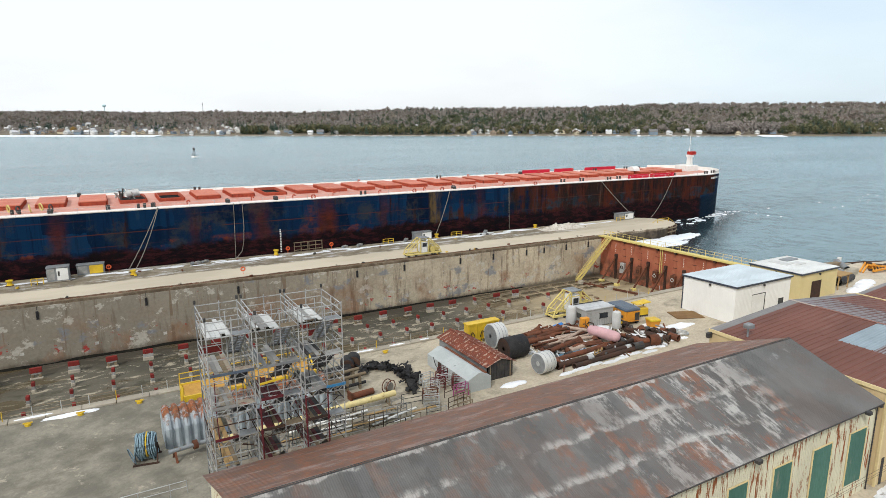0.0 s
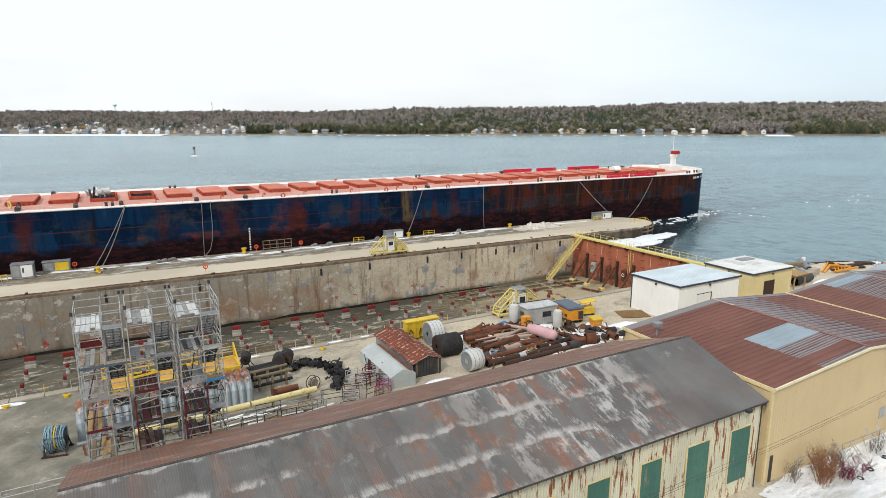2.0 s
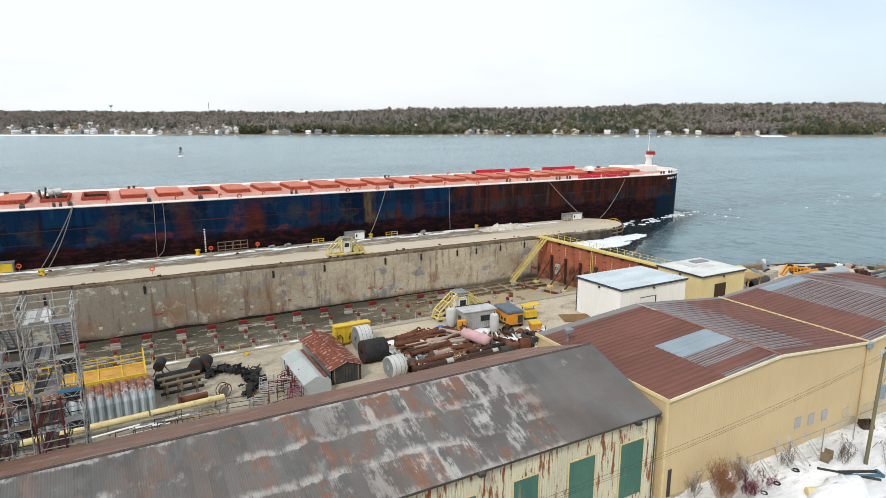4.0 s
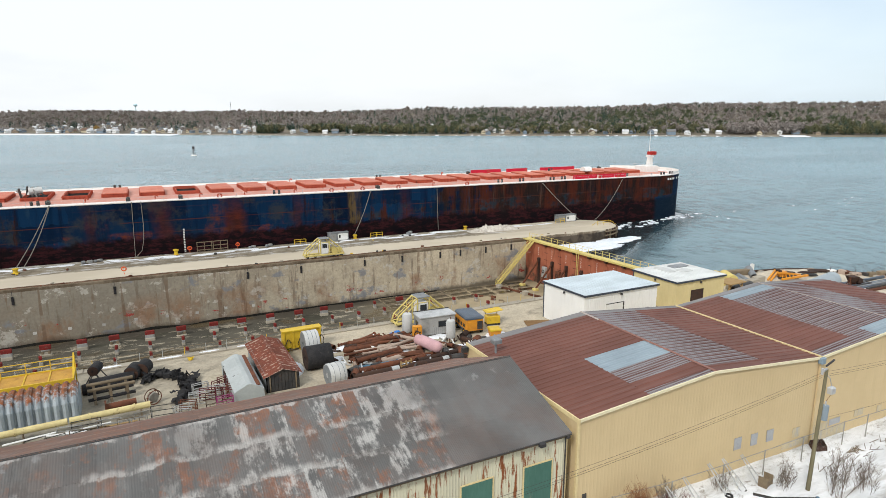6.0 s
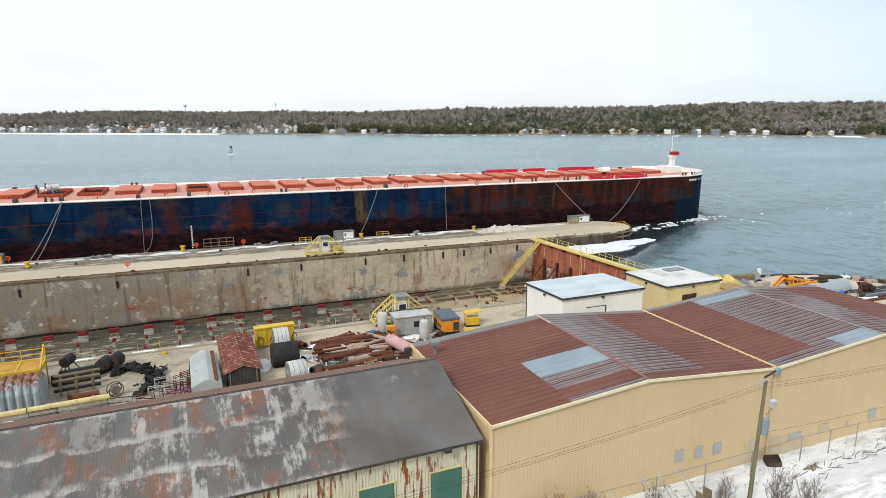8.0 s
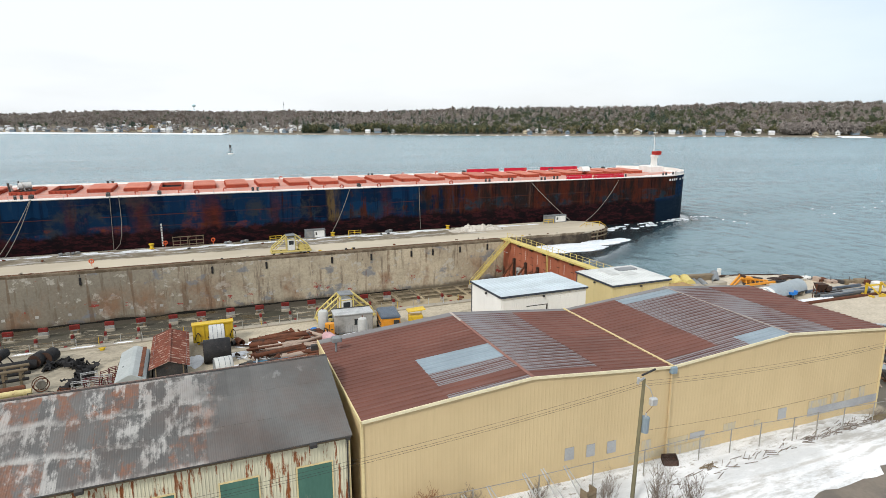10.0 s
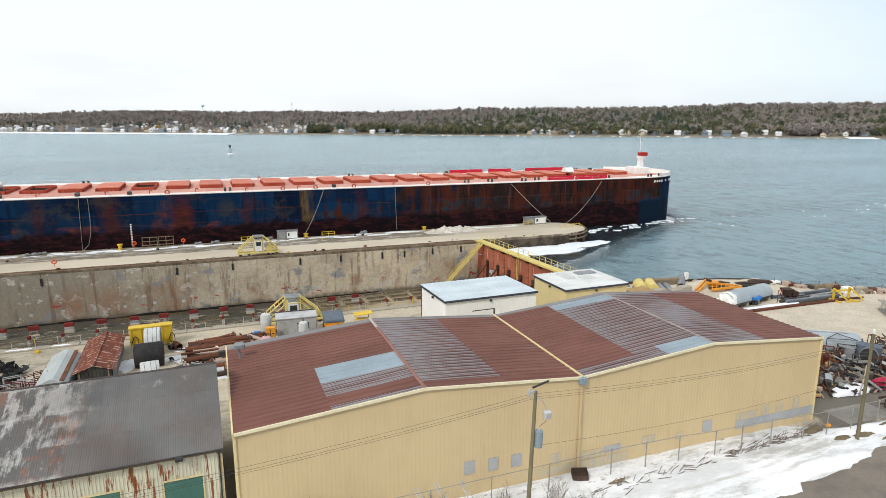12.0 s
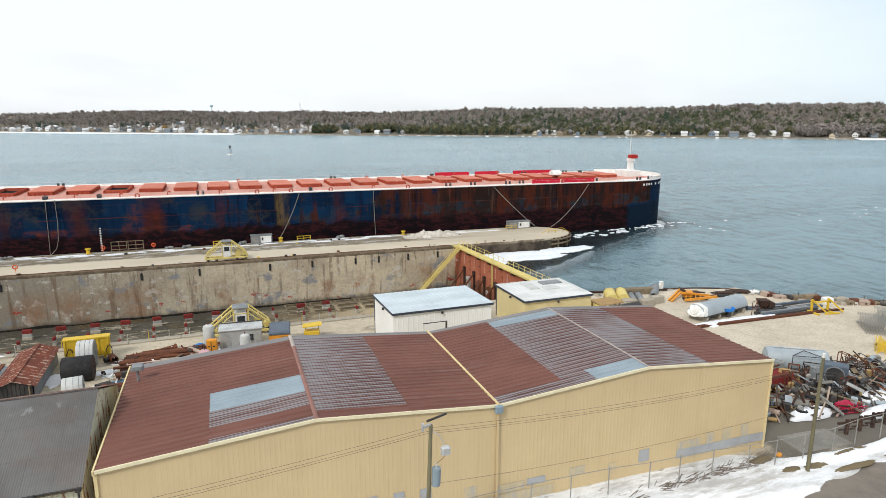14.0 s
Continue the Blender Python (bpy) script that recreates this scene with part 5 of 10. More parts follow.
    for s, w, z0, z1 in ((15.2, 0.8, 1.15, 2.15), (17.1, 0.75, 1.05, 2.05), (18.95, 0.8, 0.95, 1.95), (36.6, 0.95, 0.45, 1.45)):
        part("patched_window", B().box(s, s + w, -0.06, -0.03, z0, z1), M["patch_grey"], h, "grey sheet over a former window")
    part("grey_panel_band", B().box(40.2, L - 0.1, -0.058, -0.03, 0.05, 0.8), M["patch_grey"], h, "grey sheet patch along the wall foot")
    for s, w, z0, z1, mt in ((22.2, 0.9, 0.5, 1.35, "patch_pale"), (24.7, 2.1, 0.35, 1.0, "patch_pale"), (27.0, 1.5, 0.5, 1.05, "patch_grey"), (30.5, 1.3, 0.55, 1.2, "patch_pale"), (21.0, 3.4, -0.3, 0.3, "patch_pale"), (33.9, 0.7, 0.3, 0.9, "patch_pale"), (43.0, 0.8, 0.75, 1.75, "patch_pale"), (44.7, 0.8, 0.8, 1.9, "patch_pale"), (46.6, 0.75, 0.8, 1.9, "patch_pale"), (40.2, 2.3, 0.7, 1.5, "patch_pale"), (24.7, 4.5, -0.9, 0.25, "patch_pale")):
        part("wall_patch", B().box(s, s + w, -0.05, -0.028, z0, z1), M[mt], h, "half-painted grey repair sheet")
    part("doorway", B().box(0.55, 0.9, -0.05, -0.02, -1.0, 1.6), M["dark_steel"], h)
    v = part("roof_vent", B().cyl((0.9, 12.2, 7.0), (0.9, 12.2, 8.2), 0.09, 8), M["steel_grey"], h)
    part("cowl", B().cbox(0.55, 1.35, 11.85, 12.55, 8.2, 8.6, 0.08), M["steel_grey"], v)
    part("corner_lamp", B().cbox(-0.7, -0.1, D - 0.4, D - 0.05, ze - 0.7, ze - 0.2, 0.06), M["dark_steel"], h)
    return h


def low_block(name, label, category, x0, x1, y0, y1, zs, zn, wall, roof, door, extra=None, rz=0):
    """A flat shed whose roof falls from zs to zn."""
    h = thing(name, label, category, x0, y0, 0, rz)
    L, D, lo = x1 - x0, y1 - y0, lambda s: -1.6
    slope = lambda y: zs + (zn - zs) * y / D
    part("wall", ribbed_wall((0, 0), (L, 0), lambda s: zs, lo, 0.305, 0.022), wall, h)
    part("wall", ribbed_wall((L, 0), (L, D), lambda s: slope(s), lo), wall, h)
    part("wall", ribbed_wall((L, D), (0, D), lambda s: zn, lo), wall, h)
    part("wall", ribbed_wall((0, D), (0, 0), lambda s: slope(D - s), lo, 0.305, 0.022), wall, h)
    part("roof", ribbed_roof((-0.15, -0.2, zs + 0.08), (L + 0.15, -0.2, zs + 0.08), (L + 0.15, D + 0.2, zn + 0.08), (-0.15, D + 0.2, zn + 0.08), 0.61, 0.04, 0.08), roof, h)
    part("eave_trim", B().beam((-0.18, -0.22, zs - 0.06), (L + 0.18, -0.22, zs - 0.06), 0.06, 0.26), M["trim_dark"], h)
    part("eave_trim", B().beam((-0.18, -0.2, zs - 0.06), (-0.18, D + 0.2, zn - 0.06), 0.06, 0.26), M["trim_dark"], h)
    part("corner_trim", B().box(-0.06, 0.06, D - 0.1, D + 0.06, -1.5, zn), M["trim_dark"], h)
    part("wall_lamp", B().cbox(L * 0.47, L * 0.47 + 0.25, -0.3, -0.04, zs - 0.6, zs - 0.35, 0.04), M["dark_steel"], h)
    part("wall_lamp", B().cbox(-0.3, -0.04, D * 0.45, D * 0.45 + 0.25, slope(D * 0.45) - 0.6, slope(D * 0.45) - 0.35, 0.04), M["dark_steel"], h)
    for nm, a, b_, z0, z1, mt, lab in door:
        part(nm, B().box(a, b_, -0.07, -0.03, z0, z1), M[mt], h, lab)
    return h


old_workshop()
warehouse()
low_block("white_shed", "white ribbed steel shed with a pale low-pitched roof", "shed", 75.6, 88.25, 51.15, 59.85, 4.05, 3.9, M["white_siding"], M["roof_white"],
          [("roller_door", 3.7, 6.5, -1.3, 2.35, "white", "white roller door"), ("door_reveal", 6.5, 6.72, -1.3, 2.45, "dark_steel", ""), ("door_head", 3.6, 6.5, 2.35, 2.45, "dark_steel", ""), ("window", 10.0, 11.2, -0.1, 1.0, "glass", "")])
yb = low_block("tan_shed", "sand-yellow steel shed with a patched white roof", "shed", 93.9, 103.95, 52.85, 61.4, 3.14, 3.16, M["sand_siding"], M["roof_chalk"],
               [("roller_door", 3.0, 5.6, -1.3, 1.6, "rust_dark", "dark brown roller door")])
for a, b_, c, d in ((5.2, 7.4, 3.6, 5.2), (6.0, 9.2, 6.0, 7.6), (3.0, 4.6, 4.4, 7.6)):
    part("roof_patch", B().cbox(a, b_, c, d, 3.22, 3.4, 0.08), M["steel_grey"] if c > 5 else M["tank_white"], yb, "grey metal roof patch")

# ---- far shore ----
U, V = Vector((0.833, -0.554, 0)), Vector((0.554, 0.833, 0))
SHORE_V = 1045.0


def far(u, v, z=0.0):
    p = U * u + V * v
    return (p.x, p.y, z)


def land_z(u, v):
    d = v - SHORE_V - 12 * noise.noise((u * 0.004, 0, 5)) - 6 * noise.noise((u * 0.02, 3, 5))
    if d < 0:
        return WATER_Z - 1.5
    rise = 32 + 19 * min(max((u + 600) / 1300, 0), 1) + 7 * noise.noise((u * 0.003, v * 0.003, 9))
    t = min(d / 620, 1.0)
    return WATER_Z + 0.8 + 1.6 * min(d / 12, 1) + rise * t ** 1.25


def far_land():
    b = B()
    us = list(range(-2400, 2401, 30))
    vs = [SHORE_V + d for d in (-40, -20, -10, -5, 1, 7, 14, 24, 39, 69, 119, 190, 270, 370, 490, 630, 820, 1170, 1900, 2500)]
    b.loft([[far(u, v, land_z(u, v)) for v in vs] for u in us], closed=False, caps=False)
    k = Nodes("far_winter_ground")
    col = k.mix(k.band(k.noise(0.012, 7), 0.4, 0.6), (0.19, 0.165, 0.125), (0.13, 0.115, 0.09))
    single("backdrop", b, k.done(col, 0.95), "far wooded shore rising from the bay", "shore", kind="structure", smooth=True)


def woods(name, label, material, count, seed, place, size, tris, conifer):
    """Trees as crowns of small clumps: domes and lobes for broadleaf, tapering tiers for conifers."""
    r = np.random.RandomState(seed)
    vs = []
    for _ in range(count):
        u, v = place(r)
        z0 = land_z(u, v)
        if z0 < WATER_Z:
            continue
        h = size[0] + (size[1] - size[0]) * r.rand() ** 1.4
        x, y, _z = far(u, v)
        m = tris
        if conifer:
            t = r.rand(m) ** 0.8
            q = h * 0.27 * (1.04 - t) ** 0.7 * np.sqrt(r.rand(m))
            a = r.rand(m) * 2 * np.pi
            c = np.stack([x + q * np.cos(a), y + q * np.sin(a), z0 + h * (0.05 + 0.95 * t)], 1)
            sc = h * 0.07 * (1.3 - t)[:, None, None]
        else:
            # a few lobes, each a small ball of twigs
            lobes = r.randint(3, 6)
            la = r.rand(lobes) * 2 * np.pi
            lc = np.stack([np.cos(la) * h * 0.2 * r.rand(lobes), np.sin(la) * h * 0.2 * r.rand(lobes), h * (0.32 + 0.48 * r.rand(lobes))], 1)
            pick = r.randint(lobes, size=m)
            d = r.randn(m, 3)
            d /= np.linalg.norm(d, axis=1)[:, None]
            c = lc[pick] + d * (h * 0.24 * r.rand(m) ** 0.45)[:, None] * np.array([1.05, 1.05, 0.85])
            c += np.array([x, y, z0])
            sc = h * 0.078
        tri = c[:, None, :] + r.randn(m, 3, 3) * sc
        vs.append(tri.reshape(-1, 3))
        w = h * 0.018
        vs.append(np.array([[x - w, y, z0 - 0.5], [x + w, y, z0 - 0.5], [x, y, z0 + h * 0.7]]))
    pts = np.concatenate(vs)
    me = bpy.data.meshes.new(name)
    n = len(pts)
    me.vertices.add(n)
    me.vertices.foreach_set("co", pts.astype(np.float32).ravel())
    me.loops.add(n)
    me.loops.foreach_set("vertex_index", np.arange(n, dtype=np.int32))
    me.polygons.add(n // 3)
    me.polygons.foreach_set("loop_start", np.arange(0, n, 3, dtype=np.int32))
    me.update(calc_edges=True)
    me.materials.append(material)
    tagged(new(name, me), label, "woods", kind="stuff")


def foliage(name, a, b_, c):
    k = Nodes(name)
    col = k.mix(k.band(k.noise(0.085, 2, (1, 1, 0.3), shift=3.0), 0.38, 0.62), a, b_)
    col = k.mix(k.band(k.noise(0.014, 3, (1, 1, 0.2), shift=8.0), 0.4, 0.62, 0, 0.6), col, c)
    col = k.mix(k.math("MULTIPLY", k.island(), 0.22), col, tuple(v * 0.6 for v in a))
    return k.done(col, 1.0, spec=0.0)


def grove(r, seed, scale, keep, spot):
    """Draws places until one falls where a slow noise allows it, so that kinds stand in groves."""
    for _ in range(30):
        u, v = spot(r)
        if noise.noise((u * scale, v * scale * 1.4, seed)) > keep:
            break
    return u, v


far_land()
BARE = foliage("bare_twigs", (0.25, 0.228, 0.21), (0.33, 0.3, 0.275), (0.26, 0.222, 0.2))
DUSK = foliage("dark_bare_twigs", (0.16, 0.143, 0.13), (0.225, 0.2, 0.178), (0.19, 0.148, 0.126))
PALE = foliage("pale_bare_twigs", (0.27, 0.243, 0.225), (0.31, 0.28, 0.26), (0.28, 0.24, 0.22))
PINE = foliage("dark_needles", (0.055, 0.085, 0.07), (0.09, 0.125, 0.09), (0.045, 0.075, 0.066))
CEDAR = foliage("cedar_olive", (0.085, 0.1, 0.06), (0.21, 0.185, 0.105), (0.125, 0.13, 0.075))


def hill_spot(r):
    u = r.uniform(-1500, 1300)
    return u, SHORE_V + (150 if u < -300 else 60) + 760 * r.rand() ** 0.9


def skyline_spot(r):
    u = r.choice([r.uniform(-600, 60), r.uniform(-150, 480), r.uniform(-1100, 1250)])
    return u, SHORE_V + r.uniform(430, 700)


def mid_spot(r):
    u = r.choice([r.uniform(-1150, -250), r.uniform(-250, 330), r.uniform(-250, 330), r.uniform(600, 1200)])
    return u, SHORE_V + 90 + 330 * r.rand() ** 1.3


def east_spot(r):
    u = r.choice([r.uniform(-260, 700), r.uniform(-100, 400), r.uniform(-100, 1250)])
    return u, SHORE_V + 55 + 420 * r.rand() ** 1.2


def cedar_spot(r):
    a, b_, near, deep = ((-420, -388, 12, 40), (-345, -282, 40, 60), (-262, -60, 12, 60), (-262, -60, 12, 75), (-75, 240, 32, 150), (-75, 240, 34, 130), (60, 345, 40, 170), (200, 385, 60, 160), (500, 1150, 12, 150), (500, 1150, 12, 120), (560, 1150, 40, 220), (480, 620, 12, 60))[r.randint(12)]
    return r.uniform(a, b_), SHORE_V + near + deep * r.rand() ** 1.5


woods("bare_woods", "bare grey-brown winter woods on the far hills", BARE, 4200, 3, hill_spot, (10.0, 16.5), 70, False)
woods("bare_woods", "dark leafless oaks in groves through the far woods", DUSK, 2200, 13, lambda r: grove(r, 2.0, 0.011, -0.05, hill_spot), (10.0, 18.0), 80, False)
woods("bare_woods", "pale grey leafless trees in groves through the far woods", PALE, 1500, 23, lambda r: grove(r, 7.0, 0.013, 0.1, hill_spot), (10.5, 17.5), 80, False)
woods("bare_woods", "dark leafless woods on the farthest hills", DUSK, 2400, 33, lambda r: (r.uniform(-2200, -850), SHORE_V + 160 + 1500 * r.rand()), (8.0, 13.0), 50, False)
woods("pine_woods", "dark green pines standing above the far skyline", PINE, 480, 4, lambda r: grove(r, 11.0, 0.009, 0.02, skyline_spot), (11.0, 17.0), 80, True)
woods("pine_woods", "dark green pines in groves on the far slopes", PINE, 900, 14, lambda r: grove(r, 17.0, 0.012, 0.12, mid_spot), (10.0, 17.0), 85, True)
woods("cedar_belt", "olive green cedars along the far waterline", CEDAR, 1500, 5, cedar_spot, (8.0, 16.5), 95, False)
woods("pine_woods", "olive and grey-green evergreens scattered through the far woods", foliage("grey_green_needles", (0.085, 0.11, 0.075), (0.13, 0.145, 0.09), (0.1, 0.115, 0.07)), 900, 44, lambda r: grove(r, 23.0, 0.01, 0.0, hill_spot), (8.0, 14.0), 60, False)
OLIVE = foliage("olive_needles", (0.09, 0.11, 0.07), (0.15, 0.155, 0.088), (0.075, 0.1, 0.068))
woods("pine_woods", "olive green evergreens over the lower far slopes", OLIVE, 850, 54, lambda r: grove(r, 31.0, 0.012, -0.02, east_spot), (11.0, 18.5), 95, False)
woods("cedar_belt", "low evergreens before the far-shore cottages", CEDAR, 80, 64, lambda r: (r.uniform(-70, 360), SHORE_V + 10 + 26 * r.rand()), (5.0, 11.0), 80, False)
woods("cedar_belt", "pointed dark cedars along the far waterline", PINE, 520, 15, cedar_spot, (9.0, 16.5), 80, True)
woods("shore_thicket", "bare pinkish-grey tall trees on the far point", PALE, 90, 6, lambda r: (r.choice([r.uniform(372, 430), r.uniform(440, 480), r.uniform(372, 425)]), SHORE_V + 16 + 34 * r.rand()), (13, 22), 150, False)
woods("shore_thicket", "bare trees between the far-shore houses", BARE, 200, 16, lambda r: (r.uniform(-1150, -430), SHORE_V + 20 + 130 * r.rand()), (7, 12), 55, False)
woods("shore_thicket", "bare trees behind the far-shore cottages", BARE, 170, 74, lambda r: (r.uniform(-70, 420), SHORE_V + 30 + 90 * r.rand()), (10, 17), 90, False)
woods("willow", "ochre willow beside the far-shore houses", foliage("ochre_willow", (0.42, 0.28, 0.1), (0.34, 0.22, 0.08), (0.38, 0.25, 0.09)), 3, 26, lambda r: (r.uniform(-742, -736), SHORE_V + 34 + 6 * r.rand()), (11, 13), 220, False)


def far_house(wall, roof, w, d, h, label):
    t = thing("house", label, "house", group="far shore houses")
    part("wall", B().add([(-w / 2, -d / 2, -2), (w / 2, -d / 2, -2), (w / 2, d / 2, -2), (-w / 2, d / 2, -2), (-w / 2, -d / 2, h), (w / 2, -d / 2, h), (w / 2, d / 2, h), (-w / 2, d / 2, h), (0, -d / 2, h + w * 0.38), (0, d / 2, h + w * 0.38)],
                         [(0, 1, 5, 8, 4), (3, 7, 9, 6, 2), (0, 4, 7, 3), (1, 2, 6, 5), (4, 8, 9, 7), (5, 6, 9, 8)]), wall, t)
    o = 0.5
    part("roof", B().add([(-w / 2 - o, -d / 2 - o, h - 0.3), (0, -d / 2 - o, h + w * 0.38 + 0.15), (w / 2 + o, -d / 2 - o, h - 0.3), (-w / 2 - o, d / 2 + o, h - 0.3), (0, d / 2 + o, h + w * 0.38 + 0.15), (w / 2 + o, d / 2 + o, h - 0.3), (0, -d / 2 - o, h + w * 0.38 + 0.5), (0, d / 2 + o, h + w * 0.38 + 0.5), (-w / 2 - o, -d / 2 - o, h), (w / 2 + o, -d / 2 - o, h), (-w / 2 - o, d / 2 + o, h), (w / 2 + o, d / 2 + o, h)],
                         [(8, 6, 7, 10), (6, 9, 11, 7), (0, 3, 4, 1), (1, 4, 5, 2), (8, 0, 1, 6), (6, 1, 2, 9), (10, 7, 4, 3), (7, 11, 5, 4), (0, 8, 10, 3), (2, 5, 11, 9)]), roof, t)
    for i in range(3):
        part("window", B().box(-w * 0.36 + i * w * 0.28, -w * 0.36 + i * w * 0.28 + w * 0.14, -d / 2 - 0.08, -d / 2 + 0.05, h * 0.35, h * 0.75), M["glass"], t)
    return t


HOUSE = [worn("white_clapboard", (0.76, 0.76, 0.74), (0.68, 0.68, 0.66)), worn("cream_clapboard", (0.62, 0.55, 0.4), (0.55, 0.48, 0.35)), worn("slate_clapboard", (0.23, 0.29, 0.35), (0.2, 0.25, 0.3)), worn("tan_clapboard", (0.38, 0.3, 0.22), (0.33, 0.26, 0.19))]
ROOFS = [worn("grey_shingle", (0.2, 0.2, 0.2), (0.15, 0.15, 0.15)), worn("brown_shingle", (0.17, 0.11, 0.08), (0.13, 0.09, 0.07)), worn("snowy_shingle", (0.7, 0.72, 0.75), (0.5, 0.5, 0.5))]
LABELS = ["white far-shore house with a snowy roof", "cream far-shore cottage with a brown roof", "slate blue far-shore house with a grey roof", "tan far-shore cottage with a grey roof"]
base_houses = [far_house(HOUSE[0], ROOFS[2], 6.0, 8, 3.6, LABELS[0]), far_house(HOUSE[1], ROOFS[1], 6.5, 8, 3.0, LABELS[1]), far_house(HOUSE[2], ROOFS[0], 6, 9, 3.4, LABELS[2]), far_house(HOUSE[3], ROOFS[0], 7.5, 7, 2.8, LABELS[3])]
spots = random.Random(8)
US = [-855, -832, -803, -780, -764, -741, -717, -690, -669, -644, -614, -589, -561, -532, -504, -474, -451, -425, -360, -342, -300, -285, -62, -20, 12, 28, 55, 78, 96, 120, 132, 150, 178, 205, 218, 250, 300, 352, 470, 655, 760]
US += [spots.uniform(-70, 420) for _ in range(14)]
for i, u in enumerate(US + [spots.uniform(-1150, -430) for _ in range(190)] + [spots.uniform(-400, 640) for _ in range(34)]):
    inland = i >= len(US)
    v = SHORE_V + (12 + 330 * spots.random() ** 1.6 if inland else spots.uniform(8, 44) if u > -100 else spots.uniform(12, 75))
    p = far(u, v, land_z(u, v))
    m = pose(*p, 0, 0, math.degrees(math.atan2(U.y, U.x)) + spots.choice((0, 90, 20, -25)))
    k = spots.choice((0, 0, 0, 0, 1, 2, 2, 3))
    if i < 4:
        base_houses[i].matrix_basis = m
    else:
        copy_thing(base_houses[k], m @ Matrix.Scale(spots.uniform(1.0, 1.45) if not inland else spots.uniform(0.9, 1.2), 4))


PALE_TANK = worn("pale_tank_paint", (0.50, 0.70, 0.74), (0.45, 0.64, 0.70))


def water_tower(u, v, h, size, group):
    x, y, z = far(u, v, land_z(u, v))
    t = thing("water_tower", "pale blue water tower above the far woods", "water tower", x, y, z, group=group)
    t.scale = (size, size, size)
    blue = PALE_TANK
    part("stem", B().cyl((0, 0, 0), (0, 0, h), 2.0, 10, 1.4), blue, t)
    part("tank", B().loft([[(r * math.cos(a), r * math.sin(a), h + zz) for a in (2 * math.pi * i / 16 for i in range(16))] for r, zz in ((1.4, -1), (7, 3), (8.2, 6), (7, 9), (2, 11))]), blue, t)


water_tower(-1821, 2910, 38, 1.15, "far water towers")
water_tower(-2068, 3250, 34, 0.85, "far water towers")
x, y, z = far(-1470, 3200, land_z(-1470, 3200))
mast = thing("radio_mast", "thin grey radio mast on the far hill", "mast", x, y, z)
part("pole", B().cyl((0, 0, 0), (0, 0, 76), 1.3, 6, 0.9), M["steel_grey"], mast)
part("aerial", B().cyl((0, 0, 62), (0, 0, 66), 2.6, 8), M["steel_grey"], mast)

M["far_beach"] = worn("far_stony_beach", (0.27, 0.245, 0.2), (0.15, 0.135, 0.115), (0.75, 0.76, 0.78), 0.05, 0.4, 0.9, wear=(0.55, 0.62))
# strips of shore ice and beach
for name, u0, u1, w, mt, lab in (("shore_ice", -1400, -560, 22, "ice", "white shelf of ice along the far shore"), ("beach", 330, 438, 9, "far_beach", "pale stony point on the far shore"), ("beach", -560, 330, 2.6, "far_beach", "pale stony beach on the far shore"), ("shore_ice", 438, 484, 16, "snow", "bank of snow on the far point")):
    b = B()
    b.loft([[far(u, SHORE_V + 12 * noise.noise((u * 0.004, 0, 5)) + 6 * noise.noise((u * 0.02, 3, 5)) + o + (3 * noise.noise((u * 0.05, 1, 2)) if o < 0 else 0), WATER_Z + hgt) for o, hgt in ((-w, -0.05), (-w * 0.8, 0.5), (0, 1.2), (4, 1.9), (6, -0.5))] for u in range(u0, u1 + 1, 8)], closed=False, caps=False)
    single(name, b, M[mt], lab, "shore", kind="stuff", smooth=True)

# channel buoy
x, y = 75.0, 536.0
bu = thing("channel_buoy", "dark green channel buoy with a lattice top in the bay", "buoy", x, y, WATER_Z)
part("float", B().cyl((0, 0, -0.5), (0, 0, 0.9), 2.6, 14, 2.2), M["white"], bu)
for a in range(4):
    c, s_ = math.cos(a * 1.571), math.sin(a * 1.571)
    part("leg", B().beam((1.5 * c, 1.5 * s_, 0.8), (0.5 * c, 0.5 * s_, 6.0), 0.22), M["dark_steel"], bu)
part("day_board", B().cbox(-0.8, 0.8, -0.8, 0.8, 5.6, 7.6, 0.1), M["dark_steel"], bu)

# ---- dock furniture ----
G = -1.3
rng = random.Random(21)
slot = B().cbox(-0.19, 0.19, -0.16, 0.1, -0.75, 0.6, 0.05).mesh("fender")
for x in (-38, -22, -9.3, 6.0, 20.9, 43.4, 53.6, 66.8, 75.2, 84.2, 89.2, 95.7, 102.5):
    f = thing("wall_fender", "black rubber fender strip high on the dock wall", "fender", x, pier_s(x) - 0.14, -2.9 + rng.uniform(-0.1, 0.1), group="dock wall fenders")
    part("pad", slot, M["rubber"], f)
    part("chain", B().box(-0.03, 0.03, -0.06, 0.0, 0.75, 1.5), M["dark_steel"], f)
M["marker"] = worn("chalky_marker_paint", (0.58, 0.56, 0.52), (0.42, 0.4, 0.36), (0.3, 0.27, 0.23), 1.5, 7, 0.85, vary=0.5)
plate = B().box(-0.28, 0.28, -0.03, 0.03, -0.24, 0.24).mesh("wall_marker")
for i in range(-6, 22):
    x = -12 + 5.1 * i
    if x < 104:
        ob = part("wall_marker", plate, M["marker"])
        ob.location = (x, pier_s(x) - 0.18, -8.9 + rng.uniform(-0.15, 0.15))
        tagged(ob, "small white square marker on the dock wall", "marker", "dock wall markers")


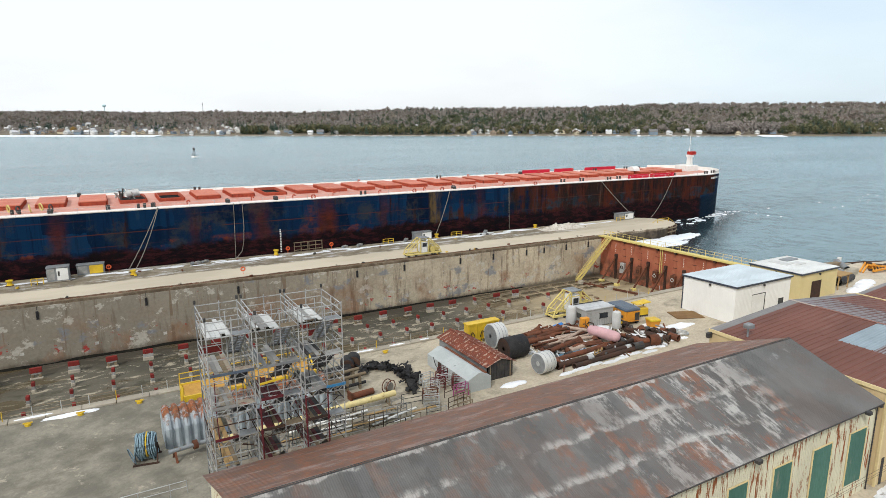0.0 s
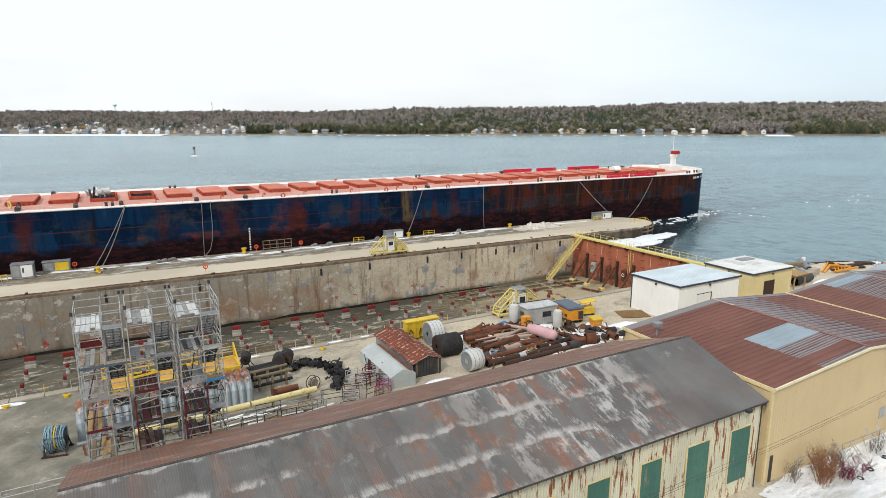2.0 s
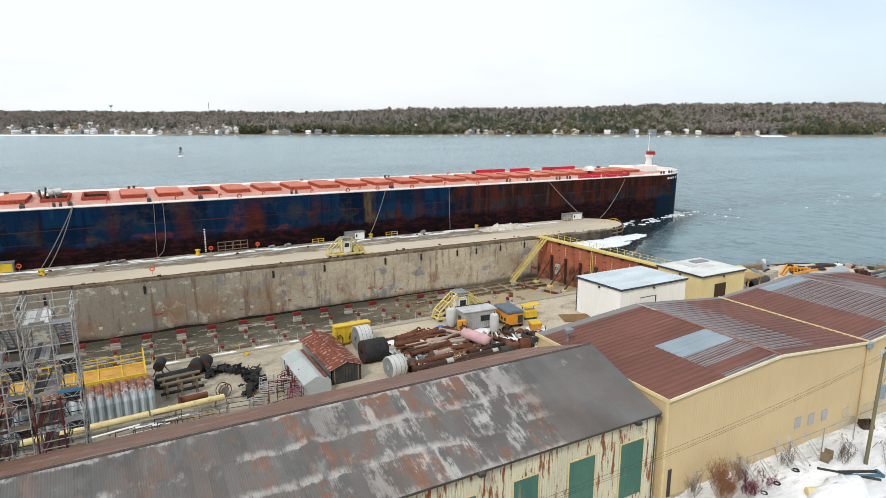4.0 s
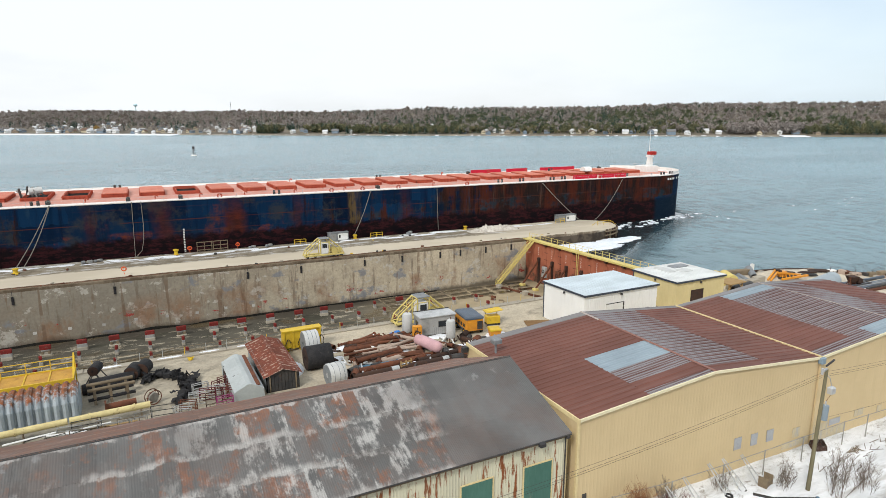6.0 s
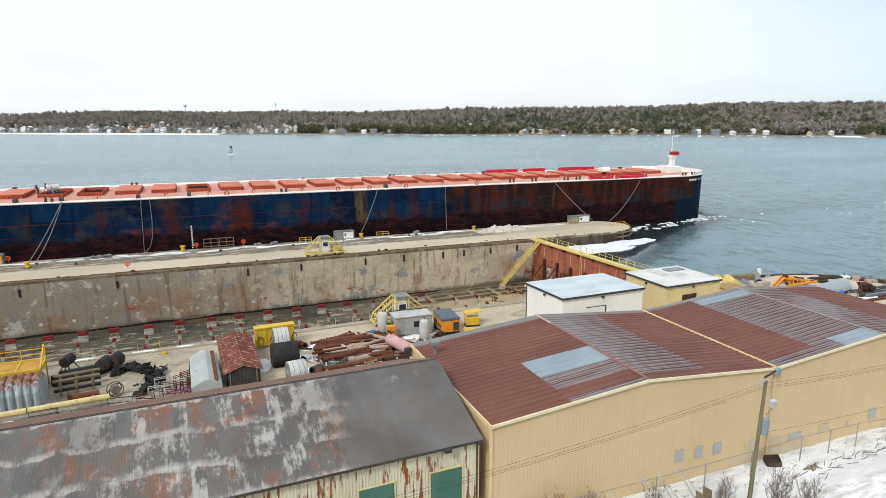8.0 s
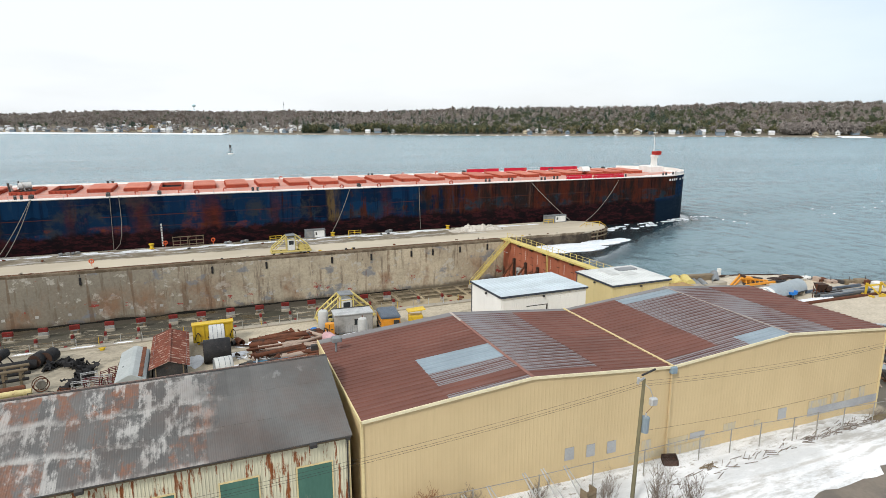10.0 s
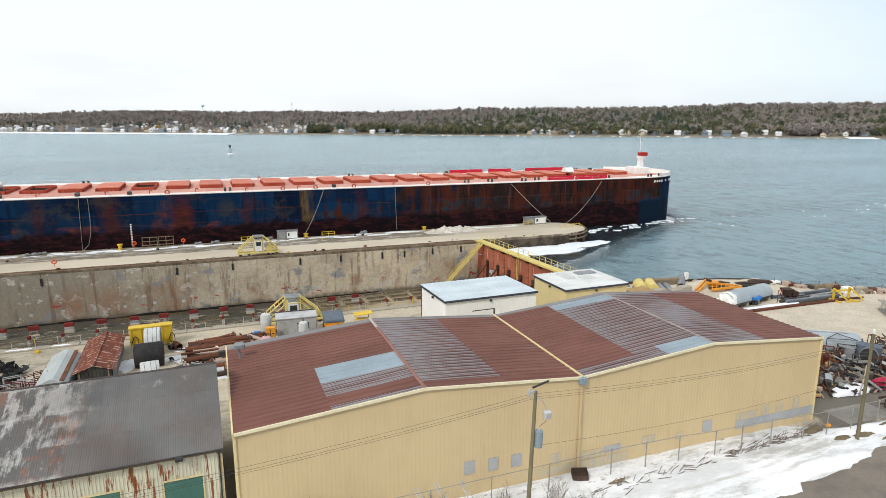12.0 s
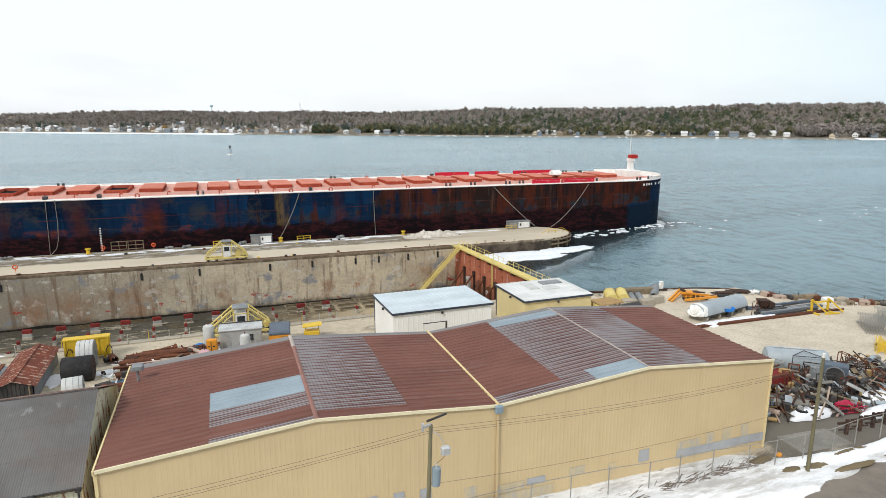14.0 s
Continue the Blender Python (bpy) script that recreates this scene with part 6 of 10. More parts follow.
def keel_block(w, h, d):
    k = thing("keel_block", "concrete docking block with a red timber cap" if w < 1.5 else "wide white docking block with a red cap", "docking block", group="docking blocks")
    a, b_ = (0.12, 0.56) if w > 1.5 else (0.3, 0.62)
    f = 0.8 if w > 1.5 else 1.0
    part("base", B().cbox(-w / 2 - 0.05, w / 2 + 0.05, -d / 2 - 0.1, d / 2 + 0.1, 0, h * a, 0.08), M["concrete"], k)
    if w > 1.5:
        for side in (-0.3, 0.3):
            part("leg", B().cbox(side * w - 0.19, side * w + 0.19, -d / 2 * f, d / 2 * f, h * a, h * 0.42, 0.05), M["timber"], k, "dark timber leg")
        part("pedestal", B().cbox(-w / 2 * f, w / 2 * f, -d / 2 * f, d / 2 * f, h * 0.42, h * b_, 0.05), M["plank_grey"], k, "pale painted beam")
    else:
        part("pedestal", B().cbox(-w / 2, w / 2, -d / 2, d / 2, h * a, h * b_, 0.05), M["plank_grey"], k, "pale painted pedestal")
    part("cap", B().cbox(-w / 2, w / 2, -d / 2, d / 2, h * b_, h, 0.06), M["cap_red"], k, "red timber cap")
    return k


blocks = [keel_block(1.6, 1.75, 0.5), keel_block(0.45, 1.5, 0.75), keel_block(1.5, 1.8, 0.45)]
first = [True, True, True]
for i in range(-4, 20):
    x = -10.2 + 5.1 * i
    for y, kinds in ((103.6, (0, 2)), (98.7, (1,)), (93.5, (1,)), (88.0, (1,))):
        kk = kinds[i % len(kinds)]
        if x > 62 and kk != 1 and i % 3 == 0:
            kk = 1
        m = pose(x + rng.uniform(-0.25, 0.25), y - 0.012 * (x - 40) + rng.uniform(-0.3, 0.3), FLOOR_Z, 0, 0, rng.uniform(-6, 6))
        if x > 80 and y > 100:
            continue
        if first[kk]:
            blocks[kk].matrix_basis, first[kk] = m, False
        else:
            copy_thing(blocks[kk], m)
# frames, beams and rubble at the gate end
M["silt_kerb"] = worn("silty_brown_kerb", (0.24, 0.195, 0.135), (0.17, 0.14, 0.095), (0.1, 0.08, 0.05), 0.6, 5, 0.9)
M["dock_silt"] = worn("dark_silty_pool", (0.035, 0.026, 0.014), (0.06, 0.045, 0.022), None, 0.5, 3, 0.12)
for i in range(7):
    for j in range(3):
        x, y = 69 + i * 5.0, 106.6 - j * 2.6 - i * 0.25
        single("recess_kerb", B().box(0, 4.4, 0, 0.25, -0.02, 0.1).box(0, 4.4, 1.6, 1.85, -0.02, 0.1).box(0, 0.25, 0.25, 1.6, -0.02, 0.1).box(4.15, 4.4, 0.25, 1.6, -0.02, 0.1), M["silt_kerb"], "low concrete kerb round a floor recess", "recess kerb", "dock floor recesses", x=x, y=y, z=FLOOR_Z + 0.05)
        single("recess_pool", B().box(0.27, 4.13, 0.27, 1.58, 0.0, 0.12), M["dock_silt"], "dark brown water standing in a floor recess", "pool", "dock floor pools", x=x, y=y, z=FLOOR_Z)
for i in range(9):
    a = Vector((96.2 + i * 0.75, 105.8 - i * 2.35, FLOOR_Z + 0.25))
    single("sill_beam", B().beam((0, 0, 0), (0.72, -2.25, 0), 0.4), M["rust"], "rusty steel sill beam on the dock floor", "beam", "sill beams", x=a.x, y=a.y, z=a.z)
    if i % 3 == 1:
        single("concrete_footing", B().cbox(-0.6, 0.6, -0.6, 0.6, 0, 0.8, 0.08), M["concrete"], "square concrete footing beside the sill beam", "footing", "sill footings", x=a.x - 0.5, y=a.y + 1.0, z=FLOOR_Z)
for i in range(26):
    x, y = rng.uniform(88, 103), rng.uniform(84, 104)
    single("rubble", B().cbox(-0.5, 0.5, -0.25, 0.25, 0, rng.uniform(0.15, 0.45), 0.06), rng.choice((M["concrete"], M["rust"], M["timber"])), "loose rubble block on the dock floor", "rubble", "dock rubble", x=x, y=y, z=FLOOR_Z, rz=rng.uniform(0, 180))

# railing along the near dock edge
rail = thing("dock_rail", "low yellow and grey pipe railing on the dock edge", "railing")
pm = B().cyl((0, 0, 0), (0, 0, 1.05), 0.04, 6).mesh("post")
for i in range(-14, 34):
    part("post", pm, M["galvanised"] if i % 4 else M["yellow"], rail).location = (i * 2.4, DOCK_Y - 0.4, -1.15)
for h in (0.5, 1.0):
    part("pipe_rail", B().beam((-36, DOCK_Y - 0.4, -1.15 + h), (57, DOCK_Y - 0.4, -1.15 + h), 0.045), M["timber"], rail)
for x in (-7.5, -3.2, 2.0, 29.3):
    v = thing("edge_bollard", "squat yellow valve box near the dock edge", "valve box", x, DOCK_Y - 2.0, G, group="dock edge valves")
    v.scale = (0.65, 0.65, 0.65)
    part("body", B().cyl((0, 0, 0), (0, 0, 0.35), 0.42, 12), M["yellow"], v)
    part("handle", B().beam((-0.6, 0, 0.42), (0.6, 0, 0.42), 0.16), M["yellow"], v)


def snow_patch(x, y, rx, ry, z, h, seed, name="snow_patch", mat="snow", label="patch of old snow on the ground", rz=0):
    b = B()
    n = 72 if mat == "ice" else 34
    rag = 0.3 if mat in ("ice", "earth") else 0.12
    rings = []
    for f, hh in ((1.0, -0.05), (0.93, 0.45), (0.7, 0.85), (0.35, 1.0)):
        rings.append([((rx * f * (1 + 0.34 * noise.noise((math.cos(2 * math.pi * k / n) * 1.6, math.sin(2 * math.pi * k / n) * 1.6, seed * 3.1)) + rag * noise.noise((math.cos(2 * math.pi * k / n) * 5, math.sin(2 * math.pi * k / n) * 5, seed)))) * math.cos(2 * math.pi * k / n),
                       (ry * f * (1 + 0.34 * noise.noise((math.cos(2 * math.pi * k / n) * 1.6, math.sin(2 * math.pi * k / n) * 1.6, seed * 3.1)) + rag * noise.noise((math.cos(2 * math.pi * k / n) * 5, math.sin(2 * math.pi * k / n) * 5, seed)))) * math.sin(2 * math.pi * k / n),
                       hh * h * (1 + 0.3 * noise.noise((k * 0.7, f * 3, seed)) if hh > 0 else 1)) for k in range(n)])
    b.loft(rings)
    single(name, b, M[mat], label, "snow" if mat.startswith("snow") else "ice", kind="stuff", x=x, y=y, z=z, rz=rz, smooth=True)


# ---- scaffold stair towers ----
SC_DECKS = {0: ("tank_white", "tank_white", "plank_grey", "tank_white"), 1: ("pale_plank", "plank_grey", "timber", "cabin_grey"), 2: ("pale_plank", "plywood", "pale_plank", "timber"), 3: ("plywood", "ochre", "timber", "rust_dark"), 4: ("maroon", "dark_steel", "timber", "maroon"), 5: ("cabin_grey", "plank_grey", "dark_steel", "steel_grey")}
M["pale_plank"] = worn("paint_splashed_plank", (0.42, 0.38, 0.31), (0.34, 0.3, 0.24), (0.3, 0.12, 0.09), 1.0, 8, 0.8, wear=(0.5, 0.62), vary=0.3)
SC_LIFTS = ((3, 3, 2, 2, 1, 1, 0), (4, 4, 4, 4, 4, 5, 0), (4, 5, 4, 4, 5, 5, 0))


def scaffold_tower(which, x0, y0, rz):
    """Seven lifts: a plank bay beside a stair bay whose flights all rise towards the workshop."""
    r = random.Random(200 + which)
    s = thing("scaffold_tower", ("tall scaffold stair tower with rust-stained and ochre plank decks", "tall scaffold stair tower with maroon tubes and dark plank decks", "tall scaffold stair tower with grey decks and a blue toe board")[which], "scaffold", x0, y0, -1.15, rz, group="scaffold towers")
    W, D, n, mid = 2.66, 4.1, 7, 1.5
    level = (0, 2.1, 4.2, 6.3, 8.4, 10.5, 12.75, 15.15)
    top = level[n]
    rail_mat = lambda z: M["scaffold"] if z > 8.5 or r.random() < 0.35 else r.choice((M["steel_grey"], M["rust_dark"], M["lattice_grey"]))
    for x in (0, mid, W):
        for y in (0, D / 2, D):
            reddish = (which > 0 and x == 0 and y == 0) or (which == 2 and x == mid and y == 0)
            hi = top + (1.15 if y in (0, D) else 1.0)
            if reddish:
                part("standard", B().cyl((x, y, 0), (x, y, level[5] - 0.2), 0.055, 6), M["maroon"], s, "dark red lower standard")
                part("standard", B().cyl((x, y, level[5] - 0.2), (x, y, hi), 0.04, 6), M["scaffold"], s)
                for k in range(1, 5):
                    part("coupler", B().cyl((x, y, level[k] - 0.12), (x, y, level[k] + 0.12), 0.1, 8), M["maroon"], s)
            else:
                part("standard", B().cyl((x, y, 0), (x, y, hi), 0.04, 6), M["scaffold"] if x else rail_mat(0), s)
            part("base_jack", B().box(x - 0.09, x + 0.09, y - 0.09, y + 0.09, -0.1, 0.02), M["steel_grey"], s)
    pk = B().cbox(0, 0.27, 0, D - 1.0, 0, 0.05, 0.015).mesh("plank")
    short = B().cbox(0, 0.27, 0, D - 2.2, 0, 0.05, 0.015).mesh("plank")
    for k in range(n):
        z, zd = level[k], level[k + 1]
        pal = SC_DECKS[SC_LIFTS[which][k]]
        for j in range(5):
            if 0 < k < n - 1 and r.random() < 0.04:
                continue
            cut = 0 < k < n - 1 and r.random() < 0.12
            ob = part("plank", short if cut else pk, M[r.choice(pal)], s)
            ob.location = (0.06 + j * 0.283, 0.15 + (r.uniform(0, 1.2) if cut else r.uniform(-0.1, 0.6)), zd + 0.02 * (j % 2))
        # rails and ledgers of the lift above
        for dz in (0.0, 0.5, 1.0):
            for y in (0, D):
                if dz == 0.5 and y == 0 and k % 2:
                    continue
                part("ledger", B().beam((0, y, zd + dz), (W, y, zd + dz), 0.05), rail_mat(zd), s)
            for x in ((0, mid, W) if dz == 0 else (0, W) if dz == 1.0 or k > 3 else (0,)):
                part("transom", B().beam((x, 0, zd + dz), (x, D, zd + dz), 0.05), rail_mat(zd), s)
        # lattice girder under the front edge
        if k < n - 1:
            g = B().beam((0, -0.04, zd - 0.38), (W, -0.04, zd - 0.38), 0.04)
            for i in range(6):
                a = i * W / 6
                g.beam((a, -0.04, zd - 0.38 if i % 2 else zd), (a + W / 6, -0.04, zd if i % 2 else zd - 0.38), 0.03)
            part("lattice_girder", g, rail_mat(zd), s)
        # stair flight rising towards the front, open treads
        y0_, y1_ = D - 0.55, 0.75
        for x in (mid + 0.14, (mid + W) / 2, W - 0.14):
            part("stringer", B().beam((x, y0_, z + 0.05), (x, y1_, zd), 0.06, 0.2), M["dark_steel"] if k < 6 else M["lattice_grey"], s)
        for x in (mid + 0.14, W - 0.14):
            part("stair_rail", B().beam((x, y0_, z + 1.0), (x, y1_, zd + 0.95), 0.04), rail_mat(z), s)
        for t in range(8):
            f = (t + 0.5) / 8
            y = y0_ + (y1_ - y0_) * f
            part("tread", B().box(mid + 0.16, W - 0.16, y - 0.12, y + 0.1, z + 0.05 + (zd - z - 0.05) * f - 0.02, z + 0.05 + (zd - z - 0.05) * f + 0.03), M["dark_steel"] if k < 6 else M["steel_grey"], s)
        part("landing", B().box(mid + 0.05, W - 0.05, 0.03, 0.75, zd - 0.03, zd + 0.04), M[r.choice(("plank_grey", "timber", "steel_grey", "pale_plank"))], s)
        part("landing", B().box(mid + 0.05, W - 0.05, D - 0.6, D - 0.03, z - 0.03 + (0.1 if k == 0 else 0), z + 0.04 + (0.1 if k == 0 else 0)), M[r.choice(("plank_grey", "timber", "dark_steel"))], s)
        part("diagonal_brace", B().beam((0.02, 0.0, z), (0.02, D, zd), 0.035), rail_mat(z), s)
        if k % 2 == 0:
            part("diagonal_brace", B().beam((0, D, zd), (mid, D, z), 0.035), rail_mat(z), s)
        if k < 5:
            for _ in range(2):
                part("hanging_frame", B().beam((r.uniform(0, W), -0.1, zd - r.uniform(0.2, 0.9)), (r.uniform(0, W), -0.1, zd - r.uniform(0.2, 0.9)), 0.05), M[r.choice(("dark_steel", "rust_dark", "lattice_grey"))], s)
            part("leaning_tube", B().beam((r.uniform(0.1, 1.3), r.uniform(0.2, 1.0), zd + 0.05), (r.uniform(0.1, 1.3), D - 0.3, zd + r.uniform(0.1, 1.2)), 0.06), M[r.choice(("maroon", "rust_dark", "steel_grey", "dark_steel"))], s)
            part("toe_board", B().box(0.05, mid - 0.05, -0.07, -0.03, zd + 0.02, zd + 0.2), M[r.choice(("rust_dark", "timber", "maroon", "plank_grey"))], s)
    # coloured boards
    if which == 0:
        part("toe_board", B().box(0.05, W, -0.09, -0.05, level[6] - 0.05, level[6] + 0.12), M["navy"], s, "slate blue toe board")
        part("back_board", B().box(0.05, mid, D + 0.03, D + 0.06, level[6] + 0.02, level[6] + 0.6), M["cap_red"], s, "red painted board")
    elif which == 1:
        part("toe_board", B().box(0.05, W, -0.09, -0.05, level[6] - 0.05, level[6] + 0.12), M["steel_grey"], s)
        part("sling_bar", B().beam((0, -0.12, level[5] + 1.2), (mid, -0.12, level[5] + 1.35), 0.12), M["yellow"], s, "yellow lifting bar")
    else:
        part("toe_board", B().box(mid - 0.1, W + 0.1, -0.09, -0.05, level[5] - 0.05, level[5] + 0.14), M["blue_board"], s, "blue toe board")
        part("back_board", B().box(mid + 0.1, mid + 0.7, D + 0.03, D + 0.06, level[6] + 0.02, level[6] + 0.45), M["cap_red"], s, "red painted board")
    for x, y in ((0, D), (W, D), (0, 0)):
        part("warning_lamp", B().cyl((x, y, top + 1.12), (x, y, top + 1.36), 0.085, 8), M["dark_steel"], s)
    return s


M["blue_board"] = worn("faded_blue_board", (0.04, 0.16, 0.32), (0.05, 0.2, 0.36), (0.3, 0.32, 0.33), 1.2, 8, 0.6)
for w_, (x, y) in enumerate(((5.0, 37.4), (7.93, 37.35), (10.85, 37.3))):
    scaffold_tower(w_, x, y, -0.5)
# decking and cast-off frames heaped at the feet of the towers
ft_ = random.Random(64)
for i in range(44):
    x, y = ft_.uniform(4.6, 15.5), ft_.uniform(41.8, 47.0) if i % 3 else ft_.uniform(36.6, 37.2)
    L = ft_.uniform(1.2, 3.0)
    single("loose_plank", B().cbox(-L / 2, L / 2, -0.13, 0.13, 0, 0.06, 0.01), M[ft_.choice(("white", "tank_white", "plywood", "ochre", "rust_dark", "timber", "navy"))], "loose scaffold plank at the towers' feet", "plank", "loose planks", x=x, y=y, z=G + 0.04 + 0.07 * (i % 8), rz=ft_.uniform(-60, 60))


# ---- corrugated pontoon, yellow platform, reels and rolls ----
def pontoon(x, y, L, label):
    p = thing("steel_pontoon", label, "pontoon", x, y, G, group="ribbed pontoons")
    prof = [(0, 0), (0, 1.75), (0.3, 2.4), (0.9, 2.8), (1.7, 2.95), (2.5, 2.8), (3.1, 2.4), (3.4, 1.75), (3.4, 0)]
    k = Nodes("grey_steel_rusty_top")
    z = k.axis(2)
    col = k.mix(k.band(k.noise(0.6, 6), 0.35, 0.65), (0.38, 0.43, 0.46), (0.28, 0.32, 0.35))
    run = k.math("ADD", z, k.math("MULTIPLY", k.noise(2.2, 9, (1, 1, 0.1), 0.7), 3.6))
    col = k.mix(k.band(run, 2.75, 3.5), col, k.mix(k.band(k.noise(2.0, 7, shift=5), 0.4, 0.6), (0.27, 0.095, 0.04), (0.15, 0.075, 0.045)))
    mt = k.done(col, 0.6, 0.1, k.noise(5, 6), 0.01)
    part("shell", B().loft([[(xx, a, b_) for a, b_ in prof] for xx in (0, L)]), mt, p)
    ribp = [(1.7 + (a - 1.7) * 1.17, b_ * 1.075 if b_ else 0) for a, b_ in prof]
    n = int(L / 0.66)
    for i in range(n):
        c = (i + 0.5) * L / n
        rings = []
        for dx, f in ((-0.27, 0.0), (-0.2, 0.7), (0, 1.0), (0.2, 0.7), (0.27, 0.0)):
            rings.append([(c + dx, a + (ra - a) * f, b_ + (rb - b_) * f) for (a, b_), (ra, rb) in zip(prof, ribp)])
        part("rib", B().loft(rings, closed=False, caps=False), mt, p)
    return p


pontoon(3.3, 54.6, 4.5, "grey ribbed steel pontoon with a rusty top")
pontoon(9.4, 54.8, 9.2, "long grey ribbed steel pontoon with rust-streaked top")


def yellow_platform():
    p = thing("work_platform", "yellow steel work platform with a plywood deck and rails", "platform", 5.5, 58.2, G)
    L, D, h = 12.6, 3.2, 2.7
    part("deck", B().box(0, L, 0, D, h, h + 0.12), M["ochre"], p, "ochre-stained plywood deck")
    for y in (0, D):
        part("edge_beam", B().box(-0.05, L + 0.05, y - 0.08, y + 0.08, h - 0.3, h + 0.25), M["yellow"], p)
    for i in range(7):
        x = i * L / 6
        part("cross_beam", B().box(x - 0.06, x + 0.06, 0.08, D - 0.08, h - 0.2, h + 0.2), M["yellow"], p)
        for y in (0, D):
            part("post", B().box(x - 0.06, x + 0.06, y - 0.06, y + 0.06, 0, h - 0.3), M["yellow"], p)
        part("rail_post", B().box(x - 0.04, x + 0.04, D - 0.04, D + 0.04, h + 0.2, h + 1.3), M["yellow"], p)
    for z in (0.75, 1.3):
        part("handrail", B().beam((0, D, h + z), (L, D, h + z), 0.07), M["yellow"], p)
    part("end_frame", B().beam((L, 0, h), (L, D, h + 1.7), 0.14).beam((L, D, h), (L, D, h + 1.7), 0.14), M["yellow"], p)
    part("ladder", B().beam((-0.5, 0, 0), (0, 0.4, h + 1), 0.1).beam((-0.5, 0.7, 0), (0, 1.1, h + 1), 0.1), M["yellow"], p)
    return p


yellow_platform()


def rope_reel():
    r = thing("rope_reel", "rusty-framed reel hung with loose pale blue rope", "reel", 1.75, 53.5, G, -12)
    pale = worn("pale_blue_rope", (0.30, 0.42, 0.48), (0.2, 0.3, 0.36), (0.1, 0.15, 0.19), 4, 30, 0.85)
    deep = worn("grey_blue_rope", (0.14, 0.21, 0.26), (0.09, 0.14, 0.18), None, 4, 30, 0.85)
    part("core", B().cyl((-0.72, 0.1, 1.45), (0.72, 0.1, 1.45), 0.55, 16), M["dark_steel"], r)
    strands = random.Random(5)
    for i in range(62):
        x = -0.72 + 1.44 * (i / 61)
        if 0.0 < x < 0.2:
            continue
        rad, drop, lean = strands.uniform(0.66, 0.95), strands.uniform(0.0, 0.55), strands.uniform(-0.3, 0.3)
        pts = []
        for k in range(17):
            a = 2 * math.pi * k / 16
            low = max(0.0, -math.sin(a))
            pts.append((x + lean * low + 0.05 * math.sin(3 * a + i), 0.1 + rad * math.cos(a) * (1 - 0.25 * low), 1.45 + rad * math.sin(a) - drop * low))
        part("rope_strand", B().tube([(a_, b_, max(c_, 0.06)) for a_, b_, c_ in pts], 0.05, 5), pale if strands.random() < 0.62 else deep, r)
    part("strap", B().tube([(0.1, 0.1 + 1.0 * math.cos(k * 0.4), 1.45 + 1.0 * math.sin(k * 0.4)) for k in range(16)], 0.06, 5), M["yellow"], r, "yellow strap")
    for x in (-0.85, 0.85):
        part("stand", B().beam((x, -0.8, 0), (x, 0.1, 1.45), 0.1).beam((x, 1.0, 0), (x, 0.1, 1.45), 0.1), M["rust_dark"], r)
    for sy in (-0.9, 0.9):
        part("skid", B().box(-1.0, 1.0, sy, sy + 0.16, 0, 0.13), M["rust_dark"], r)
    part("trailing_loop", B().torus((-1.1, -0.4, 0.75), (1, 0.5, 0.3), 0.7, 0.045, 22, 6), deep, r)
    return r


rope_reel()
wn = thing("winch_shaft", "grey steel winch shaft on rusty trestles", "winch", 3.3, 52.2, G, 8)
part("shaft", B().cyl((0, 0, 0.9), (5.2, 0, 0.9), 0.18, 12), M["steel_grey"], wn)
for x in (0.5, 3.4):
    part("trestle", B().beam((x, -0.6, 0), (x, 0, 1.0), 0.16).beam((x, 0.6, 0), (x, 0, 1.0), 0.16), M["rust"], wn)
part("coupling", B().cyl((2.0, 0, 0.9), (2.35, 0, 0.9), 0.4, 14), M["rust"], wn)
part("motor", B().cbox(4.2, 5.2, -0.5, 0.5, 0.5, 1.5, 0.1), M["navy"], wn)


def roll(name, label, x, y, r, w, mat, face, rz=0, hub=0.25, z=None, group=""):
    t = thing(name, label, "roll", x, y, G if z is None else z, rz, group=group)
    part("wrap", B().loft([[(xx, rr * math.cos(a), r + rr * math.sin(a)) for a in (2 * math.pi * k / 28 for k in range(28))] for xx, rr in ((-w / 2, r * 0.97), (-w / 2 + 0.05, r), (w / 2 - 0.05, r), (w / 2, r * 0.97))]), mat, t, smooth=True)
    for sg in (-1, 1):
        part("end_face", B().loft([[(sg * (w / 2 + dx), rr * math.cos(a), r + rr * math.sin(a)) for a in (2 * math.pi * k / 24 for k in range(24))] for dx, rr in ((0.0, r * 0.93), (0.03, r * 0.9), (0.03, hub), (-0.25, hub * 0.9))]), face, t)
    return t


wr = roll("membrane_roll", "big white-wrapped roll standing on the yard", 42.2, 60.6, 1.55, 1.7, M["tank_white"], M["steel_grey"], group="yard rolls")
for dx in (-0.45, 0.05, 0.5):
    part("binding_strap", B().torus((dx, 0, 1.55), (1, 0, 0), 1.555, 0.02, 28, 4), M["navy"], wr)
roll("rubber_roll", "big black rubber belt roll lying on the yard", 42.0, 56.6, 1.35, 2.9, M["rubber"], M["rust_dark"], group="yard rolls")
wr = roll("membrane_roll", "smaller white-wrapped roll near the workshop", 42.4, 51.4, 1.2, 1.8, M["tank_white"], M["steel_grey"], 6, 0.3, group="yard rolls")
for dx in (-0.5, 0.1, 0.6):
    part("binding_strap", B().torus((dx, 0, 1.2), (1, 0, 0), 1.205, 0.02, 28, 4), M["navy"], wr)
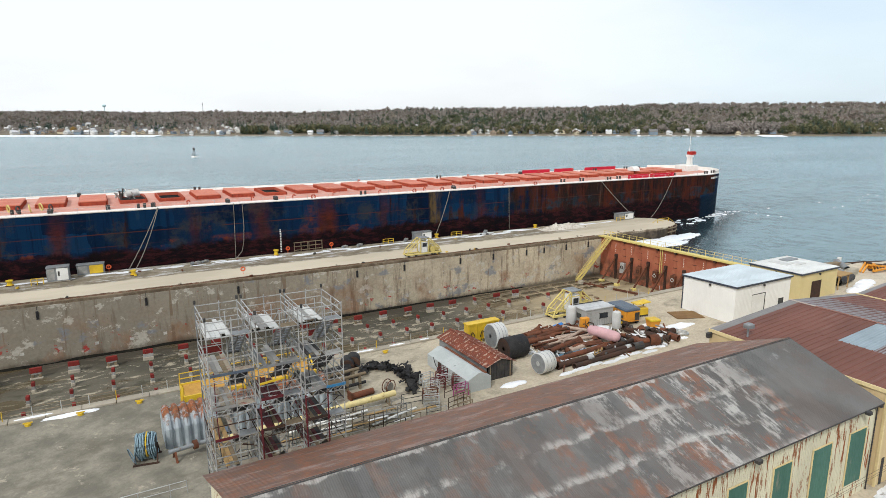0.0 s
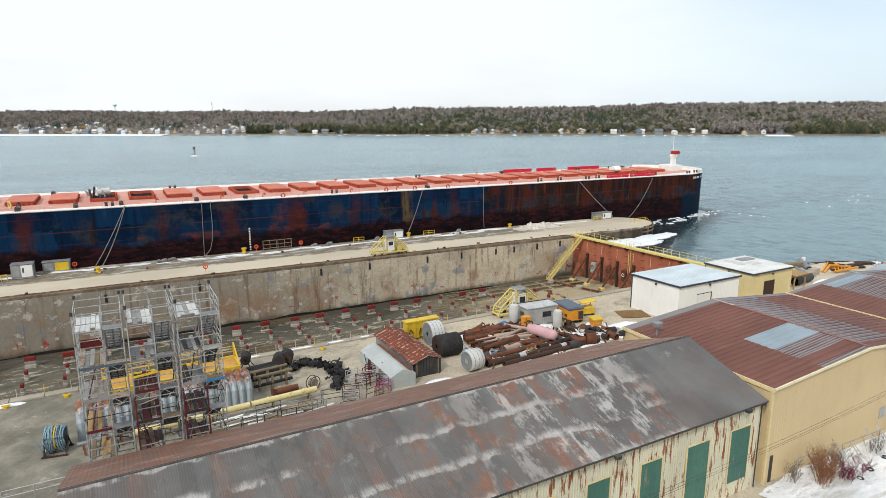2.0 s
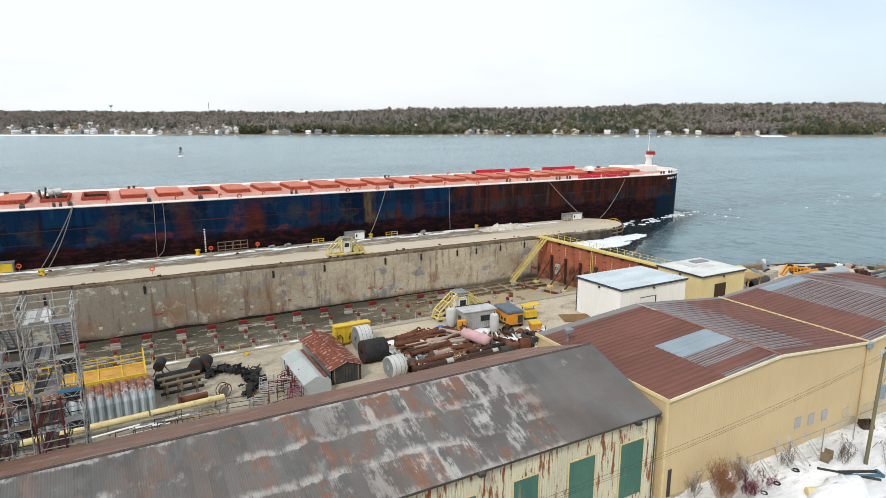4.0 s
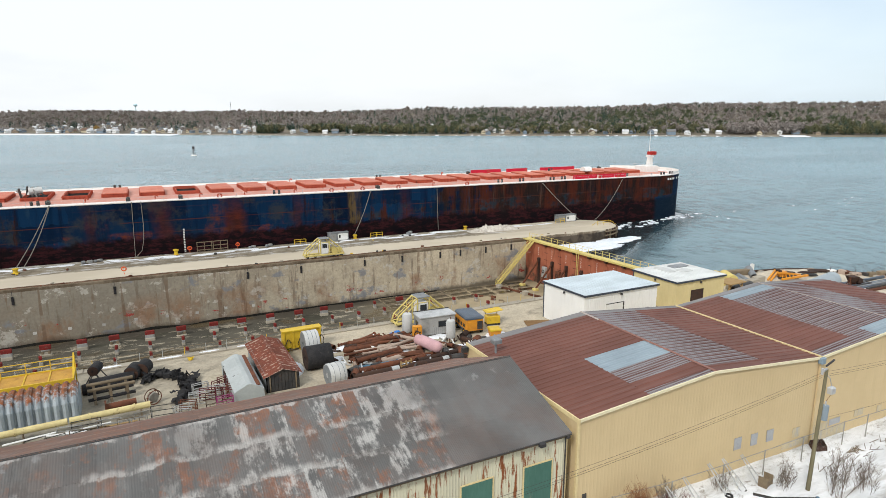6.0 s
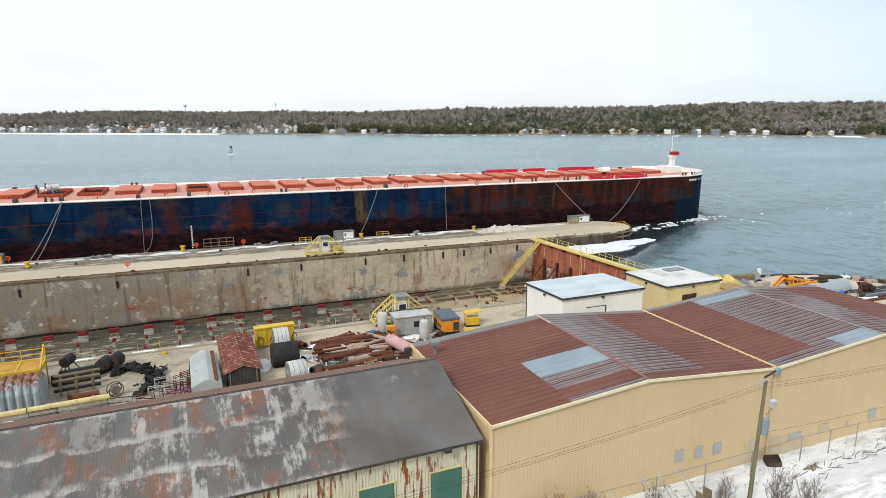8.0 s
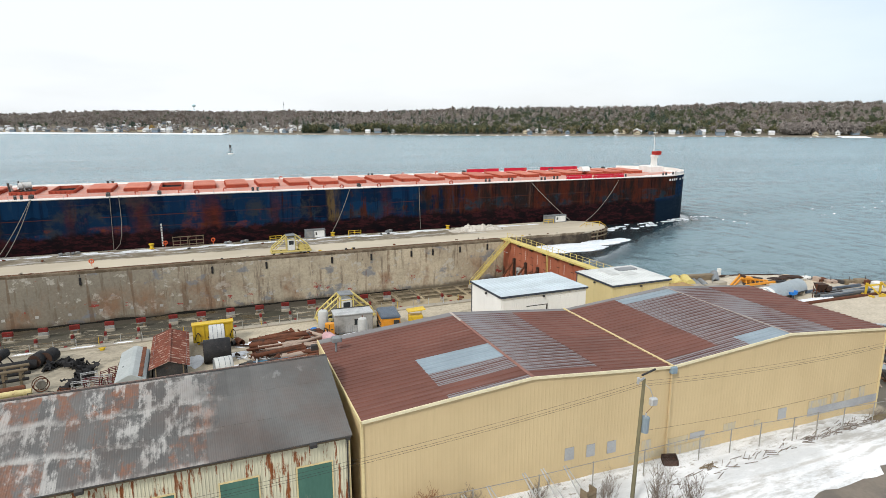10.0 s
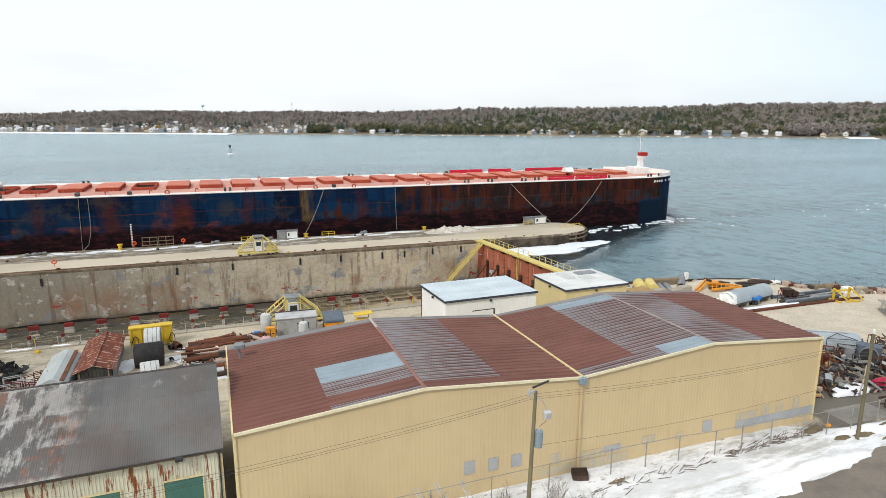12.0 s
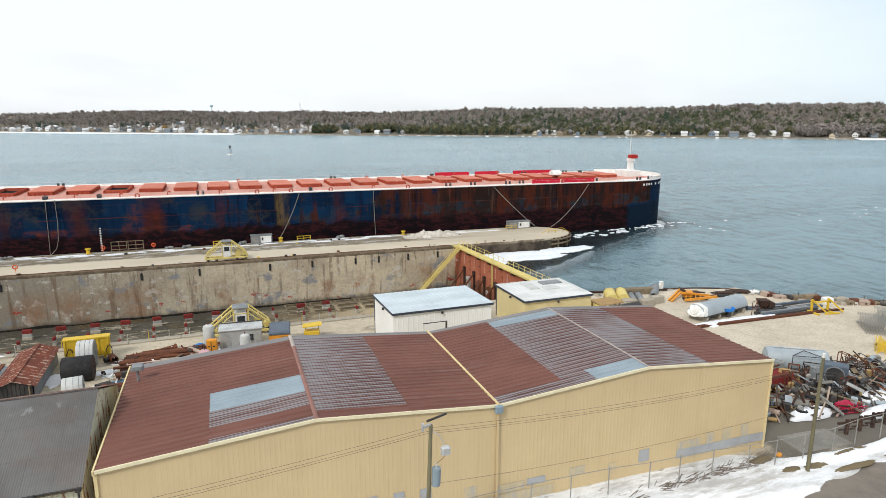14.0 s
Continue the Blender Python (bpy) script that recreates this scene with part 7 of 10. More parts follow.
for x, y, w, rz, z in ((20.6, 60.9, 4.2, 8, G), (21.2, 62.0, 4.2, 8, G), (24.3, 63.6, 1.6, 70, G), (23.3, 63.0, 1.6, 70, G), (19.7, 63.6, 1.7, 75, G + 1.0)):
    roll("belt_roll", "black rubber belting roll on the ground", x, y, 0.78 if w < 2 and z == G else 0.55, w, M["rubber"], M["rust_dark"], rz, 0.15, z, "belting rolls")
ck = thing("belt_cradle", "black steel cradle that holds a belting roll", "cradle", 19.7, 63.6, G, 75)
for sg in (-1, 1):
    for e in (-1, 1):
        part("strut", B().beam((sg * 0.9, e * 0.9, 0), (sg * 0.6, 0, 1.55), 0.1), M["dark_steel"], ck)
wf = thing("timber_rack", "rough timber rack over black rollers", "rack", 19.6, 57.4, G, 6)
for x in (0.2, 1.6, 3.1):
    part("upright", B().box(x - 0.12, x + 0.12, -0.15, 0.15, 0, 1.6), M["timber"], wf)
    part("upright", B().box(x - 0.12, x + 0.12, 1.35, 1.65, 0, 1.6), M["timber"], wf)
for y, z in ((0, 1.6), (1.5, 1.6), (0, 0.6), (1.5, 0.7)):
    part("roller", B().cyl((-0.4, y, z), (3.8, y, z), 0.17, 10), M["rubber"] if z < 1 else M["timber"], wf)

# heap of cut belting
heap = random.Random(9)
for i in range(78):
    t = i / 77
    a = radians(128 - 190 * t)
    cx, cy = 25.9 + 2.5 * math.cos(a), 58.0 + 3.9 * math.sin(a)
    b = B()
    w, L = heap.uniform(0.25, 0.75), heap.uniform(0.7, 1.7)
    base = heap.uniform(0.02, 0.35)
    rows = []
    for k in range(10):
        s_ = k / 9
        z = base + 0.75 * abs(noise.noise((s_ * 4.6, i * 3.3, 1))) + 0.12 * math.sin(s_ * 11 + i)
        y_ = 0.25 * noise.noise((s_ * 3, i * 1.7, 4))
        z2 = max(z + 0.35 * noise.noise((i, s_ * 2, 2)), 0.02)
        rows.append([(L * (s_ - 0.5), y_ - w / 2, max(z, 0.02)), (L * (s_ - 0.5), y_ + w / 2, z2), (L * (s_ - 0.5), y_ + w / 2, z2 + 0.05), (L * (s_ - 0.5), y_ - w / 2, max(z, 0.02) + 0.05)])
    b.loft(rows)
    single("belt_scrap", b, M["rubber"], "crumpled strip of black rubber belting", "belting", "belting heap", x=cx + heap.gauss(0, 0.4), y=cy + heap.gauss(0, 0.35), z=G, rz=math.degrees(a) + 90 + heap.uniform(-70, 70), smooth=True)
hr = thing("hose_reel", "rusty wire reel standing by the yellow pipe", "reel", 24.9, 55.2, G, 25)
for y in (-0.3, 0.3):
    part("rim", B().torus((0, y, 0.75), (0, 1, 0), 0.7, 0.05, 20, 6), M["rust"], hr)
for a in range(6):
    part("spoke", B().beam((0, 0, 0.75), (0.7 * math.cos(a * 1.047), 0, 0.75 + 0.7 * math.sin(a * 1.047)), 0.05), M["rust"], hr)
part("wire", B().cyl((0, -0.28, 0.75), (0, 0.28, 0.75), 0.45, 14), M["rope"], hr)

yp = thing("yellow_pipe", "pale yellow pipe lengths on low trestles", "pipe", 8.6, 52.0, G, 3.5)
for a, b_ in ((-1.0, 9.2), (9.35, 16.0)):
    part("pipe", B().pipe((a, 0, 1.0), (b_, 0, 1.0), 0.3, 0.04, 16), M["cream_pipe"], yp)
for x in (1.5, 5.2, 10.9, 14.6):
    part("flange", B().cyl((x, 0, 1.0), (x + 0.14, 0, 1.0), 0.36, 16), M["cream_pipe"], yp)
    part("saddle", B().beam((x + 0.6, -0.5, 0), (x + 0.6, 0.5, 0), 0.16).beam((x + 0.6, -0.4, 0), (x + 0.6, -0.2, 0.8), 0.1).beam((x + 0.6, 0.4, 0), (x + 0.6, 0.2, 0.8), 0.1), M["timber"], yp)
rb = thing("rust_roller", "rusty steel roller beside the yellow pipe", "roller", 20.8, 55.6, G, 5)
part("barrel", B().cyl((0, 0, 0.35), (2.6, 0, 0.35), 0.33, 14), M["rust"], rb)
part("end_plate", B().box(-0.15, 0, -0.45, 0.45, 0, 0.9), M["rust"], rb)

# stacked scaffold frames and tubes behind the workshop
st = random.Random(31)
for i in range(44):
    x, y = st.uniform(14.5, 30), st.uniform(41.5, 51.5)
    if x > 24 and y < 44:
        continue
    f = thing("scaffold_section", "grey scaffold section stacked on the yard", "scaffold section", x, y, G, st.uniform(-12, 14), group="stacked scaffold sections", ry=0)
    h, w = st.uniform(1.0, 1.9), st.uniform(1.3, 2.4)
    mt = st.choice((M["lattice_grey"], M["rust_dark"], M["timber"], M["dark_steel"], M["scaffold"]))
    for xx in (0, w):
        part("leg", B().beam((xx, 0, 0), (xx, 0, h), 0.06), mt, f)
    for k in range(3):
        part("rung", B().beam((0, 0, h * (0.3 + 0.35 * k)), (w, 0, h * (0.3 + 0.35 * k)), 0.05), mt, f)
for i in range(40):
    x, y = st.uniform(13, 28), st.uniform(42, 52)
    L = st.uniform(2, 4.5)
    single("loose_plank", B().cbox(-L / 2, L / 2, -0.13, 0.13, 0, 0.06, 0.01), st.choice((M["plank_grey"], M["timber"], M["white"], M["plywood"])), "loose scaffold plank on the stacks", "plank", "loose planks", x=x, y=y, z=G + 0.02 + 0.07 * (i % 12), rz=st.uniform(-14, 14))
for i, (x, y, mt) in enumerate(((29.0, 53.2, "maroon"), (29.9, 53.6, "galvanised"), (30.6, 54.4, "maroon"), (31.2, 55.2, "maroon"), (31.6, 53.2, "rust"), (28.0, 52.6, "galvanised"), (31.0, 52.4, "maroon"), (28.6, 54.6, "galvanised"), (27.0, 51.4, "rust"), (26.4, 50.0, "galvanised"), (29.6, 49.0, "timber"), (30.4, 50.4, "magenta"))):
    f = thing("folding_trestle", "%s tube trestle frame on the yard" % {"magenta": "magenta painted", "galvanised": "bare grey", "maroon": "dark red", "rust": "rusty brown", "timber": "worn timber"}[mt], "trestle", x, y, G, st.uniform(-25, 25), group="tube trestles")
    for xx in (0, 1.5):
        for yy in (0, 0.7):
            part("leg", B().beam((xx, yy, 0), (xx, yy * 0.6 + 0.1, 1.35), 0.07), M[mt], f)
    for z in (0.25, 0.7, 1.3):
        for yy in (0, 0.7):
            yv = yy + (yy * 0.6 + 0.1 - yy) * z / 1.35
            part("rail", B().beam((0, yv, z), (1.5, yv, z), 0.06), M[mt], f)
    part("cross_bar", B().beam((0, 0, 0.5), (0, 0.7, 0.5), 0.06).beam((1.5, 0, 0.5), (1.5, 0.7, 0.5), 0.06), M[mt], f)


# ---- shed and long grey hull section ----
def small_shed():
    h = thing("tool_shed", "narrow dark timber shed with a rusty red sheet roof", "shed", 35.4, 52.4, G)
    W, D, e, r = 3.4, 10.6, 1.85, 2.45
    part("wall", B().box(0, 0.1, 0, D, 0, e), M["steel_grey"], h)
    part("wall", B().box(W - 0.1, W, 0, D, 0, e), M["steel_grey"], h)
    part("gable", B().add([(0, y, 0) for y in (0, 0.1)] + [(W, y, 0) for y in (0, 0.1)] + [(W, y, e) for y in (0, 0.1)] + [(W / 2, y, r - 0.08) for y in (0, 0.1)] + [(0, y, e) for y in (0, 0.1)], [(0, 2, 4, 6, 8), (9, 7, 5, 3, 1), (0, 1, 3, 2), (2, 3, 5, 4), (4, 5, 7, 6), (6, 7, 9, 8), (8, 9, 1, 0)]), M["dark_steel"], h, "dark weathered plank gable")
    part("gable", B().box(0.1, W - 0.1, D - 0.1, D, 0, e), M["dark_steel"], h)
    for i in range(9):
        part("board", B().box(0.15 + i * 0.36, 0.44 + i * 0.36, -0.04, 0.0, 0.05, e + (0.35 if 2 < i < 7 else 0.1)), M["dark_steel"], h)
    k = Nodes("flaking_red_roof")
    col = k.mix(k.band(k.noise(0.5, 6), 0.35, 0.65), (0.19, 0.058, 0.036), (0.13, 0.045, 0.03))
    k2 = k.math("MULTIPLY", k.wave("Y", 0.75), k.band(k.noise(1.6, 8, shift=3), 0.42, 0.6))
    col = k.mix(k.band(k2, 0.45, 0.75, 0, 0.7), col, (0.45, 0.34, 0.27))
    mt = k.done(col, 0.7, 0, k.noise(4, 6), 0.02)
    for sg in (0, 1):
        xe, xr = (-0.3, W / 2) if sg == 0 else (W + 0.3, W / 2)
        ze = e - 0.12
        n = 8
        for i in range(n):
            y0, y1 = -0.3 + i * (D + 0.6) / n, -0.3 + (i + 1) * (D + 0.6) / n - 0.03
            a, b_, c, d = ((xe, y1, ze), (xe, y0, ze), (xr, y0, r), (xr, y1, r)) if sg == 0 else ((xe, y0, ze), (xe, y1, ze), (xr, y1, r), (xr, y0, r))
            part("roof_sheet", ribbed_roof(a, b_, c, d, 0.2, 0.02, 0.04), mt, h)
    part("ridge_cap", B().beam((W / 2, -0.3, r + 0.03), (W / 2, D + 0.3, r + 0.03), 0.25, 0.08), mt, h)
    part("door_post", B().box(0.3, 0.42, -0.12, -0.02, 0, e).box(W - 0.42, W - 0.3, -0.12, -0.02, 0, e), M["timber"], h)


small_shed()
hb = thing("steel_casing", "long pale grey steel casing with a peaked top", "casing", 32.0, 50.9, G)
pr = [(0, 0), (0, 1.35), (1.3, 2.0), (1.7, 2.0), (2.9, 1.35), (2.9, 0)]
part("shell", B().loft([[(a, y, b_) for a, b_ in pr] for y in (0, 8.9)]), worn("pale_grey_primer", (0.42, 0.45, 0.45), (0.36, 0.39, 0.39), (0.25, 0.22, 0.18), 0.5, 6, 0.6, wear=(0.62, 0.75)), hb)
part("rust_flashing", B().beam((2.4, 0.3, 1.68), (2.4, 9.0, 1.68), 0.4, 0.1), M["rust"], hb, "rusty flashing strip")
part("hatch_door", B().box(-0.08, 0.0, 5.6, 6.3, 0, 1.3), M["rust_dark"], hb)
part("cable", B().tube([(0.02, 7.5, 1.4), (-0.1, 6.8, 0.7), (-0.1, 5.6, 0.45), (-0.05, 4.2, 0.9), (0.6, 3.6, 1.7)], 0.04), M["rubber"], hb)
snow_patch(37.4, 50.3, 1.6, 0.6, G, 0.2, 3)
snow_patch(39.6, 57.5, 1.0, 2.2, G, 0.12, 4)
for i in range(7):
    snow_patch(44.5 + i * 2.2, 49.7 + 0.25 * (i % 3), 1.3, 0.32, G, 0.15, 5 + i, mat="snow_dirty")

# yellow skip
sk = thing("yellow_skip", "yellow steel spreader box with hanging slings", "skip", 39.5, 62.9, G)
part("body", B().cbox(0, 4.7, 0, 1.0, 0.35, 2.55, 0.06), M["yellow"], sk)
for x in (0.1, 1.2, 2.35, 3.5, 4.5):
    part("rib", B().box(x, x + 0.14, -0.1, 0.0, 0.35, 2.55), M["yellow"], sk)
part("top_rim", B().box(-0.08, 4.78, -0.12, 1.08, 2.5, 2.65), M["yellow"], sk)
for x in (0.5, 2.0, 4.0):
    part("foot", B().box(x, x + 0.25, 0.1, 0.9, 0, 0.35), M["yellow"], sk)
for x in (0.55, 2.05, 4.6):
    part("sling", B().tube([(x, -0.12, 1.6), (x - 0.3, -0.16, 0.9), (x - 0.1, -0.16, 0.4), (x + 0.35, -0.16, 0.5), (x + 0.35, -0.14, 1.2), (x + 0.1, -0.12, 1.6)], 0.05), M["rubber"], sk)

# ---- pipe pile ----
pp = random.Random(77)
PIPES = [(44.2, 51.2, 15.2, 0.36, 1, "rust_dark", 0), (46.0, 50.3, 13.0, 0.28, 3, "rust_dark", 0), (45.5, 52.8, 8.2, 0.3, 4, "rust", 0), (45.0, 53.7, 5.4, 0.26, -4, "blue_pipe", 0), (52.4, 52.2, 6.8, 0.3, 7, "rust_dark", 0.1),
         (60.6, 56.6, 6.0, 0.34, -70, "rust_dark", 0), (53.0, 60.5, 7.5, 0.22, -58, "pale_rust", 0.55), (54.2, 60.0, 7.0, 0.2, -57, "rust", 0.45), (58.0, 55.4, 5.6, 0.3, -62, "rust_dark", 0)]
for i in range(46):
    PIPES.append((pp.uniform(45.2, 49.5), 54.2 + 7.6 * i / 46 + pp.uniform(-0.3, 0.3), pp.uniform(3.6, 8.2), pp.uniform(0.12, 0.31), pp.gauss(4, 11), pp.choice(("rust", "rust_dark", "rust", "rust", "pale_rust")), pp.choice((0, 0, 0.3, 0.5))))
M["blue_pipe"] = worn("faded_blue_pipe", (0.09, 0.19, 0.27), (0.07, 0.14, 0.2), (0.2, 0.1, 0.06), 1, 8, 0.6)
M["pale_rust"] = worn("pale_primed_pipe", (0.42, 0.33, 0.27), (0.33, 0.25, 0.2), (0.2, 0.1, 0.06), 1, 8, 0.7)
for x, y, L, r, rz, mt, lift in PIPES:
    t = thing("scrap_pipe", {"rust": "rust-brown flanged steel pipe in the pipe pile", "rust_dark": "dark rusty steel pipe in the pipe pile", "blue_pipe": "faded blue steel pipe in the pipe pile", "pale_rust": "pale primed steel pipe in the pipe pile"}[mt], "pipe", x, y, G + r + lift + 0.04, rz, group="scrap pipes")
    part("pipe", B().pipe((0, 0, 0), (L, 0, 0), r, 0.035, 16), M[mt], t)
    for e in (0.0, L - 0.09):
        if pp.random() < 0.75:
            part("flange", B().pipe((e, 0, 0), (e + 0.1, 0, 0), r * 1.38, r * 0.42, 16), M[mt], t)
    if r > 0.33:
        part("wrap", B().pipe((L * 0.3, 0, 0), (L * 0.3 + 0.9, 0, 0), r + 0.02, 0.03, 16), M["galvanised"], t, "grey sheet wrap")
        part("wrap", B().pipe((L * 0.72, 0, 0), (L * 0.72 + 0.8, 0, 0), r + 0.02, 0.03, 16), M["galvanised"], t, "grey sheet wrap")
for i in range(190):
    x, y = pp.uniform(44, 66), pp.uniform(50.5, 61.5)
    if x > 60 and y > 55:
        y -= 4
    sz = pp.uniform(0.25, 0.75)
    k = pp.random()
    if k < 0.25:
        single("scrap_fitting", B().pipe((-sz, 0, sz * 0.7), (sz, 0, sz * 0.7), sz * 0.65, 0.05, 12), pp.choice((M["rust"], M["rust_dark"], M["dark_steel"])), "rusty pipe fitting lying in the scrap", "fitting", "scrap fittings", x=x, y=y, z=G, rz=pp.uniform(0, 180))
    elif k < 0.52:
        single("scrap_bar", B().beam((-sz * 2.4, 0, 0.1), (sz * 2.4, 0, 0.1 + pp.uniform(0, 0.7)), 0.14), pp.choice((M["rust"], M["timber"], M["galvanised"], M["plank_grey"], M["white"], M["rust_dark"])), "loose bar lying across the scrap", "bar", "scrap bars", x=x, y=y, z=G + 0.05, rz=pp.uniform(0, 180))
    else:
        snow_patch(x, y, sz * 1.8, sz * 1.1, G, 0.16, i + 20)
tx = thing("timber_pallet", "upright timber pallet beside the pipes", "pallet", 49.8, 51.0, G, 10)
for z in (0.2, 0.6, 1.0):
    part("slat", B().box(0, 1.5, 0, 0.05, z, z + 0.14), M["plywood"], tx)
for x in (0, 0.7, 1.38):
    part("post", B().box(x, x + 0.12, 0.05, 0.15, 0, 1.25), M["plywood"], tx)

# ---- tanks, site cabin, compressor ----
pt = thing("pink_tank", "faded pink horizontal pressure tank on saddles", "tank", 55.1, 55.1, G, 104)
part("shell", B().loft([[(x, r * math.cos(a), 1.15 + r * math.sin(a)) for a in (2 * math.pi * k / 20 for k in range(20))] for x, r in ((-2.3, 0.12), (-2.22, 0.4), (-1.98, 0.62), (-1.6, 0.7), (1.6, 0.7), (1.98, 0.62), (2.22, 0.4), (2.3, 0.12))]), M["pink"], pt, smooth=True)
for x in (-1.4, 1.4):
    part("saddle", B().box(x - 0.12, x + 0.12, -0.6, 0.6, 0, 0.6), M["rust"], pt)
part("pipe_loop", B().tube([(2.2, 0, 1.2), (2.6, 0, 1.6), (2.3, 0, 2.1), (1.6, 0, 2.1), (1.5, 0, 1.8)], 0.09, 8), M["rust_dark"], pt)


def upright_tank(x, y, r, h, label):
    t = thing("upright_tank", label, "tank", x, y, G, group="upright tanks")
    part("shell", B().loft([[(rr * math.cos(a), rr * math.sin(a), z) for a in (2 * math.pi * k / 20 for k in range(20))] for rr, z in ((r * 0.8, 0.55), (r, 0.75), (r, h - 0.45), (r * 0.85, h - 0.15), (r * 0.4, h), (0.06, h + 0.02))]), M["tank_white"], t, smooth=True)
    for a in range(4):
        c, s_ = math.cos(a * 1.571 + 0.78) * r * 0.8, math.sin(a * 1.571 + 0.78) * r * 0.8
        part("leg", B().beam((c, s_, 0), (c, s_, 0.9), 0.09), M["rust"], t)
    part("top_valve", B().cyl((0, 0, h), (0, 0, h + 0.25), 0.07, 8), M["rust"], t)


upright_tank(59.2, 57.0, 0.6, 3.0, "white upright air tank with a domed top")
upright_tank(55.2, 61.5, 0.66, 3.15, "tall grey-white air tank with stained sides")


def cabin():
    c = thing("site_cabin", "grey metal site cabin with two small windows", "cabin", 56.4, 60.0, G, -4)
    part("body", B().cbox(0, 4.9, 0, 2.5, 0.2, 2.55, 0.05), M["cabin_grey"], c)
    part("roof", B().cbox(-0.12, 5.02, -0.12, 2.62, 2.55, 2.7, 0.05), M["galvanised"], c, "pale roof sheet")
    part("roof_edge", B().beam((-0.1, 2.55, 2.72), (5.0, 2.55, 2.72), 0.14), M["dark_steel"], c)
    for x0, x1, z0, z1 in ((2.5, 3.9, 1.2, 1.85),):
        w = part("window", B().box(x0, x1, -0.04, 0.02, z0, z1), M["glass"], c)
        part("frame", B().box(x0 - 0.06, x1 + 0.06, -0.05, 0.0, z0 - 0.06, z0).box(x0 - 0.06, x1 + 0.06, -0.05, 0.0, z1, z1 + 0.06), M["dark_steel"], w)
    w = part("window", B().box(-0.04, 0.02, 0.8, 1.7, 1.2, 1.9), M["glass"], c)
    part("door", B().box(0.35, 1.2, -0.04, 0.01, 0.25, 2.25), M["plank_grey"], c)
    for x in (0.3, 4.6):
        part("skid", B().box(x - 0.15, x + 0.15, 0, 2.5, 0, 0.2), M["timber"], c)
    for i in range(12):
        part("panel_rib", B().box(1.3 + i * 0.3, 1.33 + i * 0.3, -0.015, 0.0, 0.25, 1.1), M["steel_grey"], c)


cabin()
oc = thing("orange_cabinet", "orange steel cabinet with stencilled strokes", "cabinet", 54.9, 58.9, G, -10)
part("body", B().cbox(0, 1.15, 0, 0.7, 0.1, 2.05, 0.05), M["orange"], oc)
part("door_bar", B().box(0.5, 0.56, -0.05, 0, 0.2, 1.9), M["dark_steel"], oc)
part("stroke", B().box(0.15, 0.4, -0.02, 0, 1.2, 1.35).box(0.7, 1.0, -0.02, 0, 1.2, 1.35), M["dark_steel"], oc)
bt = B()
bt.loft([[(0.45 * i + 0.12 * noise.noise((i, j, 3)), 0.4 * j, 0.1 + 0.75 * abs(noise.noise((i * 0.9, j * 0.9, 4))) + 0.45 * math.sin(math.pi * (i + 0.5) / 5) * math.sin(math.pi * (j + 0.5) / 4)) for j in range(4)] for i in range(5)], closed=False, caps=False)
single("blue_tarpaulin", bt, M["blue"], "crumpled bright blue tarpaulin by the tank", "tarpaulin", x=53.0, y=61.5, z=G)


def compressor():
    c = thing("air_compressor", "yellow and slate towable air compressor on wheels", "compressor", 62.0, 58.0, G, -7)
    part("body", B().cbox(0, 2.45, 0, 4.1, 0.55, 2.1, 0.1), M["orange"], c, "orange-yellow body panels")
    part("canopy", B().cbox(-0.06, 2.51, -0.06, 4.16, 2.08, 2.42, 0.14), M["navy"], c, "slate blue canopy")
    part("end_grille", B().box(1.55, 2.3, -0.06, 0.0, 0.7, 1.8), M["dark_steel"], c)
    part("end_panel", B().box(0.2, 1.35, -0.05, 0.0, 0.9, 1.75), M["orange"], c)
    part("side_band", B().box(-0.05, 0.0, 0.2, 3.9, 0.55, 0.75), M["navy"], c)
    for i in range(4):
        part("side_vent", B().box(-0.04, 0.0, 0.5 + i * 0.9, 1.0 + i * 0.9, 1.0, 1.4), M["dark_steel"], c)
    for y in (0.7, 3.3):
        for x in (-0.1, 2.3):
            w = part("wheel", B().cyl((x, y, 0.4), (x + 0.25, y, 0.4), 0.4, 16), M["rubber"], c)
            part("rim", B().cyl((x - 0.02, y, 0.4), (x + 0.27, y, 0.4), 0.2, 12), M["yellow"], w)
    part("drawbar", B().beam((1.2, 4.1, 0.6), (1.2, 5.3, 0.5), 0.15), M["navy"], c)
    part("chassis", B().box(0.1, 2.35, 0.1, 4.0, 0.42, 0.56), M["dark_steel"], c)


compressor()
yb2 = thing("yellow_bin", "small yellow grit bin on the concrete", "bin", 65.0, 55.9, G, -15)
yb2.scale = (1.3, 1.3, 1.5)
part("body", B().loft([[(a * w, b_ * w, z) for a, b_ in ((-1, -1), (1, -1), (1, 1), (-1, 1))] for z, w in ((0, 0.42), (0.7, 0.55))]), M["orange"], yb2)
part("lid", B().cbox(-0.6, 0.6, -0.6, 0.6, 0.7, 0.86, 0.06), M["yellow"], yb2)
gb = thing("yellow_generator", "bright yellow generator with an open lid", "generator", 66.4, 60.0, G, -12)
part("body", B().cbox(0, 1.9, 0, 1.3, 0.3, 1.3, 0.08), M["yellow"], gb)
part("lid", B().beam((-0.2, 0.6, 1.9), (2.2, 0.8, 2.1), 1.5, 0.1), M["yellow"], gb)
part("stay", B().beam((0.1, 1.2, 1.3), (0.1, 1.2, 1.95), 0.08).beam((1.8, 1.2, 1.3), (1.8, 1.2, 2.0), 0.08), M["dark_steel"], gb)
part("skid", B().box(0, 1.9, 0.1, 0.3, 0, 0.3).box(0, 1.9, 1.0, 1.2, 0, 0.3), M["dark_steel"], gb)
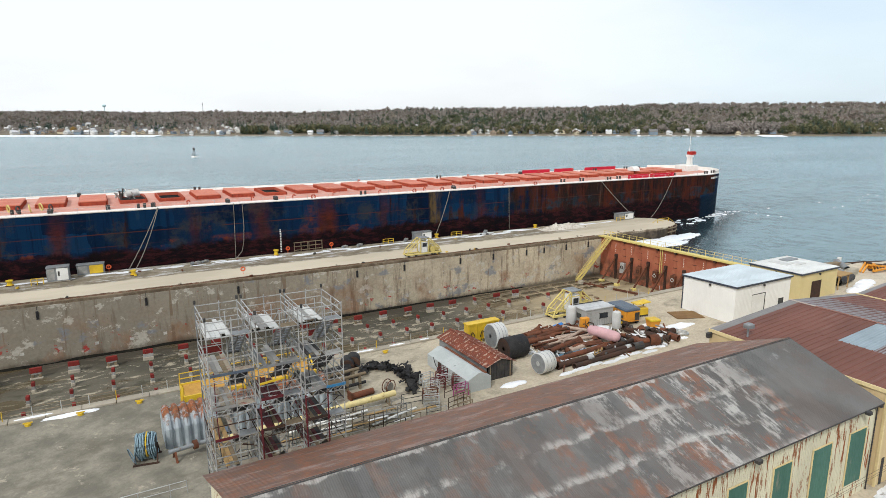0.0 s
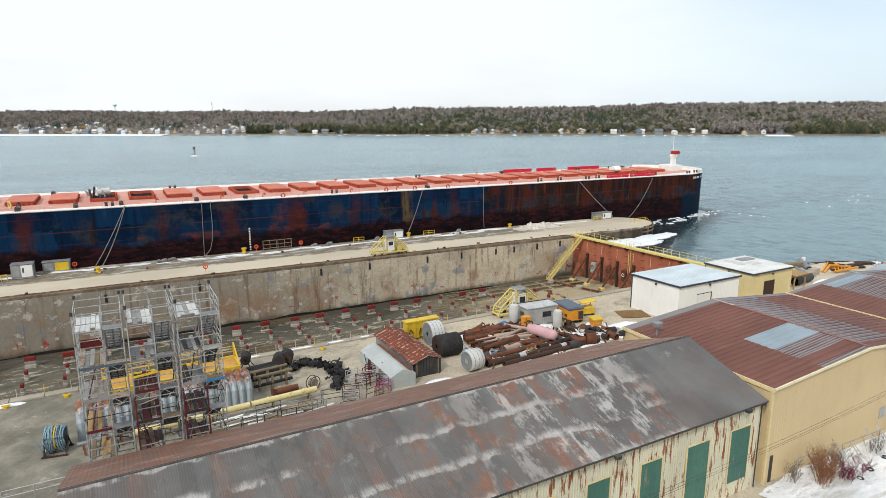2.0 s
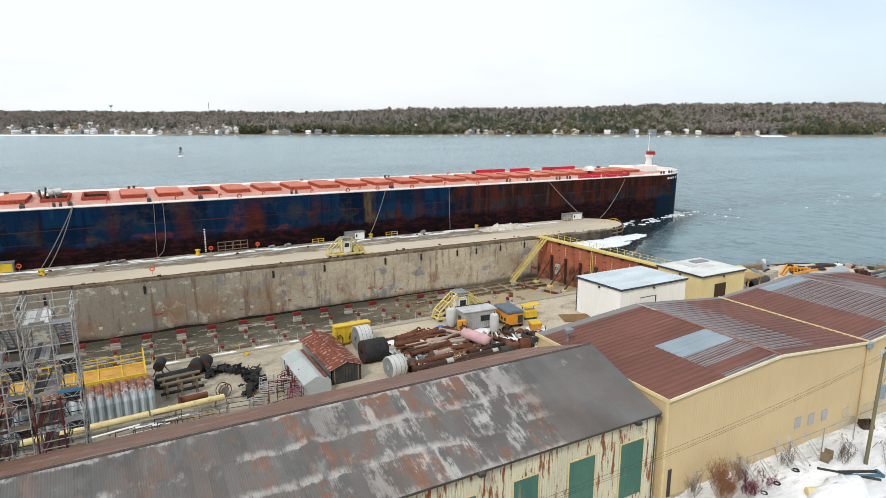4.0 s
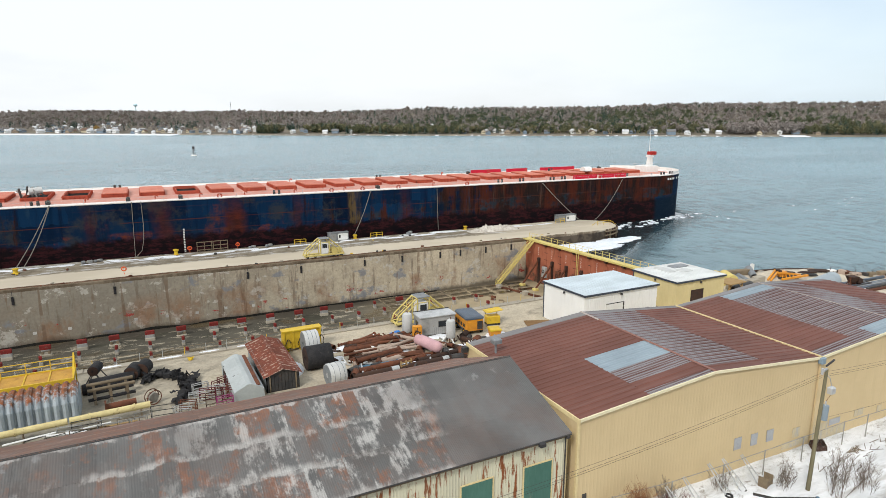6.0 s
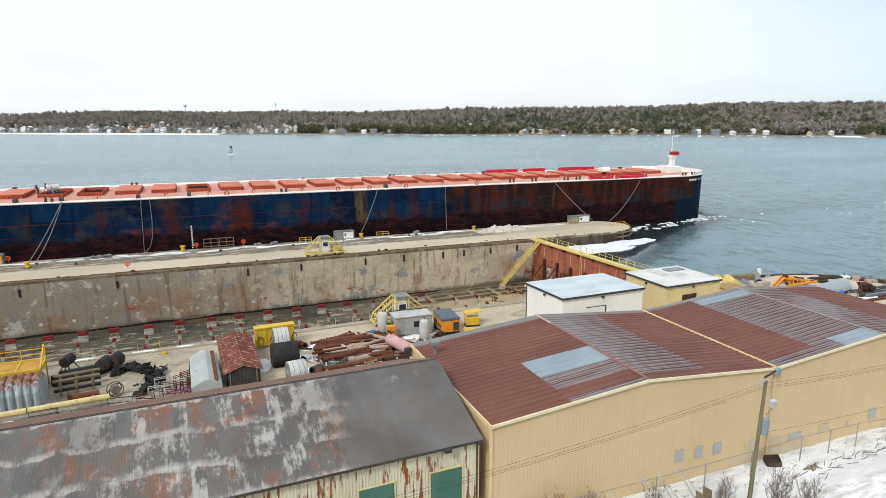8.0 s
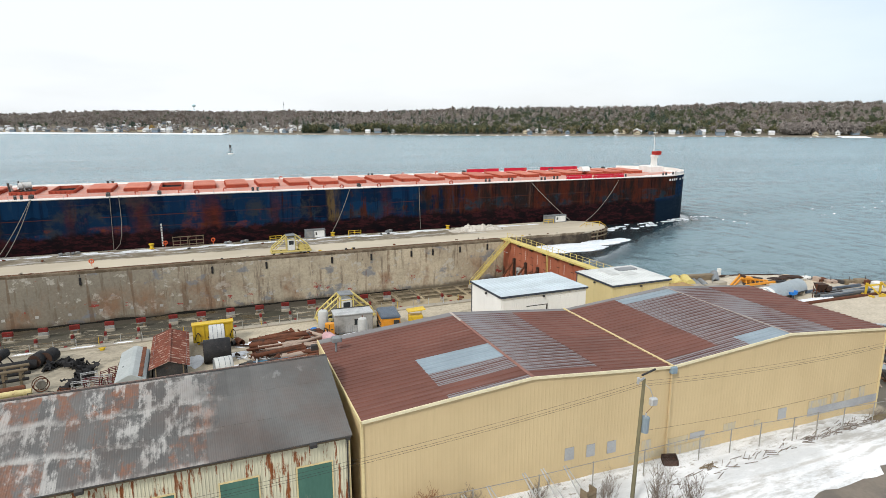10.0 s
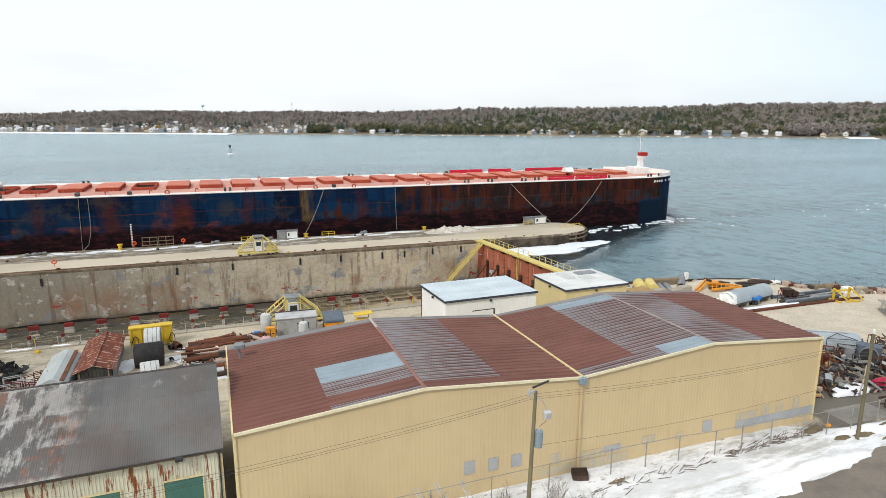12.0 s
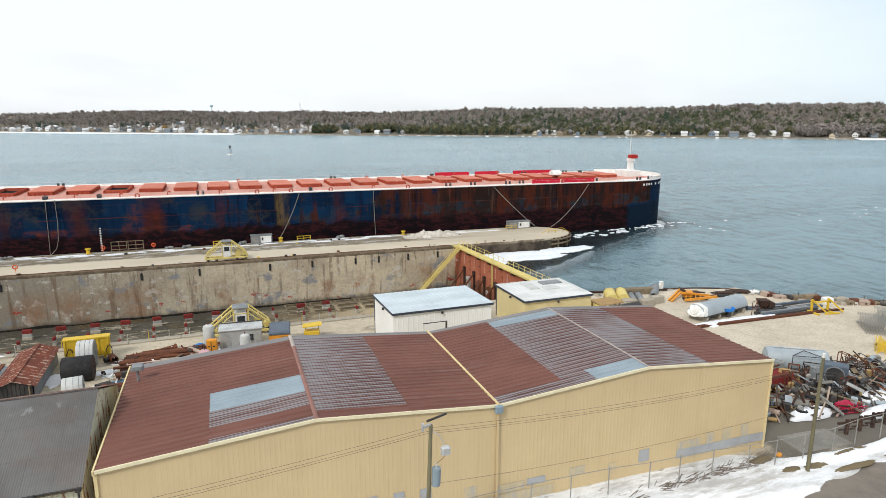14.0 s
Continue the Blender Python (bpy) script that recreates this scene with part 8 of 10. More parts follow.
cw = thing("cable_coil", "grey wire coil lying on the concrete", "coil", 66.3, 52.2, G)
for i in range(5):
    part("turn", B().torus((0.05 * i, 0.04 * i, 0.08 + 0.09 * i), (0.08 * i, 0.1, 1), 0.95 - 0.05 * i, 0.05, 24, 6), M["galvanised"], cw)
part("core", B().cyl((0, 0, 0), (0, 0, 0.2), 0.5, 14), M["concrete"], cw)
fe = thing("rust_hopper", "rusty funnel end on the outermost pipe", "hopper", 59.0, 51.2, G, -20)
part("cone", B().pipe((0, 0, 0.75), (1.3, 0, 0.75), 0.7, 0.06, 18), M["rust"], fe)
part("tail", B().cyl((-1.6, 0, 0.6), (0, 0, 0.75), 0.35, 14), M["rust"], fe)
single("brown_mat", B().cbox(-2.1, 2.1, -1.6, 1.6, 0, 0.06, 0.02), worn("coarse_brown_fibre", (0.23, 0.14, 0.065), (0.18, 0.105, 0.05), None, 0.8, 9, 0.95), "coarse brown fibre mat by the white shed", "mat", x=73.3, y=57.2, z=G + 0.06, rz=-22)
snow_patch(71.5, 50.2, 2.2, 1.4, G, 0.25, 91, "gravel_heap", "concrete", "small heap of pale gravel")
snow_patch(68.5, 54.5, 2.6, 1.0, G, 0.08, 92)


# ---- quay mules ----
def mule(label, x, y, z, rz):
    m = thing("docking_mule", label, "docking mule", x, y, z, rz, group="docking mules")
    L, D = 8.2, 1.9
    for y0 in (0, D - 0.25):
        part("sill", B().cbox(0, L, y0, y0 + 0.25, 0.35, 0.65, 0.05), M["pale_yellow"], m)
    for x0 in (0.1, 3.2, 5.0, L - 0.4):
        part("bearer", B().box(x0, x0 + 0.25, 0.25, D - 0.25, 0.4, 0.6), M["pale_yellow"], m)
    for x0 in (0.6, 2.2, L - 2.2, L - 0.6):
        for y0 in (0.15, D - 0.15):
            part("wheel", B().cyl((x0, y0 - 0.1, 0.3), (x0, y0 + 0.1, 0.3), 0.3, 14), M["dark_steel"], m)
    for y0 in (0.12, D - 0.12):
        fr = [(0.2, y0, 0.7), (0.5, y0, 1.5), (3.2, y0, 3.7), (5.2, y0, 3.7), (7.6, y0, 1.6), (8.0, y0, 0.7)]
        for a, b_ in zip(fr, fr[1:]):
            part("frame_tube", B().cyl(a, b_, 0.11, 8), M["pale_yellow"], m)
        lo = [(0.6, y0, 0.9), (3.2, y0, 3.0), (5.2, y0, 3.0), (7.4, y0, 1.0)]
        for a, b_ in zip(lo, lo[1:]):
            part("frame_tube", B().cyl(a, b_, 0.07, 8), M["pale_yellow"], m)
        for i in range(5):
            t = (i + 0.5) / 5
            a = Vector(fr[1]).lerp(Vector(fr[2]), t)
            b_ = Vector(lo[0]).lerp(Vector(lo[1]), t)
            part("rung", B().cyl(a, b_, 0.05, 6), M["pale_yellow"], m)
    for xx in (3.3, 5.1):
        for y0 in (0.12, D - 0.12):
            part("post", B().beam((xx, y0, 0.7), (xx, y0, 3.7), 0.16), M["pale_yellow"], m)
    for xx in (0.5, 1.85, 3.2, 5.2, 6.4, 7.6):
        zz = 1.5 + (min(xx, 8.2 - xx) - 0.5) * 0.81 if xx < 3.2 or xx > 5.2 else 3.7
        part("cross_tube", B().cyl((xx, 0.12, zz), (xx, D - 0.12, zz), 0.07, 8), M["pale_yellow"], m)
    cb = part("cab", B().cbox(3.45, 4.9, 0.1, D - 0.1, 0.75, 3.1, 0.08), M["white"], m, "pale operator cab")
    part("window", B().box(3.7, 4.65, 0.05, 0.1, 1.9, 2.7), M["glass"], cb)
    part("cab_roof", B().cbox(3.2, 5.1, -0.1, D + 0.1, 3.72, 3.86, 0.05), M["steel_grey"], m)
    for xx, r in ((6.2, 0.62), (7.3, 0.4)):
        d = part("drum", B().cyl((xx, 0.3, 1.15), (xx, D - 0.3, 1.15), r * 0.75, 16), M["pale_yellow"], m)
        for y0 in (0.25, D - 0.3):
            part("flange", B().cyl((xx, y0, 1.15), (xx, y0 + 0.08, 1.15), r, 18), M["pale_yellow"], d)
    return m


mule("pale yellow docking mule with a cab on the quay edge", 54.7, 110.9, pier_top(58) + 0.1, -0.8)
mule("pale yellow docking mule beside the dry dock", 55.0, 64.9, G, 0)

# ---- things on the pier ----


def bollard(x, y, h=0.8):
    b = thing("bollard", "stout yellow mooring bollard on the pier", "bollard", x, y, pier_top(x), group="pier bollards")
    part("post", B().loft([[(r * math.cos(a), r * math.sin(a), z) for a in (2 * math.pi * k / 16 for k in range(16))] for r, z in ((0.6, 0), (0.6, 0.08), (0.38, 0.12), (0.36, h * 0.7), (0.55, h * 0.8), (0.55, h), (0.3, h + 0.06))]), M["yellow"], b)
    part("base_plate", B().cbox(-0.6, 0.6, -0.6, 0.6, 0, 0.06, 0.02), M["rust"], b)


for x, y, h in ((-13.8, 125.4, 0.9), (5.1, 123.2, 0.9), (32.2, 127.0, 1.15), (71.0, 127.6, 0.9), (100, 126.6, 0.9), (-34, 125, 0.9)):
    bollard(x, y, h)


def kiosk(x, y, w, d, h, rz, front, label):
    k = thing("power_kiosk", label, "kiosk", x, y, pier_top(x), rz, group="pier kiosks")
    part("body", B().cbox(0, w, 0, d, 0.1, h, 0.05), M["steel_grey"], k)
    part("plinth", B().box(-0.05, w + 0.05, -0.05, d + 0.05, 0, 0.1), M["concrete"], k)
    part("front_panel", B().box(w * 0.45, w * 0.95, -0.05, 0.0, 0.25, h - 0.15), M[front], k)
    part("front_panel", B().box(w * 0.06, w * 0.36, -0.04, 0.0, 0.4, h - 0.2), M["plank_grey"], k)
    part("roof", B().cbox(-0.08, w + 0.08, -0.1, d + 0.08, h, h + 0.1, 0.03), M["steel_grey"], k)
    for i in range(3 if front == "yellow" else 1):
        part("notice", B().box(w * 0.5 + i * w * 0.13, w * 0.58 + i * w * 0.13, -0.065, -0.05, h * 0.4, h * 0.75), M["yellow"] if front == "yellow" else M["dark_steel"], k)


kiosk(-8.3, 124.2, 3.4, 2.2, 2.5, -2, "white", "grey power kiosk with a white door")
kiosk(-3.8, 127.0, 4.4, 1.6, 1.9, -2, "yellow", "low grey kiosk with yellow warning panels")
kiosk(64.4, 126.3, 4.6, 1.5, 1.9, -1, "white", "low grey kiosk with pale panels")
kiosk(127.6, 124.6, 6.2, 1.6, 1.9, -1, "white", "low grey kiosk near the pier head")
for x, y in ((1.3, 127.4), (22.6, 113.6), (34.9, 127.6), (44.5, 127.4)):
    l = thing("life_ring", "orange life ring on a short stand", "life ring", x, y, pier_top(x), group="life rings")
    part("ring", B().torus((0, 0, 1.05), (0, 1, 0.15), 0.36, 0.11, 18, 8), M["life_orange"], l)
    part("stand", B().beam((0, 0.1, 0), (0, 0.1, 1.4), 0.08), M["life_orange"], l)
for x, y, w in ((-10.6, 123.4, 1.8), (56.5, 126.6, 2.6), (74.6, 126.8, 3.0), (134.5, 116.5, 4.2), (126.5, 124.0, 3.0)):
    f = thing("guard_railing", "yellow pipe guard railing on the pier", "railing", x, y, pier_top(x), group="pier guard railings")
    for a in (0, w / 2, w):
        part("post", B().cyl((a, 0, 0), (a, 0, 1.15), 0.07, 8), M["yellow"], f)
    for z in (0.6, 1.12):
        part("bar", B().cyl((0, 0, z), (w, 0, z), 0.06, 8), M["yellow"], f)
    if x > 130:
        part("stay", B().cyl((0, 0, 1.1), (-1.6, 0.5, 0), 0.06, 8).cyl((w, 0, 1.1), (w + 1.6, -0.5, 0), 0.06, 8), M["yellow"], f)
for i in range(2):
    b = thing("timber_staging", "bare timber staging bench beside the hull", "staging", 36.4 + i * 3.2, 127.9, pier_top(38), -1, group="staging benches")
    for a in (0, 1.45, 2.9):
        part("leg", B().box(a - 0.06, a + 0.06, -0.06, 0.06, 0, 2.1), M["timber"], b)
    for z in (0.35, 1.15, 2.0):
        part("board", B().box(-0.1, 3.0, -0.1, 0.1, z, z + 0.12), M["timber"], b)
for x, y, s in ((15.6, 126.2, 0.7), (17.6, 126.8, 0.6), (47.0, 127.0, 0.6), (50.5, 126.8, 0.7), (62.2, 126.7, 0.8), (84, 126.3, 0.9), (-18, 125.8, 1.2)):
    j = thing("deck_gear", "heap of grey mooring gear on the pier verge", "gear", x, y, pier_top(x), rng.uniform(0, 60), group="pier gear")
    part("drum", B().cyl((-s * 0.4, 0, s * 0.45), (s * 0.4, 0, s * 0.45), s * 0.45, 14), M["steel_grey"], j)
    part("coil", B().torus((s * 0.9, 0.1, 0.2), (0.1, 0, 1), s * 0.5, 0.14, 16, 6), M["rope"], j)
    part("box", B().cbox(s * 1.2, s * 2.4, -0.3, 0.5, 0, s * 0.7, 0.05), M["plank_grey"], j)
hp = B()
hp.loft([[(98.5 + 0.55 * i, 120.6 + 0.5 * j, pier_top(106) - 0.1 + 1.55 * max(0.0, 1 - ((i - 14) / 14) ** 2) * max(0.0, 1 - ((j - 4.5) / 4.5) ** 2) * (0.55 + 0.9 * abs(noise.noise((i * 0.35, j * 0.4, 6))) + 0.35 * abs(noise.noise((i * 0.9, j * 0.9, 2))))) for j in range(10)] for i in range(29)], closed=False, caps=False)
M["snow_grimy"] = worn("gritty_ploughed_snow", (0.62, 0.58, 0.52), (0.46, 0.42, 0.36), (0.28, 0.25, 0.2), 0.5, 3.0, 0.9, wear=(0.5, 0.66), depth=0.1)
single("snow_heap", hp, M["snow_grimy"], "lumpy heap of dirty ploughed snow on the pier", "snow", kind="stuff")
for i in range(46):
    x = -22 + 3.25 * i + rng.uniform(-1.5, 1.5)
    snow_patch(x, rng.uniform(124.6, 127.3) + 0.3 - 0.012 * x, rng.uniform(1.2, 3.6), rng.uniform(0.2, 0.75), pier_top(x), rng.uniform(0.06, 0.2), i + 101, mat="snow_dirty", label="dirty snow patch along the pier verge")
for i in range(40):
    x = rng.uniform(-20, 126)
    single("pier_litter", B().cbox(-0.3, 0.3, -0.15, 0.15, 0, rng.uniform(0.1, 0.35), 0.03), rng.choice((M["timber"], M["rust"], M["concrete"], M["dark_steel"], M["yellow"])), "small loose block lying on the pier", "litter", "pier litter", x=x, y=rng.choice((rng.uniform(111, 112.5), rng.uniform(121.5, 126.5))), z=pier_top(x), rz=rng.uniform(0, 180))
# fender timbers round the pier head
ft = thing("pier_fendering", "dark timber fendering round the pier head", "fendering")
for a in range(-80, 81, 8):
    x, y = 131.5 + 9.75 * math.cos(radians(a)), 119.3 + 8.05 * math.sin(radians(a))
    part("fender_post", B().cyl((x, y, -6), (x, y, pier_top(135) - 0.15), 0.24, 8), M["rust_dark"] if a % 3 else M["timber"], ft)
for z in (-2.2, -3.2):
    part("waling", B().tube([(131.5 + 10.0 * math.cos(radians(a)), 119.3 + 8.3 * math.sin(radians(a)), z) for a in range(-85, 86, 10)], 0.2, 6), M["timber"], ft)

# ice in the slip and along the hull
for i, (x, y, rx, ry, rz) in enumerate(((120, 107.0, 12.5, 4.2, -4), (134, 108.8, 7.5, 2.9, 6), (112.5, 102.5, 3.5, 2.4, 0), (127.5, 103.2, 4, 1.0, 10))):
    snow_patch(x, y, rx, ry, WATER_Z, 0.3, i + 300, "slip_ice", "ice", "sheet of white brash ice in the slip", rz)
fl = B()
fr_ = random.Random(61)
for i in range(95):
    if i < 60:
        t = fr_.random()
        x, y = 140 + 50 * t + fr_.gauss(0, 1.5), 121.5 + 10.5 * t + fr_.gauss(0, 1.6)
    else:
        x, y = fr_.uniform(186, 330), 128 - 0.10 * (fr_.uniform(0, 100)) + fr_.gauss(0, 3)
    r = fr_.uniform(0.15, 0.85) if i < 60 else fr_.uniform(0.1, 0.45)
    n = 7
    rim = [(x + r * 1.5 * fr_.uniform(0.7, 1.2) * math.cos(2 * math.pi * k / n), y + r * fr_.uniform(0.6, 1.1) * math.sin(2 * math.pi * k / n), WATER_Z - 0.02) for k in range(n)]
    fl.loft([rim, [(x + (a - x) * 0.85, y + (c - y) * 0.85, WATER_Z + 0.1) for a, c, _ in rim]])
single("ice_floes", fl, M["ice"], "scattered small ice floes off the bow", "ice", kind="stuff")

# ---- east yard ----
M["tank_grey"] = worn("pale_blue_grey_tank_paint", (0.34, 0.39, 0.42), (0.29, 0.335, 0.365), (0.25, 0.24, 0.22), 0.5, 6, 0.5, wear=(0.6, 0.72))
def half_tank(name, x, y, L, r, rz, label, mat, h0=0.9):
    t = thing(name, label, "tank", x, y, G, rz, group="half tanks")
    arc = [(r * math.cos(radians(a)), h0 + r * 1.05 * math.sin(radians(a))) for a in range(-10, 191, 12)]
    inn = [(a * 0.95, (b_ - h0) * 0.95 + h0) for a, b_ in reversed(arc)]
    part("shell", B().loft([[(xx, a, b_) for a, b_ in arc + inn] for xx in (0, L)]), mat, t, smooth=True)
    for i in range(4):
        xx = L * (0.08 + 0.28 * i)
        part("bearer", B().box(xx - 0.2, xx + 0.2, -r, r, 0, h0), M["concrete"], t)
    part("sole_plate", B().box(0, L, -r - 0.1, r + 0.1, h0 - 0.12, h0), M["dark_steel"], t)
    part("end_cover", B().loft([[(xx + 0.4 * noise.noise((a * 1.7, b_ * 1.7, xx * 0.3)), a * f, h0 - 0.3 + (max(b_, h0) - h0 + 0.3) * f) for a, b_ in arc] for xx, f in ((0.9, 1.02), (0.2, 1.03), (-0.1, 0.9), (-0.3, 0.6), (-0.3, 0.2))]), M["white"], t, "crumpled white end cover")
    return t


half_tank("half_tank", 118.9, 49.3, 10.0, 1.4, 11, "pale grey half-round tank on concrete bearers", M["tank_grey"])
gf = thing("tube_stand", "thin rusty tube stand beside the half tank", "stand", 128.2, 48.3, G, 20)
for x in (0, 1.6):
    part("post", B().cyl((x, 0, 0), (x, 0, 2.0), 0.05, 6), M["rust"], gf)
part("bar", B().cyl((0, 0, 2.0), (1.6, 0, 2.0), 0.05, 6).cyl((0, 0, 1.1), (1.6, 0, 1.1), 0.05, 6), M["rust"], gf)
part("stay", B().cyl((1.6, 0, 2.0), (2.9, 0.9, 0), 0.05, 6), M["rust"], gf)
sb = thing("blue_basin", "bright blue plastic basin on a stand", "basin", 124.5, 48.9, G)
sb.scale = (0.62, 0.62, 0.8)
part("bowl", B().loft([[(rr * math.cos(a), rr * 0.7 * math.sin(a), z) for a in (2 * math.pi * k / 18 for k in range(18))] for rr, z in ((0.4, 0.9), (1.4, 1.2), (1.5, 1.7), (1.35, 1.7), (0.6, 1.3))]), M["blue"], sb)
part("stand", B().box(-0.4, 0.4, -0.3, 0.3, 0, 0.9), M["dark_steel"], sb)
er = random.Random(41)
ln = thing("rail_stack", "long rusty rails laid along the yard edge", "rails", 117.2, 46.6, G, -2.3)
for i in range(3):
    part("rail", B().beam((0, i * 0.25, 0.12), (26.0 - i, i * 0.25, 0.12), 0.16, 0.24), M["rust"], ln)
for i in range(9):
    L = er.uniform(5, 13)
    single("steel_section", B().cbox(0, L, -0.2, 0.2, 0, er.uniform(0.2, 0.5), 0.03), er.choice((M["steel_grey"], M["dark_steel"], M["navy"], M["rust"])), "long steel section stacked in the yard", "steel section", "stacked steel sections", x=er.uniform(128, 132), y=47.2 + i * 0.42, z=G, rz=er.uniform(-3, 3))
rx_ = thing("rust_hopper", "rust-brown steel hopper among the steel stock", "hopper", 131.9, 49.8, G, -20)
rx_.scale = (0.42, 0.5, 0.6)
part("body", B().loft([[(a * w, b_ * w * 0.8, z) for a, b_ in ((-1, -1), (1, -1), (1, 1), (-1, 1))] for z, w in ((0.8, 0.9), (2.6, 1.9))]), M["rust_dark"], rx_)
part("step", B().box(1.6, 3.6, -1.2, 1.2, 0.8, 2.0), M["rust_dark"], rx_)
for lx in (-0.9, 0.7, 3.2):
    part("leg", B().box(lx, lx + 0.2, -0.8, 0.8, 0, 0.9), M["rust"], rx_)
tr = thing("yellow_trestle", "yellow steel A-frame trestle on the sand", "trestle", 137.0, 45.6, G, -8)
tr.scale = (0.72, 0.6, 0.6)
for x in (0.5, 4.4):
    part("post", B().box(x - 0.18, x + 0.18, 1.05, 1.45, 0, 3.3), M["yellow"], tr)
    part("foot", B().box(x - 0.25, x + 0.25, -1.2, 2.6, 0, 0.35), M["yellow"], tr)
    part("brace", B().beam((x, 1.2, 3.2), (x + 2.4, -0.6, 0.2), 0.3), M["yellow"], tr)
part("cross_beam", B().box(0.2, 4.8, 1.05, 1.45, 2.4, 2.75), M["yellow"], tr)
part("base_beam", B().box(-1.8, 0.5, 0.9, 1.4, 0, 0.3).box(2.2, 5.6, -1.1, -0.7, 0, 0.3), M["yellow"], tr)
# orange machine lying in the dirt
om = thing("crane_boom", "orange dismantled crane boom lying on sand", "crane part", 121.8, 58.6, G, -12)
om.scale = (0.8, 0.8, 0.75)
part("boom", B().beam((0, -0.8, 0.3), (3.0, 0.4, 2.3), 0.34).beam((0.3, -1.3, 0.2), (3.3, -0.2, 2.2), 0.3), M["orange"], om)
part("jib", B().beam((2.4, -0.9, 1.9), (8.6, -0.6, 0.9), 0.4), M["orange"], om)
part("arm", B().beam((2.8, -1.8, 0.5), (9.2, -2.1, 1.1), 0.42), M["orange"], om)
part("cab_frame", B().cbox(3.4, 5.2, -0.6, 0.8, 0.7, 1.9, 0.12), M["orange"], om)
for i in range(6):
    part("lattice_bar", B().beam((3.0 + i, -1.8, 0.6), (3.6 + i, -0.7, 1.5 - 0.1 * i), 0.14), M["orange"], om)
part("pivot", B().cyl((3.0, -1.0, 2.2), (3.0, 0.9, 2.2), 0.3, 14), M["rust_dark"], om)
part("ram", B().cyl((3.6, 0.8, 1.8), (8.2, 0.4, 1.2), 0.16, 10), M["dark_steel"], om)
part("counterweight", B().cbox(5.6, 7.4, 0.4, 1.8, 0.5, 1.4, 0.15), M["rust"], om)
part("crawler", B().cbox(3.0, 8.6, -0.7, 1.5, 0, 0.6, 0.25), M["dark_steel"], om)
for i in range(7):
    single("black_plate", B().cbox(-1.9, 1.9, -0.5, 0.5, 0, 0.2, 0.05), er.choice((M["dark_steel"], M["rubber"], M["rust_dark"])), "dark steel plate heaped near the water", "plate", "plates by the water", x=130.5 + i * 0.8 + er.uniform(-0.8, 0.8), y=58.2 + er.uniform(-1, 1.2) - i * 0.25, z=G + 0.18 * (i % 3), rz=er.uniform(-30, 10))
mb = B()
mb.loft([[(114 + 2.2 * i, 58.5 + 1.1 * j - 0.28 * i, gz(0, 60) - 0.1 + 1.5 * max(0, math.sin(math.pi * i / 11)) * max(0, math.sin(math.pi * j / 5)) * (0.55 + 0.6 * abs(noise.noise((i * 0.5, j * 0.6, 8))))) for j in range(6)] for i in range(12)], closed=False, caps=False)
single("dirt_mound", mb, M["yard"], "low mound of bare tan dirt by the shore", "mound", kind="stuff", smooth=True)
# yellow cylinders, post and pipe near the tan shed
for i, (x, y) in enumerate(((113.2, 61.0), (115.0, 60.6), (116.6, 60.2), (117.8, 60.0))):
    b = thing("yellow_cylinder", "pale yellow steel cylinder lying near the shore", "cylinder", x, y, G, 62, group="stored cylinders")
    r = 0.85 if i < 2 else 0.5
    part("shell", B().cyl((-1.8, 0, r), (1.8, 0, r), r, 18), M["pale_yellow"] if i < 2 else M["steel_grey"], b)
    part("end_ring", B().pipe((1.7, 0, r), (1.9, 0, r), r * 1.08, 0.12, 18), M["pale_yellow"] if i < 2 else M["dark_steel"], b)
single("yellow_beam", B().cbox(-4.5, 4.5, -0.4, 0.4, 0, 0.85, 0.1), M["pale_yellow"], "pale yellow box beam lying near the shed", "beam", x=109.5, y=60.2, z=G, rz=-4)
single("timber_baulk", B().cbox(-4, 4, -0.5, 0.5, 0, 1.4, 0.08), M["timber"], "grey timber baulk stack near the shore", "baulk", x=117.5, y=62.4, z=G, rz=-10)
single("dark_pipe", B().pipe((-2.6, 0, 0.6), (2.6, 0, 0.9), 0.62, 0.05, 18), M["steel_grey"], "dark grey pipe length propped on edge", "pipe", x=121.6, y=61.2, z=G, rz=48)
wp = thing("white_bracket", "white steel bracket post near the water", "bracket", 122.4, 63.3, G)
wp.scale = (0.6, 0.6, 0.6)
part("post", B().box(3.2, 4.1, -0.4, 0.4, 0, 2.7), M["white"], wp)
part("cheek", B().add([(0, -0.3, 0), (3.2, -0.3, 0), (3.2, -0.3, 1.9), (0, -0.3, 1.3), (0, 0.3, 0), (3.2, 0.3, 0), (3.2, 0.3, 1.9), (0, 0.3, 1.3)], [(0, 1, 2, 3), (7, 6, 5, 4), (0, 4, 5, 1), (1, 5, 6, 2), (2, 6, 7, 3), (3, 7, 4, 0)]), M["white"], wp)
snow_patch(122.5, 60.0, 2.6, 1.2, G, 0.4, 402)
snow_patch(124.0, 47.5, 8.0, 0.8, G, 0.2, 403)
snow_patch(119.8, 47.2, 1.5, 1.0, G, 0.3, 404)
